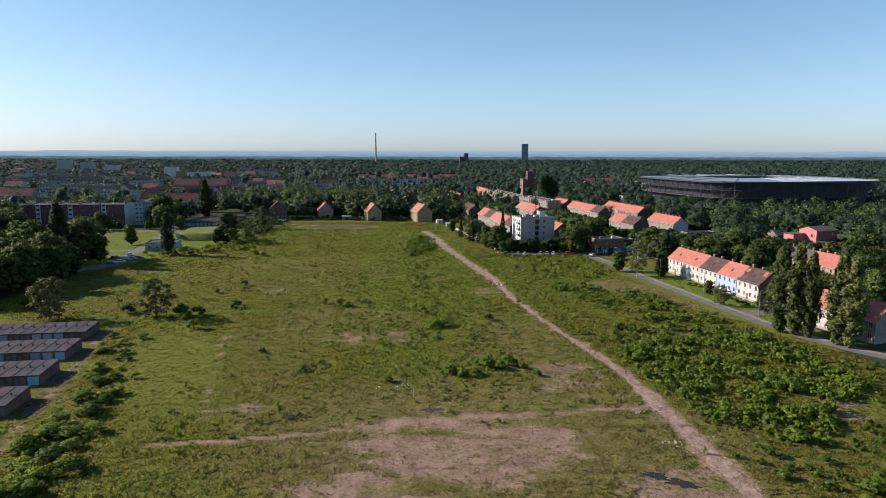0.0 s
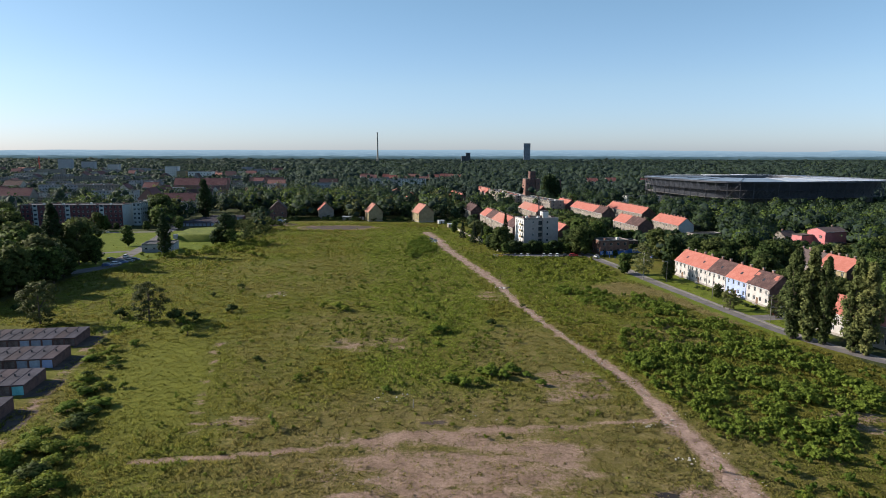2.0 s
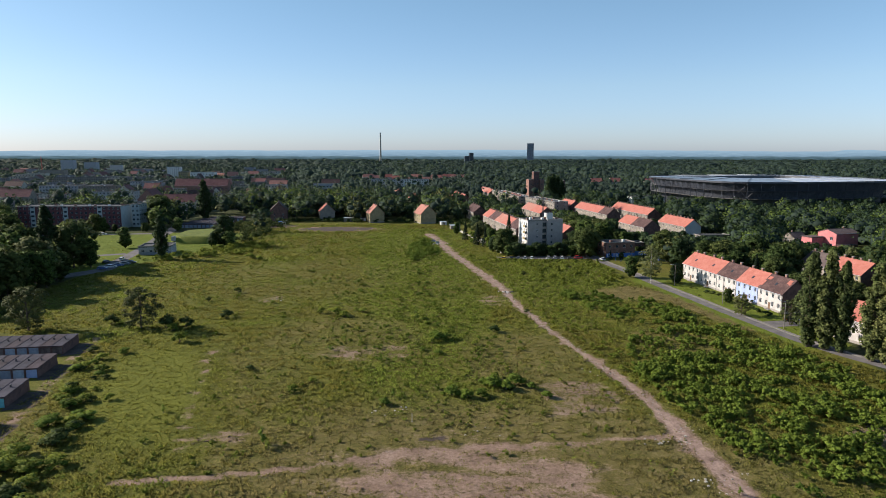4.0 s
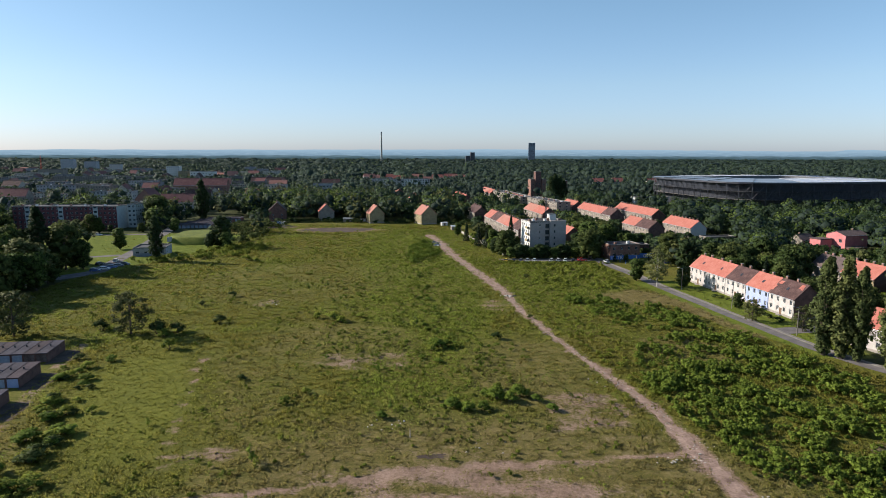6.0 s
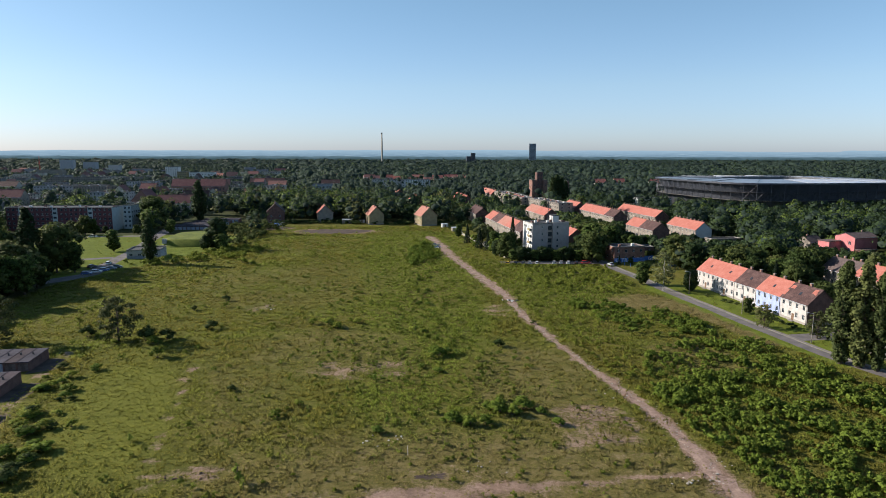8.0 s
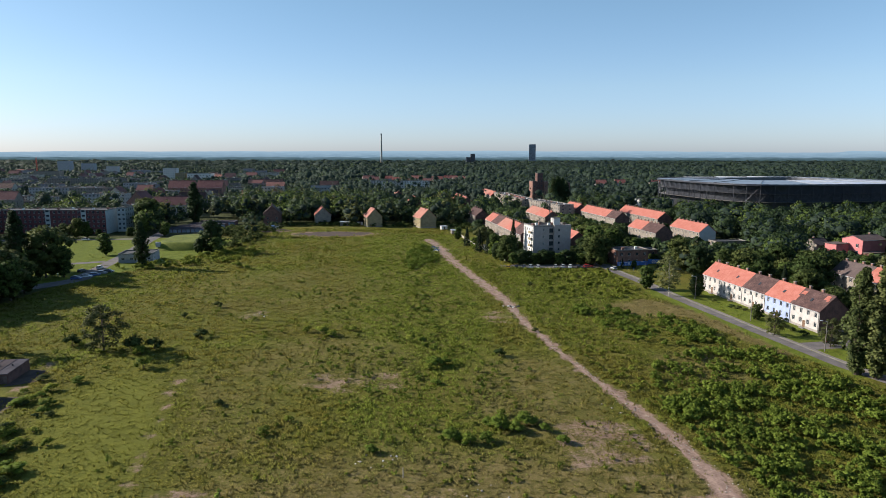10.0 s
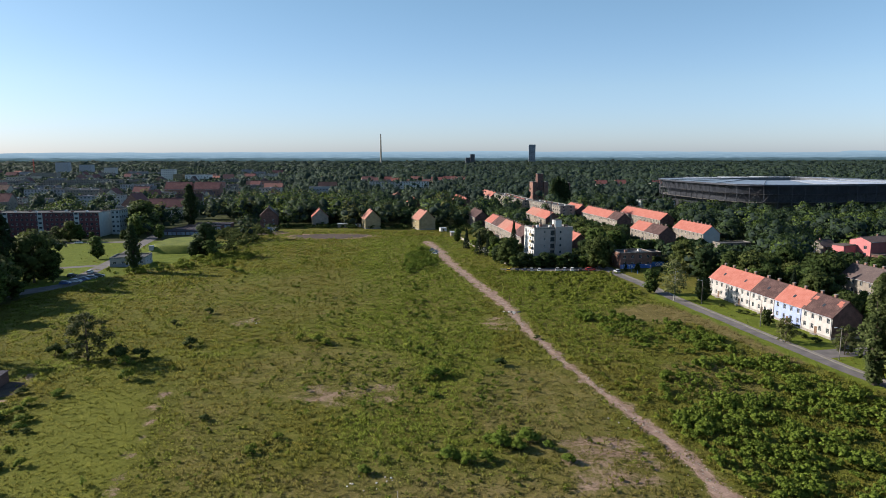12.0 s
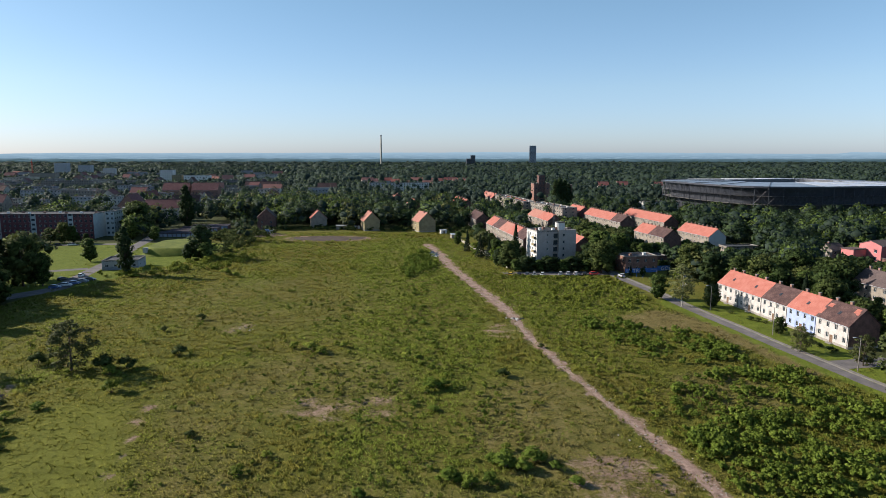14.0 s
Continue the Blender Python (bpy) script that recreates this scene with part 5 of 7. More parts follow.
# ---- plants ----
def quads(c, nrm, size, aspect=1.0):
    """Leaf cards: centres, normals, sizes -> verts and faces as arrays."""
    n = len(c)
    nrm = nrm / (np.linalg.norm(nrm, axis=1, keepdims=True) + 1e-9)
    r = rng.normal(size=(n, 3))
    u = np.cross(nrm, r)
    u /= np.linalg.norm(u, axis=1, keepdims=True) + 1e-9
    v = np.cross(nrm, u)
    s = (np.broadcast_to(size, (n,)) / 2)[:, None]
    k1 = rng.uniform(0.6, 1.2, (n, 1))
    k2 = rng.uniform(0.6, 1.2, (n, 1))
    vs = np.stack([c - u * s * k1, c - v * s * aspect * k2, c + u * s * k2, c + v * s * aspect * k1], 1).reshape(-1, 3)
    return vs


def soup(name, vs, per, material, parent=None, label="", nrm=None):
    """A mesh of loose polygons with per corners each."""
    n = len(vs) // per
    if nrm is not None:
        p = np.asarray(vs, float).reshape(n, per, 3)
        g = np.cross(p[:, 1] - p[:, 0], p[:, 2] - p[:, 0])
        vs = np.where(((g * nrm).sum(1) < 0)[:, None, None], p[:, ::-1], p).reshape(-1, 3)
    me = bpy.data.meshes.new(name)
    me.vertices.add(len(vs))
    me.vertices.foreach_set("co", np.ascontiguousarray(vs, np.float32).ravel())
    me.loops.add(len(vs))
    me.loops.foreach_set("vertex_index", np.arange(len(vs), dtype=np.int32))
    me.polygons.add(n)
    me.polygons.foreach_set("loop_start", np.arange(0, n * per, per, dtype=np.int32))
    me.update(calc_edges=True)
    if nrm is not None:
        q = nrm / (np.linalg.norm(nrm, axis=1, keepdims=True) + 1e-9)
        at = me.attributes.new("custom_normal", 'FLOAT_VECTOR', 'POINT')
        at.data.foreach_set("vector", np.repeat(q, per, 0).astype(np.float32).ravel())
    me.materials.append(material)
    ob = new(name, me)
    if parent:
        ob.parent = parent
    if label:
        ob["label"] = label
    return ob


def ico(sub):
    bm = bmesh.new()
    bmesh.ops.create_icosphere(bm, subdivisions=sub, radius=1.0)
    bm.verts.index_update()
    v = np.array([q.co[:] for q in bm.verts])
    f = np.array([[q.index for q in k.verts] for k in bm.faces])
    bm.free()
    return v, f


ICO = {1: ico(1), 2: ico(2)}


def leafy(name, cs, rs, hub, n, leaf, material, parent=None, sub=1, flat=0.85, form=0.6, core=0.68, label="", inner=None, up=0.0, rough=1.0):
    """Foliage: rounded lumps at cs with radii rs, uneven, and n loose leaves over each; hub: the middle of the crown that each lump belongs to."""
    cs, rs, hub = np.asarray(cs, float), np.asarray(rs, float), np.asarray(hub, float)
    m = len(cs)
    tv, tf = ICO[sub]
    k = len(tv)
    jit = 1 + 0.28 * rough * rng.normal(size=(m, k, 1)).clip(-1.6, 1.6)
    sq = np.array([1, 1, flat])
    v = cs[:, None, :] + tv[None] * jit * (rs * core)[:, None, None] * sq
    out = v - hub[:, None, :]
    out /= np.linalg.norm(out, axis=2, keepdims=True) + 1e-9
    nv = tv[None] * 0.9 + out * form + 0.32 * rough * rng.normal(size=v.shape) + np.array([0, 0, up])
    faces = (tf[None] + (np.arange(m) * k)[:, None, None]).reshape(-1, 3)
    # leaves
    j = np.repeat(np.arange(m), n) if np.isscalar(n) else np.repeat(np.arange(m), n)
    d = sphere_dirs(len(j))
    d[:, 2] = np.where(d[:, 2] < -0.2, -d[:, 2], d[:, 2])
    c = cs[j] + d * (rs[j] * rng.uniform(0.66, 1.18, len(j)))[:, None] * sq
    lw = leaf * rng.uniform(0.6, 1.35, len(j))
    nr = d + 0.8 * rng.normal(size=d.shape)
    nr /= np.linalg.norm(nr, axis=1, keepdims=True)
    u = np.cross(nr, rng.normal(size=d.shape))
    u /= np.linalg.norm(u, axis=1, keepdims=True) + 1e-9
    w2 = np.cross(nr, u)
    a = lw[:, None] * 0.62
    tri = np.stack([c + u * a, c - u * a * 0.6 + w2 * a * 0.9, c - u * a * 0.6 - w2 * a * 0.9], 1).reshape(-1, 3)
    o2 = c - hub[j]
    o2 /= np.linalg.norm(o2, axis=1, keepdims=True) + 1e-9
    nl = d * 0.9 + o2 * form + 0.35 * rough * rng.normal(size=d.shape) + np.array([0, 0, 0.1 + up])
    q = tri.reshape(-1, 3, 3)
    g = np.cross(q[:, 1] - q[:, 0], q[:, 2] - q[:, 0])
    tri = np.where(((g * nl).sum(1) < 0)[:, None, None], q[:, ::-1], q).reshape(-1, 3)
    verts = np.concatenate([v.reshape(-1, 3), tri])
    nrm = np.concatenate([nv.reshape(-1, 3), np.repeat(nl, 3, 0)])
    nrm /= np.linalg.norm(nrm, axis=1, keepdims=True) + 1e-9
    idx = np.concatenate([faces.ravel(), m * k + np.arange(len(tri))]).astype(np.int32)
    me = bpy.data.meshes.new(name)
    me.vertices.add(len(verts))
    me.vertices.foreach_set("co", verts.astype(np.float32).ravel())
    me.loops.add(len(idx))
    me.loops.foreach_set("vertex_index", idx)
    me.polygons.add(len(idx) // 3)
    me.polygons.foreach_set("loop_start", np.arange(0, len(idx), 3, dtype=np.int32))
    me.update(calc_edges=True)
    at = me.attributes.new("custom_normal", 'FLOAT_VECTOR', 'POINT')
    at.data.foreach_set("vector", nrm.astype(np.float32).ravel())
    kinds = material if isinstance(material, tuple) else (material,)
    # slot 0, the lumps: a darker green as painted inner shade
    me.materials.append(inner or M_LEAFSHADE)
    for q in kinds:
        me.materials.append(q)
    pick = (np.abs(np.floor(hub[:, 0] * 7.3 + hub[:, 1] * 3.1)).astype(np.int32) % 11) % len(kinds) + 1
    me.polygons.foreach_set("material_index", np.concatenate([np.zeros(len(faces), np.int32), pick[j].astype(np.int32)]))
    ob = new(name, me)
    if parent:
        ob.parent = parent
    if label:
        ob["label"] = label
    return ob


def leaves(name, made, material, parent=None, label=""):
    """Leaf cards shaded by the round form of their clump."""
    return soup(name, made[0], 4, material, parent, label, made[1])


def sphere_dirs(n):
    d = rng.normal(size=(n, 3))
    return d / np.linalg.norm(d, axis=1, keepdims=True)


def clump_leaves(centres, radii, n, size, flat=0.8, fill=0.35, form=0.7):
    """Leaves on and in a set of rounded clumps."""
    centres, radii = np.asarray(centres, float), np.asarray(radii, float)
    p = radii ** 2
    k = rng.choice(len(centres), n, p=p / p.sum())
    d = sphere_dirs(n)
    d[:, 2] = np.where(d[:, 2] < -0.3, -d[:, 2], d[:, 2])
    rad = radii[k] * (1 - fill * rng.random(n) ** 2) * rng.uniform(0.85, 1.12, n)
    c = centres[k] + d * rad[:, None] * np.array([1, 1, flat])
    nrm = d + 0.55 * rng.normal(size=(n, 3)) + np.array([0, 0, 0.25])
    whole = c - (centres * p[:, None]).sum(0) / p.sum()
    whole /= np.linalg.norm(whole, axis=1, keepdims=True) + 1e-9
    soft = d * 0.9 + whole * form + 0.3 * rng.normal(size=(n, 3)) + np.array([0, 0, 0.15])
    return quads(c, nrm, size * rng.uniform(0.6, 1.3, n)), soft


def limbs(parent, bark, h, trunk_r, targets, fork=0.3, lean=0.0):
    bm = bmesh.new()
    top = Vector((lean, 0, h * 0.72))
    mid = Vector((lean * 0.3, lean * 0.2, h * fork))
    rings = []
    for c, r in (((0, 0, -0.1), trunk_r * 1.25), ((0, 0, 0.06 * h), trunk_r), (mid, trunk_r * 0.75), (top, trunk_r * 0.22)):
        c = Vector(c)
        rings.append([bm.verts.new(c + Vector((r * math.cos(k * math.tau / 8), r * math.sin(k * math.tau / 8), 0))) for k in range(8)])
    for a, b in zip(rings, rings[1:]):
        for k in range(8):
            bm.faces.new((a[k], a[(k + 1) % 8], b[(k + 1) % 8], b[k]))
    part("trunk", bm, bark, parent)
    bm = bmesh.new()
    for q in targets:
        q = Vector(q)
        s = mid.lerp(top, rng.uniform(0, 0.7))
        e = s.lerp(q, 0.9)
        m = s.lerp(e, 0.5) + Vector((0, 0, 0.04 * h))
        tube(bm, s, m, trunk_r * 0.35, trunk_r * 0.22, 5)
        tube(bm, m, e, trunk_r * 0.22, trunk_r * 0.07, 5)
    part("branching", bm, bark, parent)["kind"] = "stuff"


def broad_tree(h=14.0, spread=0.36, n=1500, leaf=0.75, mat=None, clumps=38, low=0.14, name="tree", label="tall leafy green broadleaf tree", bark=None, fill=0.35, cr=(0.10, 0.16), core=True):
    t = thing(name, 0, 0, 0, label, "tree", "broadleaf trees")
    cs, rs = [], []
    for k in range(clumps):
        u = (k + 0.5) / clumps
        z = low + (0.94 - low) * u
        env = math.sin(math.pi * min(1, max(0, (z - low + 0.12) / (1.04 - low + 0.12)))) ** 0.7
        a = k * 2.4 + rng.uniform(-0.5, 0.5)
        rr = spread * env * rng.uniform(0.35, 1.0)
        cs.append((h * rr * math.cos(a), h * rr * math.sin(a), h * (z - 0.03)))
        rs.append(h * rng.uniform(*cr))
    limbs(t, bark or M_BARK, h, h * (0.013 if bark else 0.022), cs[::7] if core else cs[::3])
    if core:
        leafy("crown", cs, rs, [(0, 0, h * 0.5)] * len(cs), int(0.85 * n / len(cs)), leaf, mat or M_LEAF, t)
    else:
        leaves("crown", clump_leaves(cs, rs, n, leaf, fill=fill), mat or M_LEAF, t)
    return t


def column_tree(h=26.0, r=2.7, n=7800, leaf=0.42, mat=None, inner=None, label="tall slender olive green poplar"):
    """A poplar of steep sprays, each a leafy spindle round its own shoot."""
    t = thing("poplar", 0, 0, 0, label, "tree", "poplars")
    cs, rs = [], []
    for k in range(124):
        z = 0.02 + 0.95 * (k + 0.5) / 124
        env = min(1, (z + 0.05) / 0.28) * (1 - max(0, z - 0.5) / 0.54) ** 0.75
        a = k * 2.4 + rng.uniform(-0.6, 0.6)
        rr = r * env * rng.uniform(0.25, 0.92)
        cs.append((rr * math.cos(a), rr * math.sin(a), h * z))
        rs.append(r * (0.12 + 0.17 * env) * rng.uniform(0.7, 1.15))
    limbs(t, M_BARK, h, 0.45, cs[::5], 0.12)
    leafy("crown", cs, rs, [(0, 0, q[2] - 1) for q in cs], n // len(cs), leaf, mat or M_POPLAR, t, flat=2.4, form=0.35, core=0.48, inner=inner or M_POPSHADE)
    return t


def spruce(h=16.0, n=900):
    t = thing("spruce", 0, 0, 0, "dark narrow spruce tree", "tree", "spruces")
    bm = bmesh.new()
    tube(bm, (0, 0, -0.1), (0, 0, h * 0.97), 0.25, 0.04, 7)
    part("trunk", bm, M_BARK, t)
    z = h * (0.08 + 0.9 * rng.random(n) ** 1.25)
    rad = (h - z) * 0.21 * np.sqrt(rng.uniform(0.25, 1.1, n))
    a = rng.uniform(0, math.tau, n)
    c = np.stack([rad * np.cos(a), rad * np.sin(a), z - rad * 0.3], 1)
    nrm = np.stack([np.cos(a), np.sin(a), np.full(n, 0.9)], 1) + 0.4 * rng.normal(size=(n, 3))
    soup("crown", quads(c, nrm, 0.75 * rng.uniform(0.6, 1.3, n)), 4, M_SPRUCE, t)
    return t


def shrub(h=2.6, n=220, leaf=0.42, mat=None, label="bright green bushy shrub in the grass", group="shrubs", name="shrub"):
    n, leaf = int(n * 2.0), leaf * 0.72
    t = thing(name, 0, 0, 0, label, "shrub", group)
    cs, rs = [], []
    for k in range(9):
        a, rr = k * 2.4, h * 0.5 * math.sqrt((k + 0.5) / 9)
        cs.append((rr * math.cos(a), rr * math.sin(a), h * rng.uniform(0.28, 0.72) * (1.1 - 0.4 * rr / h)))
        rs.append(h * rng.uniform(0.2, 0.32))
    bm = bmesh.new()
    for q in cs[::2]:
        tube(bm, (q[0] * 0.1, q[1] * 0.1, -0.05), q, 0.05, 0.02, 5)
    part("stem_cluster", bm, M_BARK, t)["kind"] = "stuff"
    leafy("foliage", cs, rs, [(0, 0, h * 0.3)] * len(cs), n // len(cs), leaf, mat or M_LOCUST, t, core=0.66, inner=M_LEAFSHADE if mat is M_LEAF else M_LOCSHADE)
    return t


def sapling(h=2.4, n=110, mat=None):
    t = thing("sapling", 0, 0, 0, "slim young tree sapling in the grass", "sapling", "saplings")
    bm = bmesh.new()
    tube(bm, (0, 0, -0.05), (0, 0, h * 0.9), 0.05, 0.015, 5)
    cs = [(rng.normal() * h * 0.1, rng.normal() * h * 0.1, h * (0.25 + 0.7 * k / 6)) for k in range(7)]
    for q in cs:
        tube(bm, (0, 0, q[2] * 0.8), q, 0.02, 0.01, 4)
    part("stem", bm, M_BARK, t)
    leaves("foliage", clump_leaves(cs, [h * 0.17 * (1.25 - k / 9) for k in range(7)], n, 0.34), mat or M_LOCUST, t)
    return t


PROTO, USED = {}, {}


def plant(kind, x, y, h, rz=None, wide=1.0, label="", z=0.0):
    """Sets a plant of that kind, h metres high."""
    ob, own = PROTO[kind]
    s = h / own
    m = pose(x, y, z, 0, 0, rng.uniform(0, 360) if rz is None else rz)
    if kind not in USED:
        USED[kind] = (s, wide)
        ob.matrix_basis = m @ Matrix.Diagonal((s * wide, s * wide, s, 1))
        out = ob
    else:
        s0, w0 = USED[kind]
        out = copy_thing(ob, m @ Matrix.Diagonal((s * wide / (s0 * w0), s * wide / (s0 * w0), s / s0, 1)))
    if label:
        out["label"] = label
    return out


PROTO.update({
    "broad_a": (broad_tree(14, 0.36, 2300, 0.68), 14), "broad_b": (broad_tree(14, 0.30, 2000, 0.64, M_LEAFB, clumps=32), 14), "broad_c": (broad_tree(14, 0.42, 2600, 0.72, clumps=42, low=0.10), 14),
    "broad_d": (broad_tree(14, 0.26, 1800, 0.64, M_LEAFC, clumps=34, low=0.08, label="narrow dark green broadleaf tree"), 14),
    "willow": (broad_tree(14, 0.38, 2000, 0.64, M_PALE, 24, 0.2, label="pale grey-green willow tree"), 14),
    "sparse": (broad_tree(13, 0.43, 3800, 0.5, M_LEAFD, 44, 0.10, label="round-crowned olive tree with open branches in the field", cr=(0.07, 0.13), fill=0.6, core=False), 13),
    "birch": (broad_tree(14, 0.27, 1700, 0.5, M_PALE, 34, 0.2, label="slender birch with pale trunk and airy crown", bark=M_BIRCH, cr=(0.07, 0.12), fill=0.6, core=False), 14),
    "locust": (broad_tree(9, 0.36, 1100, 0.55, M_LOCUST, 18, 0.15, label="bright green young broadleaf tree"), 9),
    "poplar": (column_tree(), 26), "poplar_b": (column_tree(26, 3.1, 8400), 26), "poplar_dark": (column_tree(26, 2.9, 5200, 0.5, M_LEAFC, M_LEAFSHADE, "tall narrow dark green poplar"), 26), "spruce": (spruce(), 16),
    "shrub": (shrub(), 2.6), "shrub_b": (shrub(2.6, 260), 2.6), "shrub_c": (shrub(2.6, 200, 0.4, M_WEED, "dull green shrub in the rough grass"), 2.6),
    "shrub_d": (shrub(2.6, 240, 0.4, M_LEAF, "dark green dense shrub"), 2.6),
    "sapling": (sapling(), 2.4), "sapling_b": (sapling(2.4, 90, M_WEED), 2.4)})

# the trees about the access road
for kind, x, y, h, wd in (("poplar_dark", -173, 274, 28, 1.5), ("broad_a", -166, 280, 20, 1.0), ("broad_c", -182, 266, 21, 1.1), ("broad_a", -190, 280, 19, 1.1), ("broad_b", -159, 281, 13, 0.9),
                          ("willow", -172, 292, 20, 1.1), ("broad_a", -200, 262, 20, 1.1), ("broad_c", -176, 238, 20, 1.1), ("broad_a", -186, 222, 20, 1.1), ("broad_b", -172, 226, 19, 1.1), ("broad_c", -192, 206, 19, 1.1),
                          ("broad_a", -210, 240, 20, 1.1), ("poplar_dark", -137.5, 302.5, 21, 1.45), ("broad_b", -172.5, 336, 11.5, 1.0), ("broad_d", -123, 346, 17, 1.1), ("broad_b", -119, 341, 9, 1.0), ("broad_d", -128, 342, 8, 1.0),
                          ("poplar_dark", -183, 470, 30, 1.6), ("broad_a", -200, 436, 20, 1.1), ("willow", -193, 428, 14, 1.1), ("broad_c", -212, 462, 20, 1.1), ("broad_b", -176, 408, 9, 1.1), ("willow", -232, 398, 9, 1.1), ("broad_b", -220, 400, 10, 1.0), ("broad_a", -224, 398, 12, 1.0),
                          ("broad_a", -240, 330, 18, 1.1), ("broad_c", -256, 350, 18, 1.1), ("broad_b", -262, 318, 16, 1.1), ("broad_a", -275, 376, 14, 1.1), ("broad_c", -230, 296, 17, 1.0), ("broad_a", -250, 290, 19, 1.1), ("broad_c", -236, 268, 20, 1.1), ("broad_a", -225, 248, 20, 1.1),
                          ("sparse", -120, 183, 13.5, 1.0), ("sparse", -89.2, 186, 12.6, 1.0)):
    plant(kind, x, y, h, wide=wd)
# the trees along the street
for kind, x, y, h, wd in (("poplar_b", 93.5, 172.5, 25, 1.3), ("poplar", 96.3, 169.8, 26, 1.3), ("poplar_b", 98.8, 167.4, 23.5, 1.05), ("poplar", 102.6, 161.0, 24.5, 1.35), ("poplar_b", 104.2, 158.4, 23.5, 1.3), ("broad_d", 110.5, 168.0, 6, 1.0),
                          ("birch", 77.5, 252, 15, 1.1), ("poplar_dark", 97, 640, 27, 1.5), ("poplar_dark", 101.5, 642, 29, 1.6), ("poplar_dark", 106.5, 644, 27, 1.6), ("poplar_dark", 111, 648, 23, 1.5), ("broad_b", 73, 263, 9, 1.1), ("broad_c", 93.3, 220, 5, 0.9), ("sparse", 90.5, 203.5, 7, 1.0), ("broad_d", 87.5, 252, 8, 1.1), ("sparse", 99.8, 193, 8, 0.9),
                          ("broad_c", 26, 322, 13, 1.0), ("spruce", 29.5, 333, 19, 1.0), ("spruce", 14, 352, 12, 1.2), ("spruce", 18, 346, 10, 1.2), ("broad_a", 64.5, 311, 14.5, 1.0), ("broad_c", 70, 322, 13, 1.0), ("broad_d", 60, 320, 12, 1.0),
                          ("locust", 12, 358, 7, 1.0), ("locust", 20, 338, 7, 1.0), ("spruce", 8, 372, 11, 1.2), ("broad_b", 3, 395, 8, 1.0), ("broad_d", 21, 329, 8, 1.0), ("broad_a", 100, 300, 11, 1.0), ("birch", 99, 303, 9, 1.0), ("locust", 92, 297, 5, 1.0)):
    plant(kind, x, y, h, wide=wd)
for k in range(11):
    plant("broad_d" if k % 3 else "broad_b", 28 + k * 3.4, 314 + (k % 3), (5.5, 7.0, 6.2)[k % 3], wide=1.5)


def blocked(x, y, margin=3.0):
    for fx, fy, c, s2, a, b in FOOT:
        dx, dy = x - fx, y - fy
        if abs(dx) > 140 or abs(dy) > 140:
            continue
        if abs(dx * c + dy * s2) < a + margin and abs(dy * c - dx * s2) < b + margin:
            return True
    return False


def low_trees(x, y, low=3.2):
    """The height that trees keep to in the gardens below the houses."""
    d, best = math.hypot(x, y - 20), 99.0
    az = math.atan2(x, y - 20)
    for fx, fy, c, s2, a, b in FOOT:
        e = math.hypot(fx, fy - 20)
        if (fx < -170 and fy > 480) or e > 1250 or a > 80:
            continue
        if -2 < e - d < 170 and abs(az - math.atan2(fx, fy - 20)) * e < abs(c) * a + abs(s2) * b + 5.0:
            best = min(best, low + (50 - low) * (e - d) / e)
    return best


LINES = [(STREET, 5.5), (ROADL, 6.5), ([(-163, 318), (-200, 300), (-260, 296)], 5), ([(-186, 396), (-240, 388), (-330, 380)], 6), ([(22, 309), (72, 312)], 6), ([(91, 193), (112, 197), (135, 200)], 4)]


def on_road(x, y):
    p, q = np.array([x]), np.array([y])
    return any(line_dist(ln, p, q)[0][0] < d for ln, d in LINES)


def lawn_at(x, y):
    return (-236 < x < -112 and 268 < y < 402) or (70 < x < 101 and 168 < y < 265)


def scatter(x0, x1, y0, y1, step, keep=1.0):
    out = []
    for yy in np.arange(y0, y1, step):
        for xx in np.arange(x0, x1, step):
            if rng.random() > keep:
                continue
            x, y = xx + rng.uniform(-0.45, 0.45) * step, yy + rng.uniform(-0.45, 0.45) * step
            if abs(x) > 0.80 * y + 20:
                continue
            out.append((x, y))
    return out


def wooded(x, y):
    if y < 200 or inside(FIELD, x, y) or lawn_at(x, y) or blocked(x, y) or on_road(x, y):
        return False
    if y < 470 and -112 < x < 15 or (x < 98 and y < 300 and x > -110):
        return False
    if -190 < x < -125 and 398 < y < 500:
        return False
    return True


# single trees in the gardens, nearest first; behind them the woods as one mass
crowns, large = [], []
near = 0
for x, y in scatter(-330, 420, 200, 620, 8.6):
    if not wooded(x, y):
        continue
    town = x < -175
    if x > 108 and y > 290 and rng.random() < 0.42:
        continue
    if town and rng.random() < (0.82 if y > 470 else 0.35):
        continue
    h = rng.uniform(9, 17) if x > 20 else rng.uniform(13, 20)
    if x > 108 and y > 290:
        h = rng.uniform(11, 18)
    if x > 170 and y > 430:
        h *= 0.86
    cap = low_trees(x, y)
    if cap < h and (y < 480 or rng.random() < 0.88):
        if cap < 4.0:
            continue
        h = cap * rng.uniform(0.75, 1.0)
    single = (x > 95 and y < 290) or (-140 < x < 110 and 470 <= y < 492) or (10 < x < 100 and y < 430) or (x < -150 and y < 480)
    if single and near < 300:
        near += 1
        kind = ("broad_a", "broad_b", "broad_c", "broad_d", "broad_a", "locust", "broad_c", "willow", "broad_b", "spruce")[int(rng.integers(0, 10))]
        if kind == "locust" and h > 9:
            kind = "broad_b"
        if kind in ("spruce", "willow") and rng.random() < 0.5:
            kind = "broad_a"
        plant(kind, x, y, h * 0.94, wide=rng.uniform(0.95, 1.25))
    else:
        (large if x > 108 else crowns).append((x, y, h))


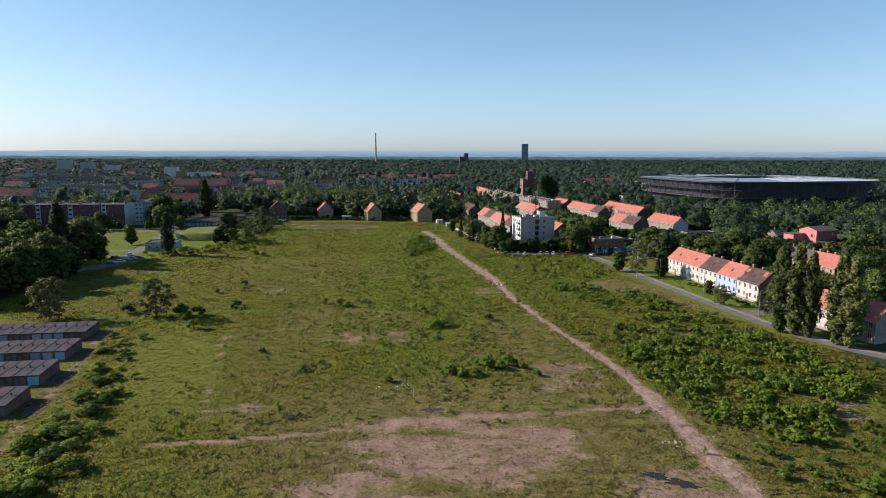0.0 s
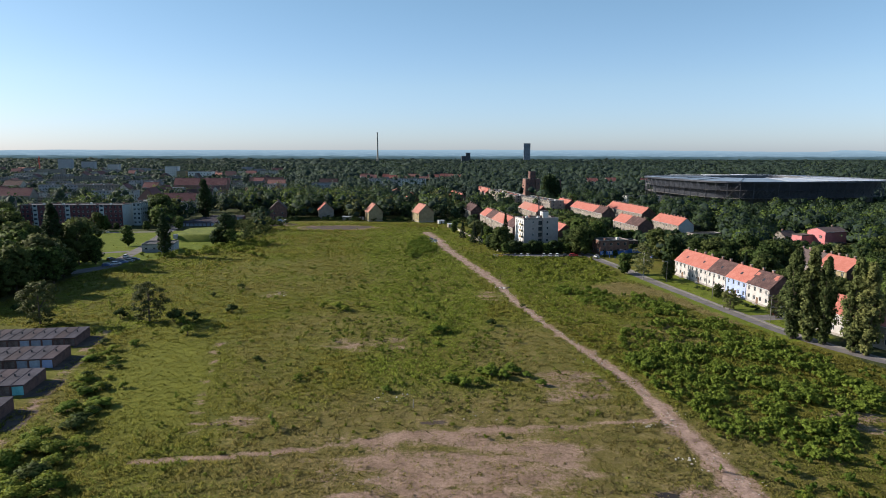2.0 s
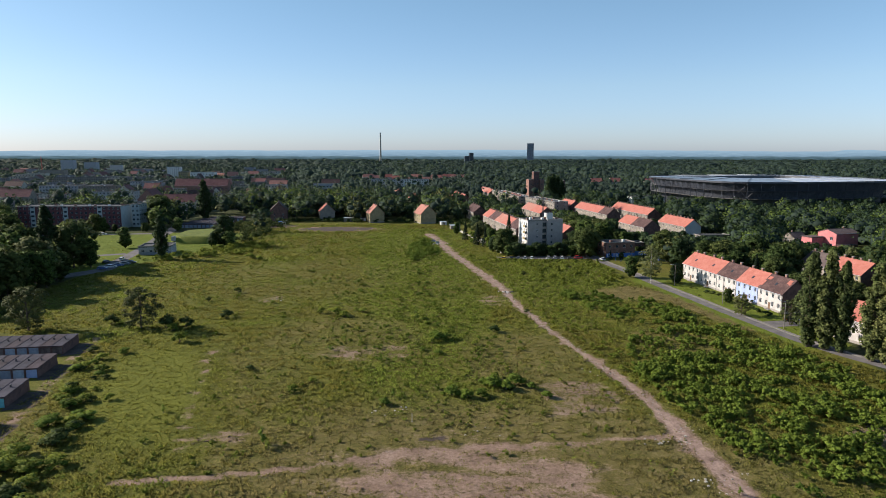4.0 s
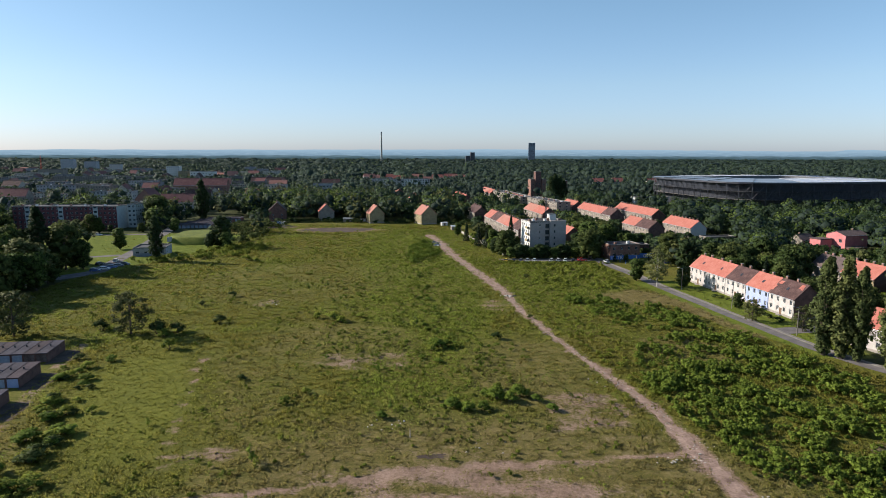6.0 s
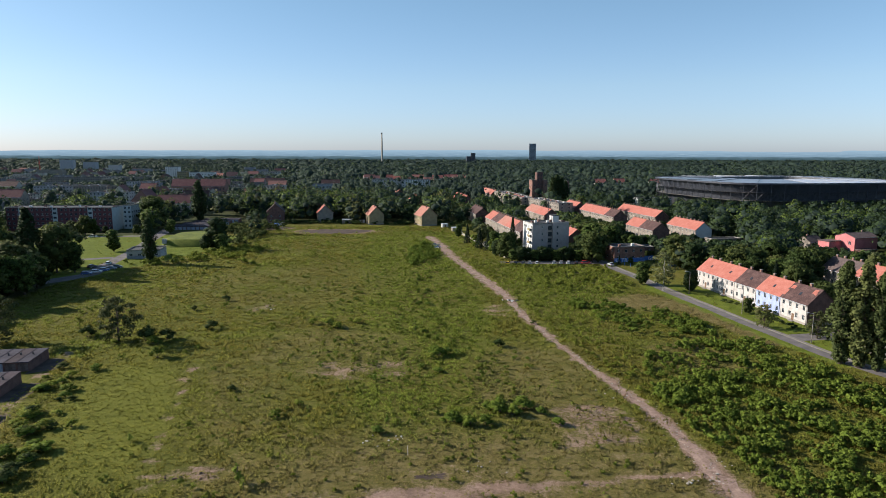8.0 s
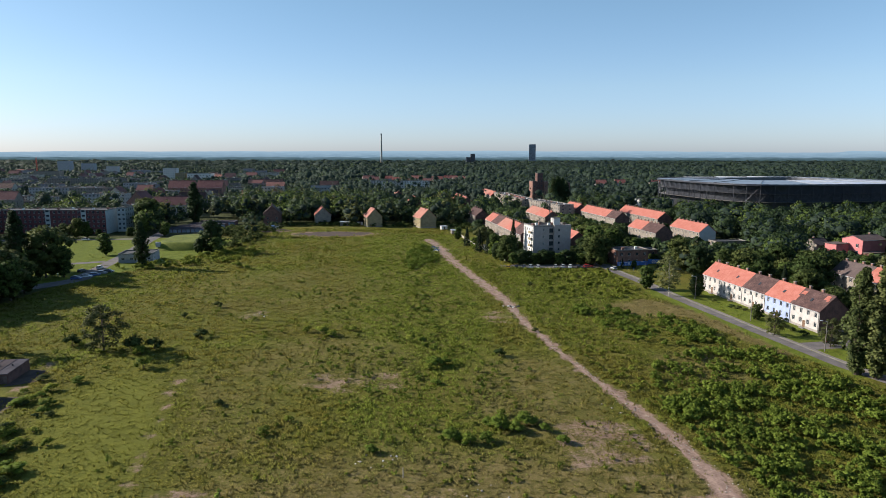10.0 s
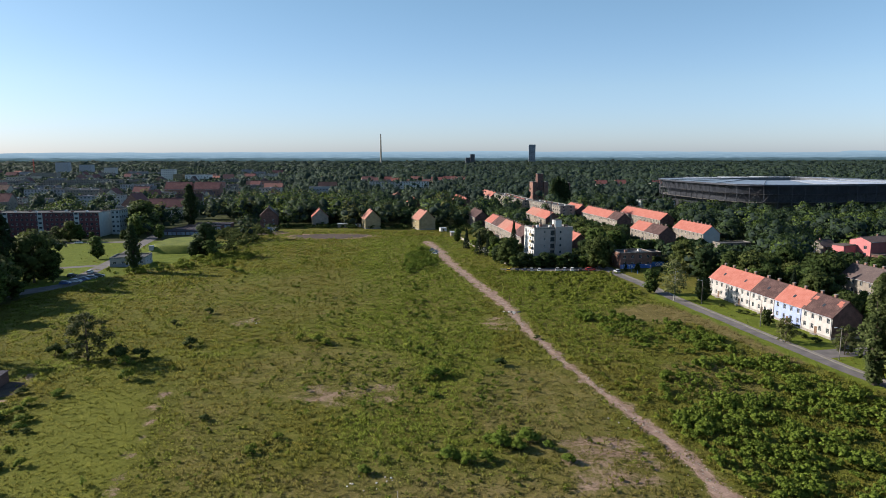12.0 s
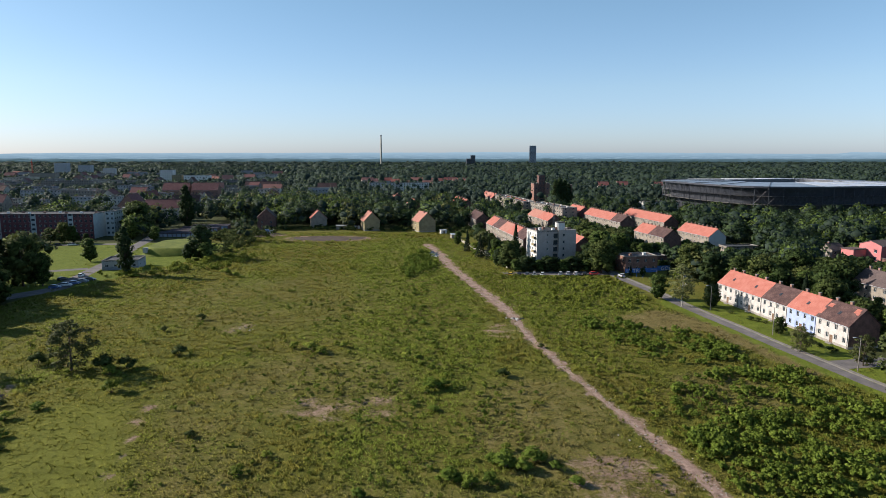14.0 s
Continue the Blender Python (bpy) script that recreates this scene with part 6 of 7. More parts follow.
def woods(name, spots, per, leaf, label, width=0.36, lumps=5, sub=1, material=None, up=0.0, flat=0.85, core=0.66, rough=1.0):
    """Many crowns as one mass: each crown of a few uneven lumps with leaves over them."""
    sp = np.array(spots)
    n = len(sp)
    ld = sphere_dirs(n * lumps).reshape(n, lumps, 3)
    h = sp[:, 2][:, None]
    w2 = rng.uniform(0.8, 1.25, (n, 1)) * width
    lift = (np.arange(lumps)[None] + rng.random((n, lumps))) / lumps
    lift = np.full_like(lift, 0.72) if lumps == 1 else lift
    belly = np.sin(np.pi * np.clip(lift * 0.8 + 0.12, 0, 1))
    cx = sp[:, 0][:, None] + ld[:, :, 0] * h * w2 * 0.75 * belly
    cy = sp[:, 1][:, None] + ld[:, :, 1] * h * w2 * 0.75 * belly
    cz = h * (0.20 + 0.62 * lift)
    rad = h * w2 * rng.uniform(0.36, 0.58, (n, lumps)) * (1.25 if lumps < 7 else 1.0)
    hub = np.repeat(np.stack([sp[:, 0], sp[:, 1], sp[:, 2] * 0.5], 1), lumps, 0)
    ob = leafy(name, np.stack([cx, cy, cz], 2).reshape(-1, 3), rad.ravel(), hub, per, leaf, material or (M_WOODS, M_LEAFC, M_LEAFB, M_WOODS, M_LEAFC, M_WOODS, M_LEAFD), sub=sub, form=0.7, inner=M_FARSHADE, up=up, flat=flat, core=core, rough=rough)
    tagged(ob, label, "woods", kind="stuff")


woods("woods", crowns, 34, 1.16, "mass of green broadleaf trees between the houses", 0.43, 6, up=0.12, core=0.5, rough=0.7)
woods("woods", large, 34, 1.0, "large dark green broadleaf trees behind the terraces", 0.50, 8, up=0.05, core=0.55, rough=0.6, material=(M_WOODS, M_LEAFC, M_LEAFC, M_LEAFB, M_WOODS, M_LEAFC))


def far_spots(y0, y1, step, h0, h1, keep_town):
    out = []
    for x, y in scatter(-0.8 * y1, 0.8 * y1, y0, y1, step):
        if blocked(x, y, 2):
            continue
        town = x < -0.24 * y and y < 1600
        if town and rng.random() > keep_town:
            continue
        h = rng.uniform(h0, h1) + 4.5 * noise.noise(Vector((x * 0.006, y * 0.006, 2.0)))
        if town:
            h *= 0.76
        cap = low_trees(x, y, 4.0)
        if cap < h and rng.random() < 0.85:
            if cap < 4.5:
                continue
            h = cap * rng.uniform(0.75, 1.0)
        out.append((x, y, h))
    return out


# mostly leaves with the haze already in their colour
FARMIX = (M_WOODHAZE, M_WOODHAZE, M_LEAFC, M_WOODHAZE, M_WOODS)
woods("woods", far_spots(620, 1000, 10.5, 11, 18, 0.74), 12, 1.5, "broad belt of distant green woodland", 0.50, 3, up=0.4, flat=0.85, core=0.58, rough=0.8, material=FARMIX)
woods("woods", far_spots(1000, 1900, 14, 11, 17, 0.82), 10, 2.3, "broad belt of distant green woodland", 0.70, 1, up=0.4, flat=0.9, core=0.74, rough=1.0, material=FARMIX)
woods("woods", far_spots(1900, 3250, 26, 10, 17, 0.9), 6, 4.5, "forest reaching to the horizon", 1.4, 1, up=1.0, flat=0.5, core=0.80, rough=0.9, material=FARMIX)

# a band of taller weeds down the middle of the field
for x, y in ((-5.3, 172), (-6.2, 191), (-7.7, 213), (-9.0, 230), (-10.4, 245), (-12, 268), (-14.5, 290), (-17, 312), (-20, 336)):
    for k in range(4):
        plant("shrub_b" if k % 2 else "shrub", x + rng.normal() * 2.2, y + rng.normal() * 5, rng.uniform(0.6, 1.3), wide=rng.uniform(1.0, 1.6), label="low bright green shrub in a band of weeds")
# shrubs that stand out in the field
for kind, x, y, h in (("shrub_b", 9.5, 142, 2.8), ("shrub", 12, 141, 2.4), ("shrub", 7.4, 143.5, 1.9), ("shrub_b", 14.4, 144, 2.5), ("shrub", 17.5, 141.5, 1.7), ("shrub_c", 10, 147.5, 1.7), ("shrub_b", 0.6, 137.5, 2.2), ("shrub", 3.4, 136, 2.3), ("shrub_b", 6.6, 136.8, 1.9),
                      ("shrub_b", -3.3, 176, 2.8), ("shrub", -1.2, 177.5, 1.8), ("shrub_c", -5, 174, 1.6), ("shrub_d", 12.2, 184, 2.2), ("shrub_c", 6.4, 172, 1.5), ("shrub", 20.1, 136.8, 1.6), ("shrub", -13.2, 132.6, 1.6), ("shrub_d", -46.7, 152, 1.4), ("shrub_c", -33.4, 139, 1.8), ("shrub_c", -30.6, 144.5, 1.4), ("shrub_d", -82.6, 219, 1.8), ("sapling_b", -11, 195, 3.4), ("sapling", -10.4, 198, 3.0), ("sapling", -12, 136.5, 2.0), ("shrub_c", -36, 202, 2.8), ("shrub_c", -33, 200, 2.2), ("shrub_c", -41, 204, 2.2), ("shrub_c", -28, 205, 1.8),
                      ("shrub_d", -69, 198, 2.6), ("sapling_b", -66, 198, 2.0), ("shrub_c", -72.5, 173, 3.4), ("shrub_d", -82, 186.5, 4.2), ("shrub_d", -77, 188, 3.2), ("shrub_c", -79, 184, 2.6), ("sapling", -32.5, 115, 3.2), ("sapling_b", -31, 113, 2.0), ("sapling_b", -44, 101, 1.4), ("sapling_b", -30, 104, 1.2),
                      ("sapling_b", -74, 224, 2.6), ("shrub_d", -77, 232, 2.2), ("sapling", -53, 244, 2.6), ("sapling_b", -50, 254, 3.0), ("sapling", -47, 250, 2.2), ("shrub_c", -96, 305, 3), ("shrub_c", -90, 300, 2.6), ("sapling_b", -36, 158, 1.8), ("sapling", -22, 152, 1.5),
                      ("shrub_d", -100, 190, 3.4), ("shrub_d", -135, 196, 3.6), ("sapling_b", -107, 198, 4.2), ("shrub_d", 24, 206, 1.2), ("sapling", 43, 100, 1.4), ("shrub_c", 52, 92, 1.6), ("shrub", 63, 88, 2.2), ("shrub_b", 66, 90, 2.4), ("shrub", 70, 86, 2.4), ("shrub_b", 60, 84, 2.0),
                      ("shrub_d", 30, 268, 1.6), ("sapling_b", 10, 300, 2.2), ("shrub_c", -70, 134, 1.6), ("sapling", -56, 128, 1.8)):
    plant(kind, x, y, h, wide=rng.uniform(0.9, 1.25))
# hedge of bushes between the field and the garages
for k in range(64):
    u = rng.random() ** 1.25
    x, y = -61 - 26 * u + rng.uniform(-5.5, 4.5), 84 + 80 * u + rng.uniform(-3, 3)
    plant(("shrub_c", "shrub_c", "shrub_d", "shrub_b")[int(rng.integers(0, 4))], x, y, rng.uniform(1.0, 2.6) * (1.15 - 0.45 * u), wide=rng.uniform(1.2, 1.7))


def thicket(name, poly, n, h0, h1, label, mat, per=150, leaf=0.5, gap=-0.32):
    xs, ys = [p[0] for p in poly], [p[1] for p in poly]
    spots = []
    while len(spots) < n:
        x, y = rng.uniform(min(xs), max(xs)), rng.uniform(min(ys), max(ys))
        if math.hypot((x - 67) / 13, (y - 233) / 9) < 1 or line_dist(TRACK, np.array([x]), np.array([y]))[0][0] < 3.2 + (2.5 if y > 320 else 0) or math.hypot((x + 76) / 24, (y - 421) / 11) < 1.1:
            continue
        if inside(poly, x, y) and noise.noise(Vector((x * 0.11, y * 0.11, 4))) > gap:
            spots.append((x, y, rng.uniform(h0, h1) * (1 + 0.35 * noise.noise(Vector((x * 0.2, y * 0.2, 7))))))
    cs, rs, hubs = [], [], []
    for x, y, h in spots:
        for k in range(11):
            hubs.append((x, y, h * 0.3))
            a = rng.uniform(0, math.tau)
            rr = h * 0.55 * math.sqrt(rng.random())
            cs.append((x + rr * math.cos(a), y + rr * math.sin(a), h * rng.uniform(0.25, 0.78)))
            rs.append(h * rng.uniform(0.10, 0.21))
    tagged(leafy(name, cs, rs, hubs, max(3, per // 9), leaf * 0.85, mat, core=0.62, inner=M_LEAFSHADE if mat is M_LEAF else M_LOCSHADE), label, "thicket", kind="stuff")


thicket("thicket", THICKET, 540, 0.9, 2.7, "dense bright green thicket of young locust shrubs", M_LOCUST, 160, 0.42, -0.12)
thicket("thicket", THICKET2, 170, 0.9, 2.4, "dense bright green thicket of young locust shrubs", M_LOCUST, 150, 0.42, -0.15)
thicket("scrub", THICKET, 420, 0.5, 1.5, "low green growth between the locust shrubs", M_LOCUST, 60, 0.32, -0.6)
thicket("scrub", THICKET, 260, 0.4, 1.1, "low yellow-green weeds between the locust shrubs", M_WEED, 56, 0.32, -0.9)
thicket("scrub", [(44, 118), (41, 140), (31, 176), (23, 220), (14, 280), (6, 318), (16, 322), (34, 300), (46, 262), (40, 232), (36, 218), (46, 186), (44, 150), (46, 126)], 420, 0.4, 1.2, "tall green weeds beside the dirt track", M_WEED, 50, 0.34, -0.5)
thicket("thicket", [(-12, 395), (-25, 330), (-18, 300), (-6, 320), (-10, 360)], 130, 1.0, 2.2, "patch of bright green shrubs in the field", M_LOCUST, 100, 0.6)
thicket("thicket", [(-150, 300), (-135, 296), (-100, 320), (-96, 350), (-118, 352), (-140, 312)], 130, 1.2, 2.8, "patch of dull green shrubs by the access road", M_WEED, 100, 0.6)
thicket("scrub", [(20, 299), (72, 300), (72, 303.6), (20, 303)], 70, 0.6, 1.2, "low green scrub in front of the parked cars", M_WEED, 60, 0.36, -0.9)
thicket("thicket", [(30, 303), (66, 300), (70, 262), (58, 246), (36, 252)], 190, 0.7, 1.7, "low green scrub in the rough grass", M_WEED, 90, 0.5)


FRESH = [(-1, 128), (-4, 160), (-7, 195), (-10, 245), (-15, 290), (-20, 336), (-22, 390)]


def fresh_at(x, y):
    """1 in the greener band down the middle of the field and beyond the track, 0 outside."""
    a = np.clip(1.4 - line_dist(FRESH, x, y)[0] / (6 + y * 0.045), 0, 1)
    b = np.clip(1.5 - np.hypot((x - 44) / 20, (y - 262) / 45), 0, 0.8)
    return np.maximum(a, b)


def patches(x, y, scale, seed):
    return np.array([noise.noise(Vector((float(a) * scale, float(c) * scale, seed))) for a, c in zip(x, y)])


def grass_field():
    """Grass tufts as loose blades, thinning with distance; weeds stand in drifts between them."""
    n = 270000
    y = 66 + (452 - 66) * rng.random(n) ** 1.9
    x = rng.uniform(-1, 1, n) * (0.76 * y + 6)
    b, wd, lw, dr = cover(x, y)
    ok = inside_np(FIELD, x, y) | ((lw > 0.5) & (rng.random(n) < 0.03))
    ok &= rng.random(n) > np.maximum(b * 1.25, dr * 0.7)
    ok &= line_dist(STREET, x, y)[0] > 4
    x, y, dr, b = x[ok], y[ok], dr[ok], b[ok]
    n = len(x)
    tall, clump, lu = patches(x, y, 0.05, 3.3), patches(x, y, 0.45, 6.1), lush_at(x, y)
    ok = (clump * (1 - lu) > -0.02 - 0.5 * rng.random(n)) & (rng.random(n) > 0.62 * lu)
    x, y, dr, b, tall, clump, lu = (q[ok] for q in (x, y, dr, b, tall, clump, lu))
    n = len(x)
    h = rng.uniform(0.12, 0.36, n) * (1 + 0.7 * tall + 0.9 * np.clip(clump, -0.4, 0.6) * (1 - lu)) * (1 + y / 600) * (1 - 0.4 * lu) * (1 - 0.45 * np.clip(dr, 0, 1)) * (1 - 0.5 * np.clip(b, 0, 1))
    per = 4
    k = np.repeat(np.arange(n), per)
    a = rng.uniform(0, math.tau, len(k))
    r = rng.uniform(0.02, 0.34, len(k)) * (1 + y[k] / 170)
    px, py = x[k] + r * np.cos(a), y[k] + r * np.sin(a)
    hb = h[k] * rng.uniform(0.6, 1.25, len(k))
    wb = 0.060 * (1 + y[k] / 110)
    dx, dy = -np.sin(a) * wb, np.cos(a) * wb
    lean = np.stack([np.cos(a), np.sin(a)], 1) * (0.7 * hb)[:, None] + rng.normal(0, 0.45, (len(k), 2)) * hb[:, None]
    z0 = np.zeros(len(k))
    vs = np.stack([np.stack([px - dx, py - dy, z0], 1), np.stack([px + dx, py + dy, z0], 1), np.stack([px + lean[:, 0], py + lean[:, 1], hb], 1)], 1).reshape(-1, 3)
    up = np.stack([0.25 * np.cos(a), 0.25 * np.sin(a), np.ones(len(k))], 1) + 0.2 * rng.normal(size=(len(k), 3))
    ob = soup("grass", vs, 3, M_GRASSB, nrm=up)
    grow = np.stack([np.clip(dr, 0, 1), fresh_at(x, y), lu, np.ones(n)], 1)
    ob.data.color_attributes.new("growth", 'FLOAT_COLOR', 'POINT').data.foreach_set("color", np.repeat(grow, per * 3, 0).ravel().astype(np.float32))
    tagged(ob, "rough uneven green and yellowing grass", "grass", kind="stuff")
    m = 24000
    y = 70 + (440 - 70) * rng.random(m) ** 1.7
    x = rng.uniform(-1, 1, m) * (0.76 * y + 6)
    b, wd, lw, dr = cover(x, y)
    ok = inside_np(FIELD, x, y) & (rng.random(m) > b * 1.5) & (line_dist(STREET, x, y)[0] > 5)
    dens = patches(x, y, 0.03, 9.1) * 0.5 + patches(x, y, 0.16, 2.7) * 0.8 + 0.25 * fresh_at(x, y) - 0.25 * np.clip(dr, 0, 1) - 0.8 * lush_at(x, y)
    ok &= dens > rng.uniform(-0.05, 0.4, m)
    x, y = x[ok], y[ok]
    rs = rng.uniform(0.14, 0.42, len(x)) * (1 + y / 420)
    cs = np.stack([x, y, rs * 0.9], 1)
    c, soft = clump_leaves(cs, rs, len(x) * 12, 0.26, 1.3, 0.6, 0.0)
    tagged(leaves("weeds", (c, soft + np.array([-0.15, 0, 0.55])), M_WEED), "leafy green weeds in drifts among the grass", "weeds", kind="stuff")


grass_field()
thicket("scrub", [(-130, 440), (-120, 400), (-112, 340), (-20, 300), (8, 300), (0, 400), (-10, 448)], 330, 0.6, 1.7, "scattered small green scrub in the rough grass", M_WEED, 34, 0.5)
thicket("scrub", [(-112, 330), (-140, 290), (-145, 200), (-60, 150), (20, 170), (16, 240), (-10, 320)], 300, 0.5, 1.5, "scattered small green scrub in the rough grass", M_WEED, 40, 0.42)
thicket("scrub", [(-30, 330), (-42, 230), (-30, 150), (10, 125), (20, 160), (5, 240), (-8, 320)], 300, 0.4, 1.2, "scattered bright green scrub in the rough grass", M_WEED, 45, 0.32)
thicket("scrub", [(-60, 150), (-70, 100), (-30, 95), (36, 122), (36, 140), (20, 165)], 150, 0.3, 0.9, "scattered small green scrub in the rough grass", M_WEED, 45, 0.3)
thicket("scrub", [(-34, 340), (-44, 240), (-34, 160), (6, 128), (22, 160), (8, 240), (-6, 330)], 130, 0.6, 1.5, "scattered locust seedlings in the rough grass", M_LOCUST, 60, 0.34, 0.02)
thicket("hedgerow", [(-140, 462), (-140, 474), (20, 474), (26, 420), (14, 412), (2, 456)], 260, 1.2, 3.4, "dark bushes along the foot of the tree belt", M_LEAF, 70, 0.7)
thicket("hedgerow", [(-128, 352), (-114, 350), (-114, 440), (-150, 456), (-150, 404), (-128, 400)], 150, 1.5, 5.0, "dark bushes beside the grassy mound", M_LEAF, 90, 0.7)
thicket("hedgerow", [(44, 100), (48, 92), (110, 60), (112, 140), (95, 150), (88, 128), (74, 108)], 170, 0.6, 1.7, "green shrubs and weeds beside the thicket", M_LOCUST, 90, 0.4)

# ---- small things ----
def car_meshes():
    """A hatchback, 4.3 m long along local x, as body, glass, wheels and lamps."""
    def loft(sections):
        bm = bmesh.new()
        rows = []
        for x, zb, zt, hw, hwt in sections:
            rows.append([bm.verts.new(c) for c in ((x, -hw, zb), (x, -hw, (zb + zt) / 2), (x, -hwt, zt), (x, hwt, zt), (x, hw, (zb + zt) / 2), (x, hw, zb))])
        for a, b in zip(rows, rows[1:]):
            for k in range(6):
                bm.faces.new((a[k], a[(k + 1) % 6], b[(k + 1) % 6], b[k]))
        bm.faces.new(rows[0])
        bm.faces.new(rows[-1][::-1])
        bmesh.ops.recalc_face_normals(bm, faces=bm.faces)
        return bm
    body = loft([(-2.12, 0.35, 0.75, 0.70, 0.62), (-1.95, 0.25, 0.92, 0.84, 0.76), (-1.2, 0.22, 0.96, 0.88, 0.80), (0.9, 0.22, 0.94, 0.88, 0.80), (1.9, 0.25, 0.80, 0.84, 0.72), (2.15, 0.35, 0.60, 0.72, 0.62)])
    cabin = loft([(-2.0, 0.90, 0.95, 0.76, 0.74), (-1.55, 0.90, 1.40, 0.76, 0.60), (0.0, 0.90, 1.46, 0.78, 0.62), (0.35, 0.90, 1.38, 0.78, 0.62), (1.15, 0.88, 0.95, 0.74, 0.72)])
    top = loft([(-1.6, 1.40, 1.43, 0.58, 0.54), (-0.8, 1.45, 1.49, 0.62, 0.56), (0.1, 1.45, 1.48, 0.62, 0.56), (0.4, 1.38, 1.41, 0.60, 0.54)])
    return body, cabin, top


CARS = {}


def car(x, y, rz, colour, label):
    if colour in CARS:
        c = copy_thing(CARS[colour], pose(x, y, 0.03, 0, 0, rz))
        c["label"] = label
        return c
    c = thing("car", x, y, rz, label, "car", "parked cars", 0.03)
    CARS[colour] = c
    body, cabin, top = car_meshes()
    b = part("body", body, CAR_PAINTS[colour], c)
    part("car_glass", cabin, M_GLASS, c, "dark car glass")
    part("roof", top, CAR_PAINTS[colour], c)
    for sx in (-1.3, 1.3):
        for sy in (-0.8, 0.8):
            bm = bmesh.new()
            tube(bm, (sx, sy - 0.1, 0.3), (sx, sy + 0.1, 0.3), 0.31, 0.31, 14)
            wh = part("wheel", bm, M_TYRE, c)
            bm = bmesh.new()
            o = 0.11 if sy > 0 else -0.11
            tube(bm, (sx, sy + o - 0.01, 0.3), (sx, sy + o + 0.01, 0.3), 0.18, 0.18, 10)
            part("rim", bm, M_STEELL, wh)
    for sy in (-0.58, 0.58):
        part("headlight", boxes((2.0, 2.12, sy - 0.14, sy + 0.14, 0.55, 0.68)), M_FRAME, b)
        part("tail_light", boxes((-2.1, -2.02, sy - 0.14, sy + 0.14, 0.62, 0.8)), M_RED, b)
    return c


for x, y, rz, col in ((25.0, 305.5, 80, "yellow"), (28.6, 306, 82, "black"), (32.0, 306.2, 80, "grey"), (35.0, 306.4, 80, "silver"), (38.2, 306, 84, "white"), (46.2, 307, 80, "silver"), (49.4, 307.2, 82, "silver"), (52.6, 307, 80, "white"),
                      (56.4, 307.4, 80, "black"), (60.6, 307.6, 15, "red"), (71.0, 303.5, 100, "silver"), (98.5, 302, 12, "blue"), (102.5, 197.0, 10, "black"), (158, 226, 100, "white"), (120, 199.5, 8, "grey"),
                      (-146.5, 291.5, 20, "black"), (-147.4, 288, 20, "grey"), (-148.4, 284.4, 20, "blue"), (-149.6, 280.6, 18, "silver"), (-151.4, 276.6, 15, "blue"), (-158.2, 292, 78, "black"), (-166.8, 257, 25, "white"), (-176, 252, 20, "black"), (-184, 250, 20, "grey"), (-155.2, 300, 100, "white"),
                      (-214, 389, 5, "white"), (-221, 388, 5, "black"), (-226, 387.5, 5, "grey"), (-238, 470, 95, "white"), (-234, 470, 95, "silver"), (-230, 470, 95, "white"), (-226, 470, 95, "grey")):
    car(x, y, rz, col, "parked %s hatchback car with dark windows" % col)


def street_lamp(x, y, rz, h=8.0):
    t = thing("street_lamp", x, y, rz, "slim grey concrete street lamp with one arm", "street lamp", "street lamps")
    bm = bmesh.new()
    tube(bm, (0, 0, 0), (0, 0, h), 0.13, 0.08, 8)
    part("pole", bm, M_PAVE, t)
    bm = bmesh.new()
    tube(bm, (0, 0, h), (1.5, 0, h + 0.35), 0.05, 0.04, 6)
    part("arm", bm, M_STEELL, t)
    part("lamp_head", boxes((1.4, 2.1, -0.14, 0.14, h + 0.28, h + 0.42)), M_STEELL, t)


for x, y in ((85.0, 247), (91.2, 219), (96.0, 189), (103.6, 163.5), (76.5, 276)):
    street_lamp(x, y, 190)
for x, y, h in ((92.5, 235, 1.2), (94, 233.5, 1.2), (95, 231, 1.0), (96.5, 214, 1.6), (97.5, 208, 1.4), (98.5, 203.5, 1.6), (90, 243, 1.0), (96.4, 226, 1.1), (95.6, 222, 1.3)):
    plant("shrub_d", x, y, h, wide=1.5, label="clipped dark green shrub on the house lawn")


def garden_fence():
    t = thing("garden_fence", 0, 0, 0, "low grey concrete panel fence along the gardens", "fence")
    a, b = Vector((5.0, 408.0)), Vector((25.0, 322.0))
    n = 30
    for k in range(n + 1):
        p = a.lerp(b, k / n)
        part("post", boxes((p.x - 0.09, p.x + 0.09, p.y - 0.09, p.y + 0.09, 0, 1.75)), M_KERB, t)
        if k < n and k % 7 != 5:
            q = a.lerp(b, (k + 1) / n)
            d = (q - p).normalized()
            bm = boxes((0.1, (q - p).length - 0.1, -0.04, 0.04, 0.05, 1.55))
            bm.transform(Matrix.Translation((p.x, p.y, 0)) @ Matrix.Rotation(math.atan2(d.y, d.x), 4, 'Z'))
            part("panel", bm, M_CONC, t)


garden_fence()


def garden_shed(x, y, rz, L, W, H, wall_m, roof_m, label):
    t = thing("garden_shed", x, y, rz, label, "shed", "garden sheds")
    part("wall", boxes((-L / 2, L / 2, -W / 2, W / 2, 0, H)), wall_m, t)
    bm = boxes((-L / 2 - 0.25, L / 2 + 0.25, -W / 2 - 0.3, W / 2 + 0.3, 0, 0.12))
    bm.transform(Matrix.Translation((0, 0, H + 0.12)) @ Matrix.Rotation(0.06, 4, 'X'))
    part("roof", bm, roof_m, t)
    part("door", boxes((-0.45, 0.45, -W / 2 - 0.05, -W / 2, 0, 1.95)), M_WOOD, t)


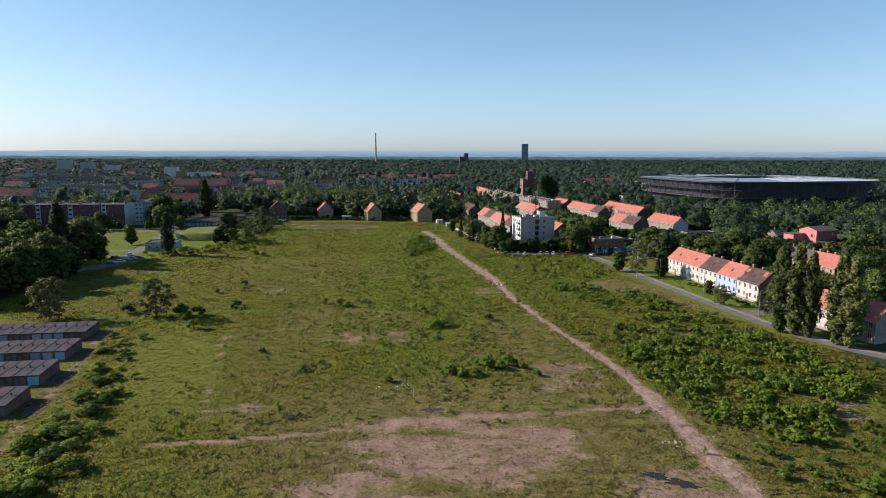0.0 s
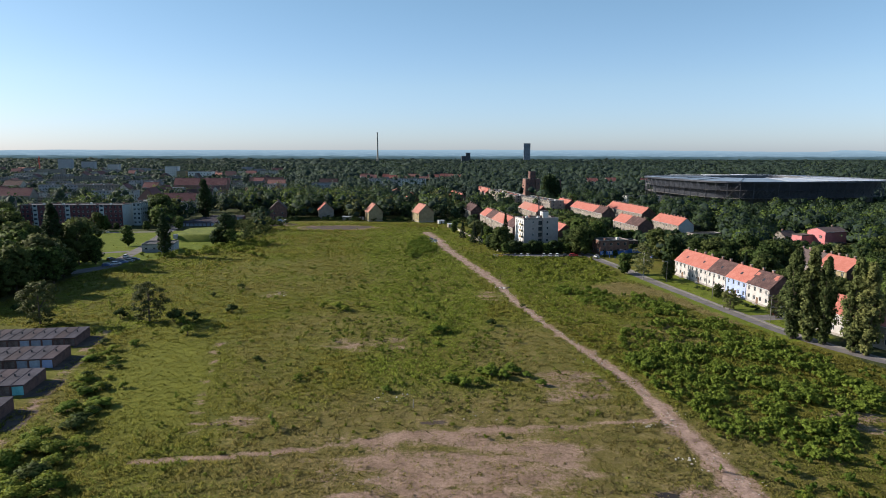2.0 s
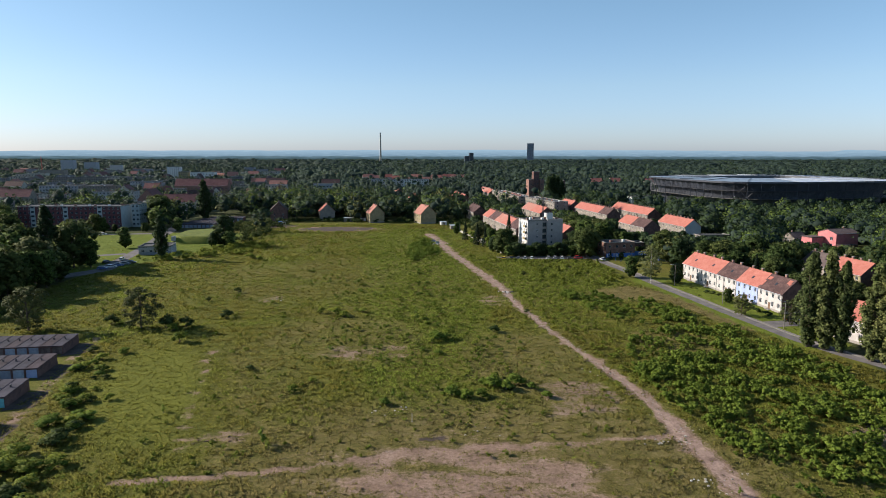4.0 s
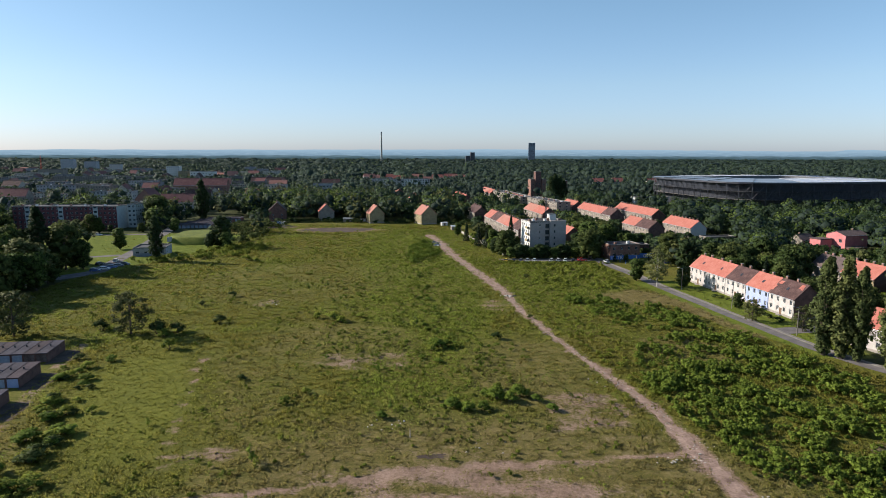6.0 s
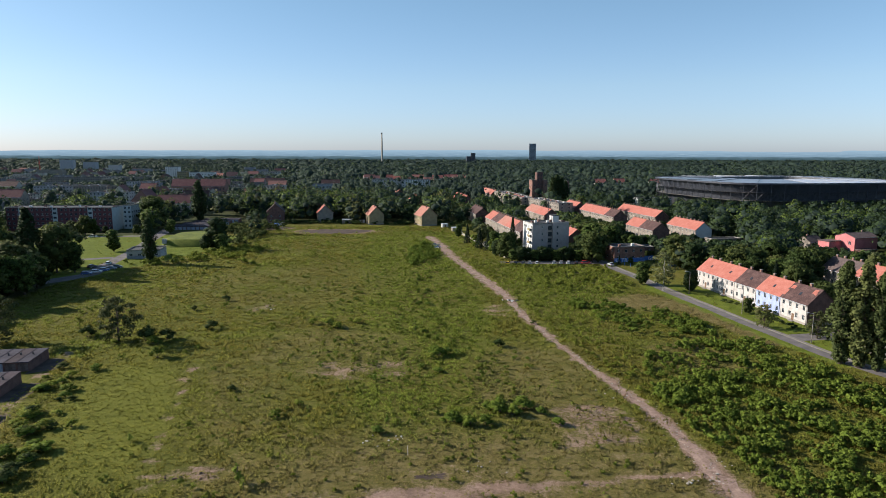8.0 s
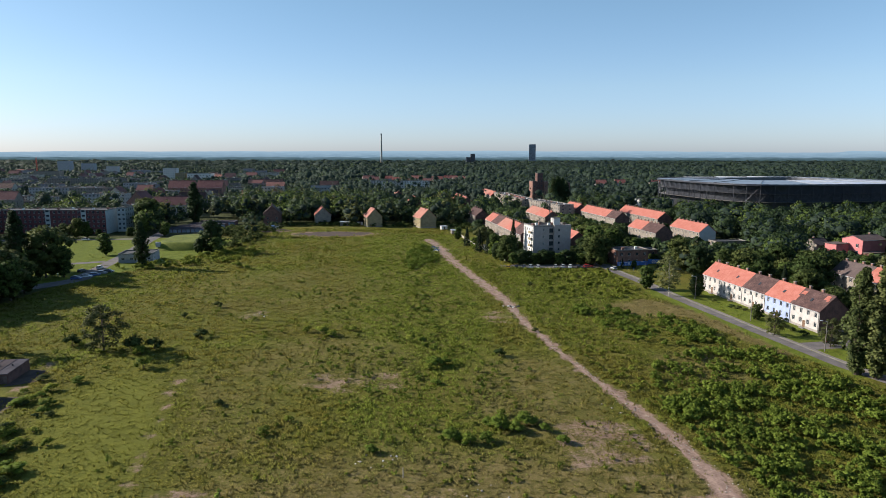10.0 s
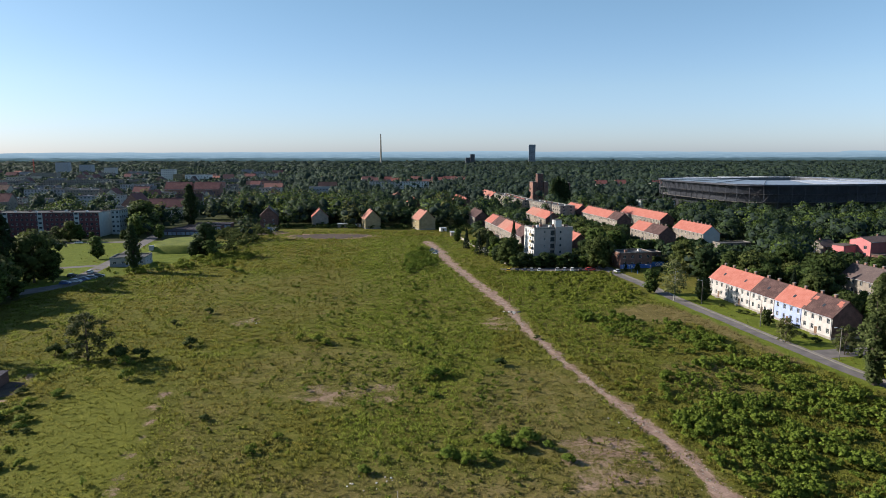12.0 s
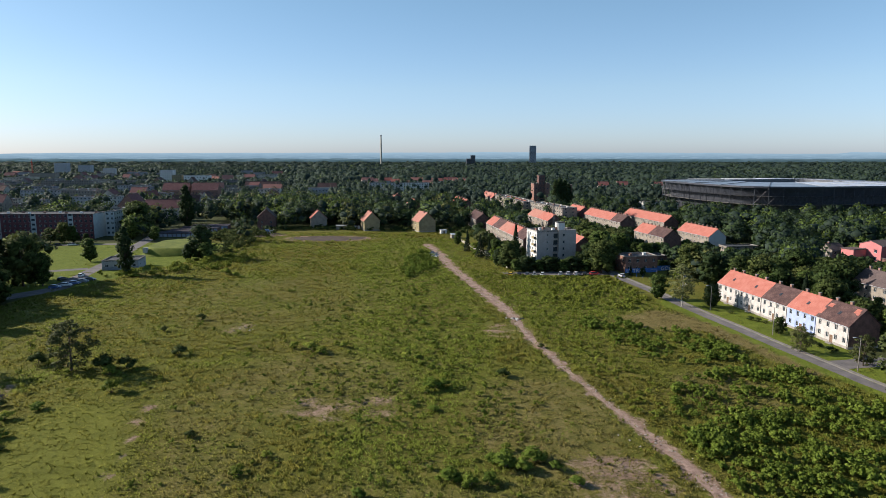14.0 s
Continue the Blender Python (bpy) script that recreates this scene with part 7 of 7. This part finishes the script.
garden_shed(19, 359, 14, 5, 3, 2.3, M_WHITE, M_FELTG, "small white garden shed with felt roof")
garden_shed(2, 424, 14, 6, 4, 2.4, M_PLASTG, M_STEELL, "grey garden shed with pale metal roof")
garden_shed(-76, 468, 8, 7, 4, 2.6, M_PLASTG, M_STEELL, "grey garden shed with pale metal roof")
garden_shed(-6, 446, 20, 4, 3, 2.2, M_WHITE, M_STEELL, "small white garden shed with metal roof")
garden_shed(-66, 472, 8, 4, 3, 2.2, M_WHITE, M_FELTG, "small white garden shed with felt roof")
garden_shed(84, 330, 10, 8, 5, 3.2, M_PLASTO, M_TILED, "ochre plastered shed with dark pitched roof")


def tent():
    t = thing("skip_tent", -119, 446, 10, "blue and white tarpaulin shelter on bare soil", "shelter")
    part("blue_cover", boxes((-3.0, 0, -1.4, 1.4, 0, 2.3)), M_BLUE, t)
    part("white_cover", boxes((0.02, 2.6, -1.4, 1.4, 0, 2.5)), M_WHITE, t)
    part("red_panel", boxes((-3.9, -3.02, -1.3, 1.3, 0, 1.6)), M_RED, t)


tent()


def stones(name, x, y, n, spread, s0, s1, mat, label):
    """A scatter of broken pieces lying about one place."""
    t = thing(name, x, y, 0, label, "rubble", "rubble heaps")
    for k in range(n):
        r = rng.uniform(s0, s1)
        bm = bmesh.new()
        bmesh.ops.create_icosphere(bm, subdivisions=1, radius=r)
        for v in bm.verts:
            v.co *= rng.uniform(0.7, 1.25)
            v.co.z *= 0.6
        bm.transform(Matrix.Translation((rng.normal() * spread, rng.normal() * spread * 0.6, r * 0.3)))
        part("stone", bm, mat[k % len(mat)], t)


stones("rubble", 19.5, 235, 22, 1.3, 0.2, 0.55, [M_WHITE, M_CONC, M_DARK], "heap of pale broken rubble beside the track")
stones("rubble", 37.5, 117, 14, 1.8, 0.12, 0.3, [M_CONC, M_STONE], "scattered concrete lumps on the dirt track")
stones("rubble", 40.0, 104, 9, 1.2, 0.12, 0.32, [M_CONC, M_WHITE], "scattered pale lumps on the dirt track")
stones("rubble", -20.0, 97, 10, 5.0, 0.08, 0.2, [M_CONC, M_STONE], "small stones strewn over bare soil")
stones("rubble", -12.0, 130, 12, 3.0, 0.1, 0.28, [M_WHITE, M_CONC], "small pale stones strewn in the grass")
stones("rubble", 36.0, 152, 12, 2.2, 0.1, 0.3, [M_CONC, M_BRICK], "scattered concrete lumps on the dirt track")
stones("rubble", -43.0, 116.5, 10, 1.6, 0.12, 0.3, [M_BRICK, M_SOILSHADOW], "broken reddish bricks on bare soil")
stones("rubble", 5.0, 122.5, 8, 3.0, 0.1, 0.25, [M_CONC, M_STONE], "small pale stones strewn in the grass")
stones("rubble", -60.0, 222, 8, 2.0, 0.15, 0.35, [M_CONC, M_WHITE], "pale broken concrete in the grass")
stones("rubble", -9.0, 356, 16, 3.0, 0.2, 0.5, [M_BLUE, M_WHITE, M_CONC], "blue and white litter beside the puddle")


def track_litter():
    """Pale chips and lumps lying along the track."""
    bm = bmesh.new()
    for k in range(480):
        u = rng.random() * (len(TRACK) - 1.01)
        q = int(u)
        (x0, y0), (x1, y1) = TRACK[q], TRACK[q + 1]
        x, y = x0 + (x1 - x0) * (u - q), y0 + (y1 - y0) * (u - q)
        x += rng.normal() * TRACKW[q] * 0.36
        r = rng.uniform(0.04, 0.12) * (1 + y / 400)
        m = Matrix.Translation((x, y, r * 0.25 + 0.02)) @ Matrix.Rotation(rng.uniform(0, 6.3), 4, 'Z') @ Matrix.Diagonal((r * rng.uniform(0.8, 1.6), r, r * 0.6, 1))
        bmesh.ops.create_icosphere(bm, subdivisions=1, radius=1.0, matrix=m)
    me = bpy.data.meshes.new("stones")
    bm.to_mesh(me)
    bm.free()
    me.materials.append(M_CONC)
    tagged(new("stones", me), "pale stones and rubble chips along the dirt track", "stones", kind="stuff")


track_litter()


def marker_post(x, y, h, label, mat):
    t = thing("marker_post", x, y, 0, label, "post", "posts")
    bm = bmesh.new()
    tube(bm, (0, 0, 0), (0, 0, h), 0.09, 0.07, 8)
    part("shaft", bm, mat, t)


marker_post(-7.2, 124.5, 1.7, "short weathered wooden post in the grass", M_CONC)
marker_post(20.5, 252, 1.6, "dark wooden post beside the track", M_BARK)
for k, (x, y) in enumerate(((75.5, 306.5), (77.2, 303.5), (79.0, 300.5))):
    marker_post(x, y, 1.5, "blue painted bollard at the roadside", M_BLUE)
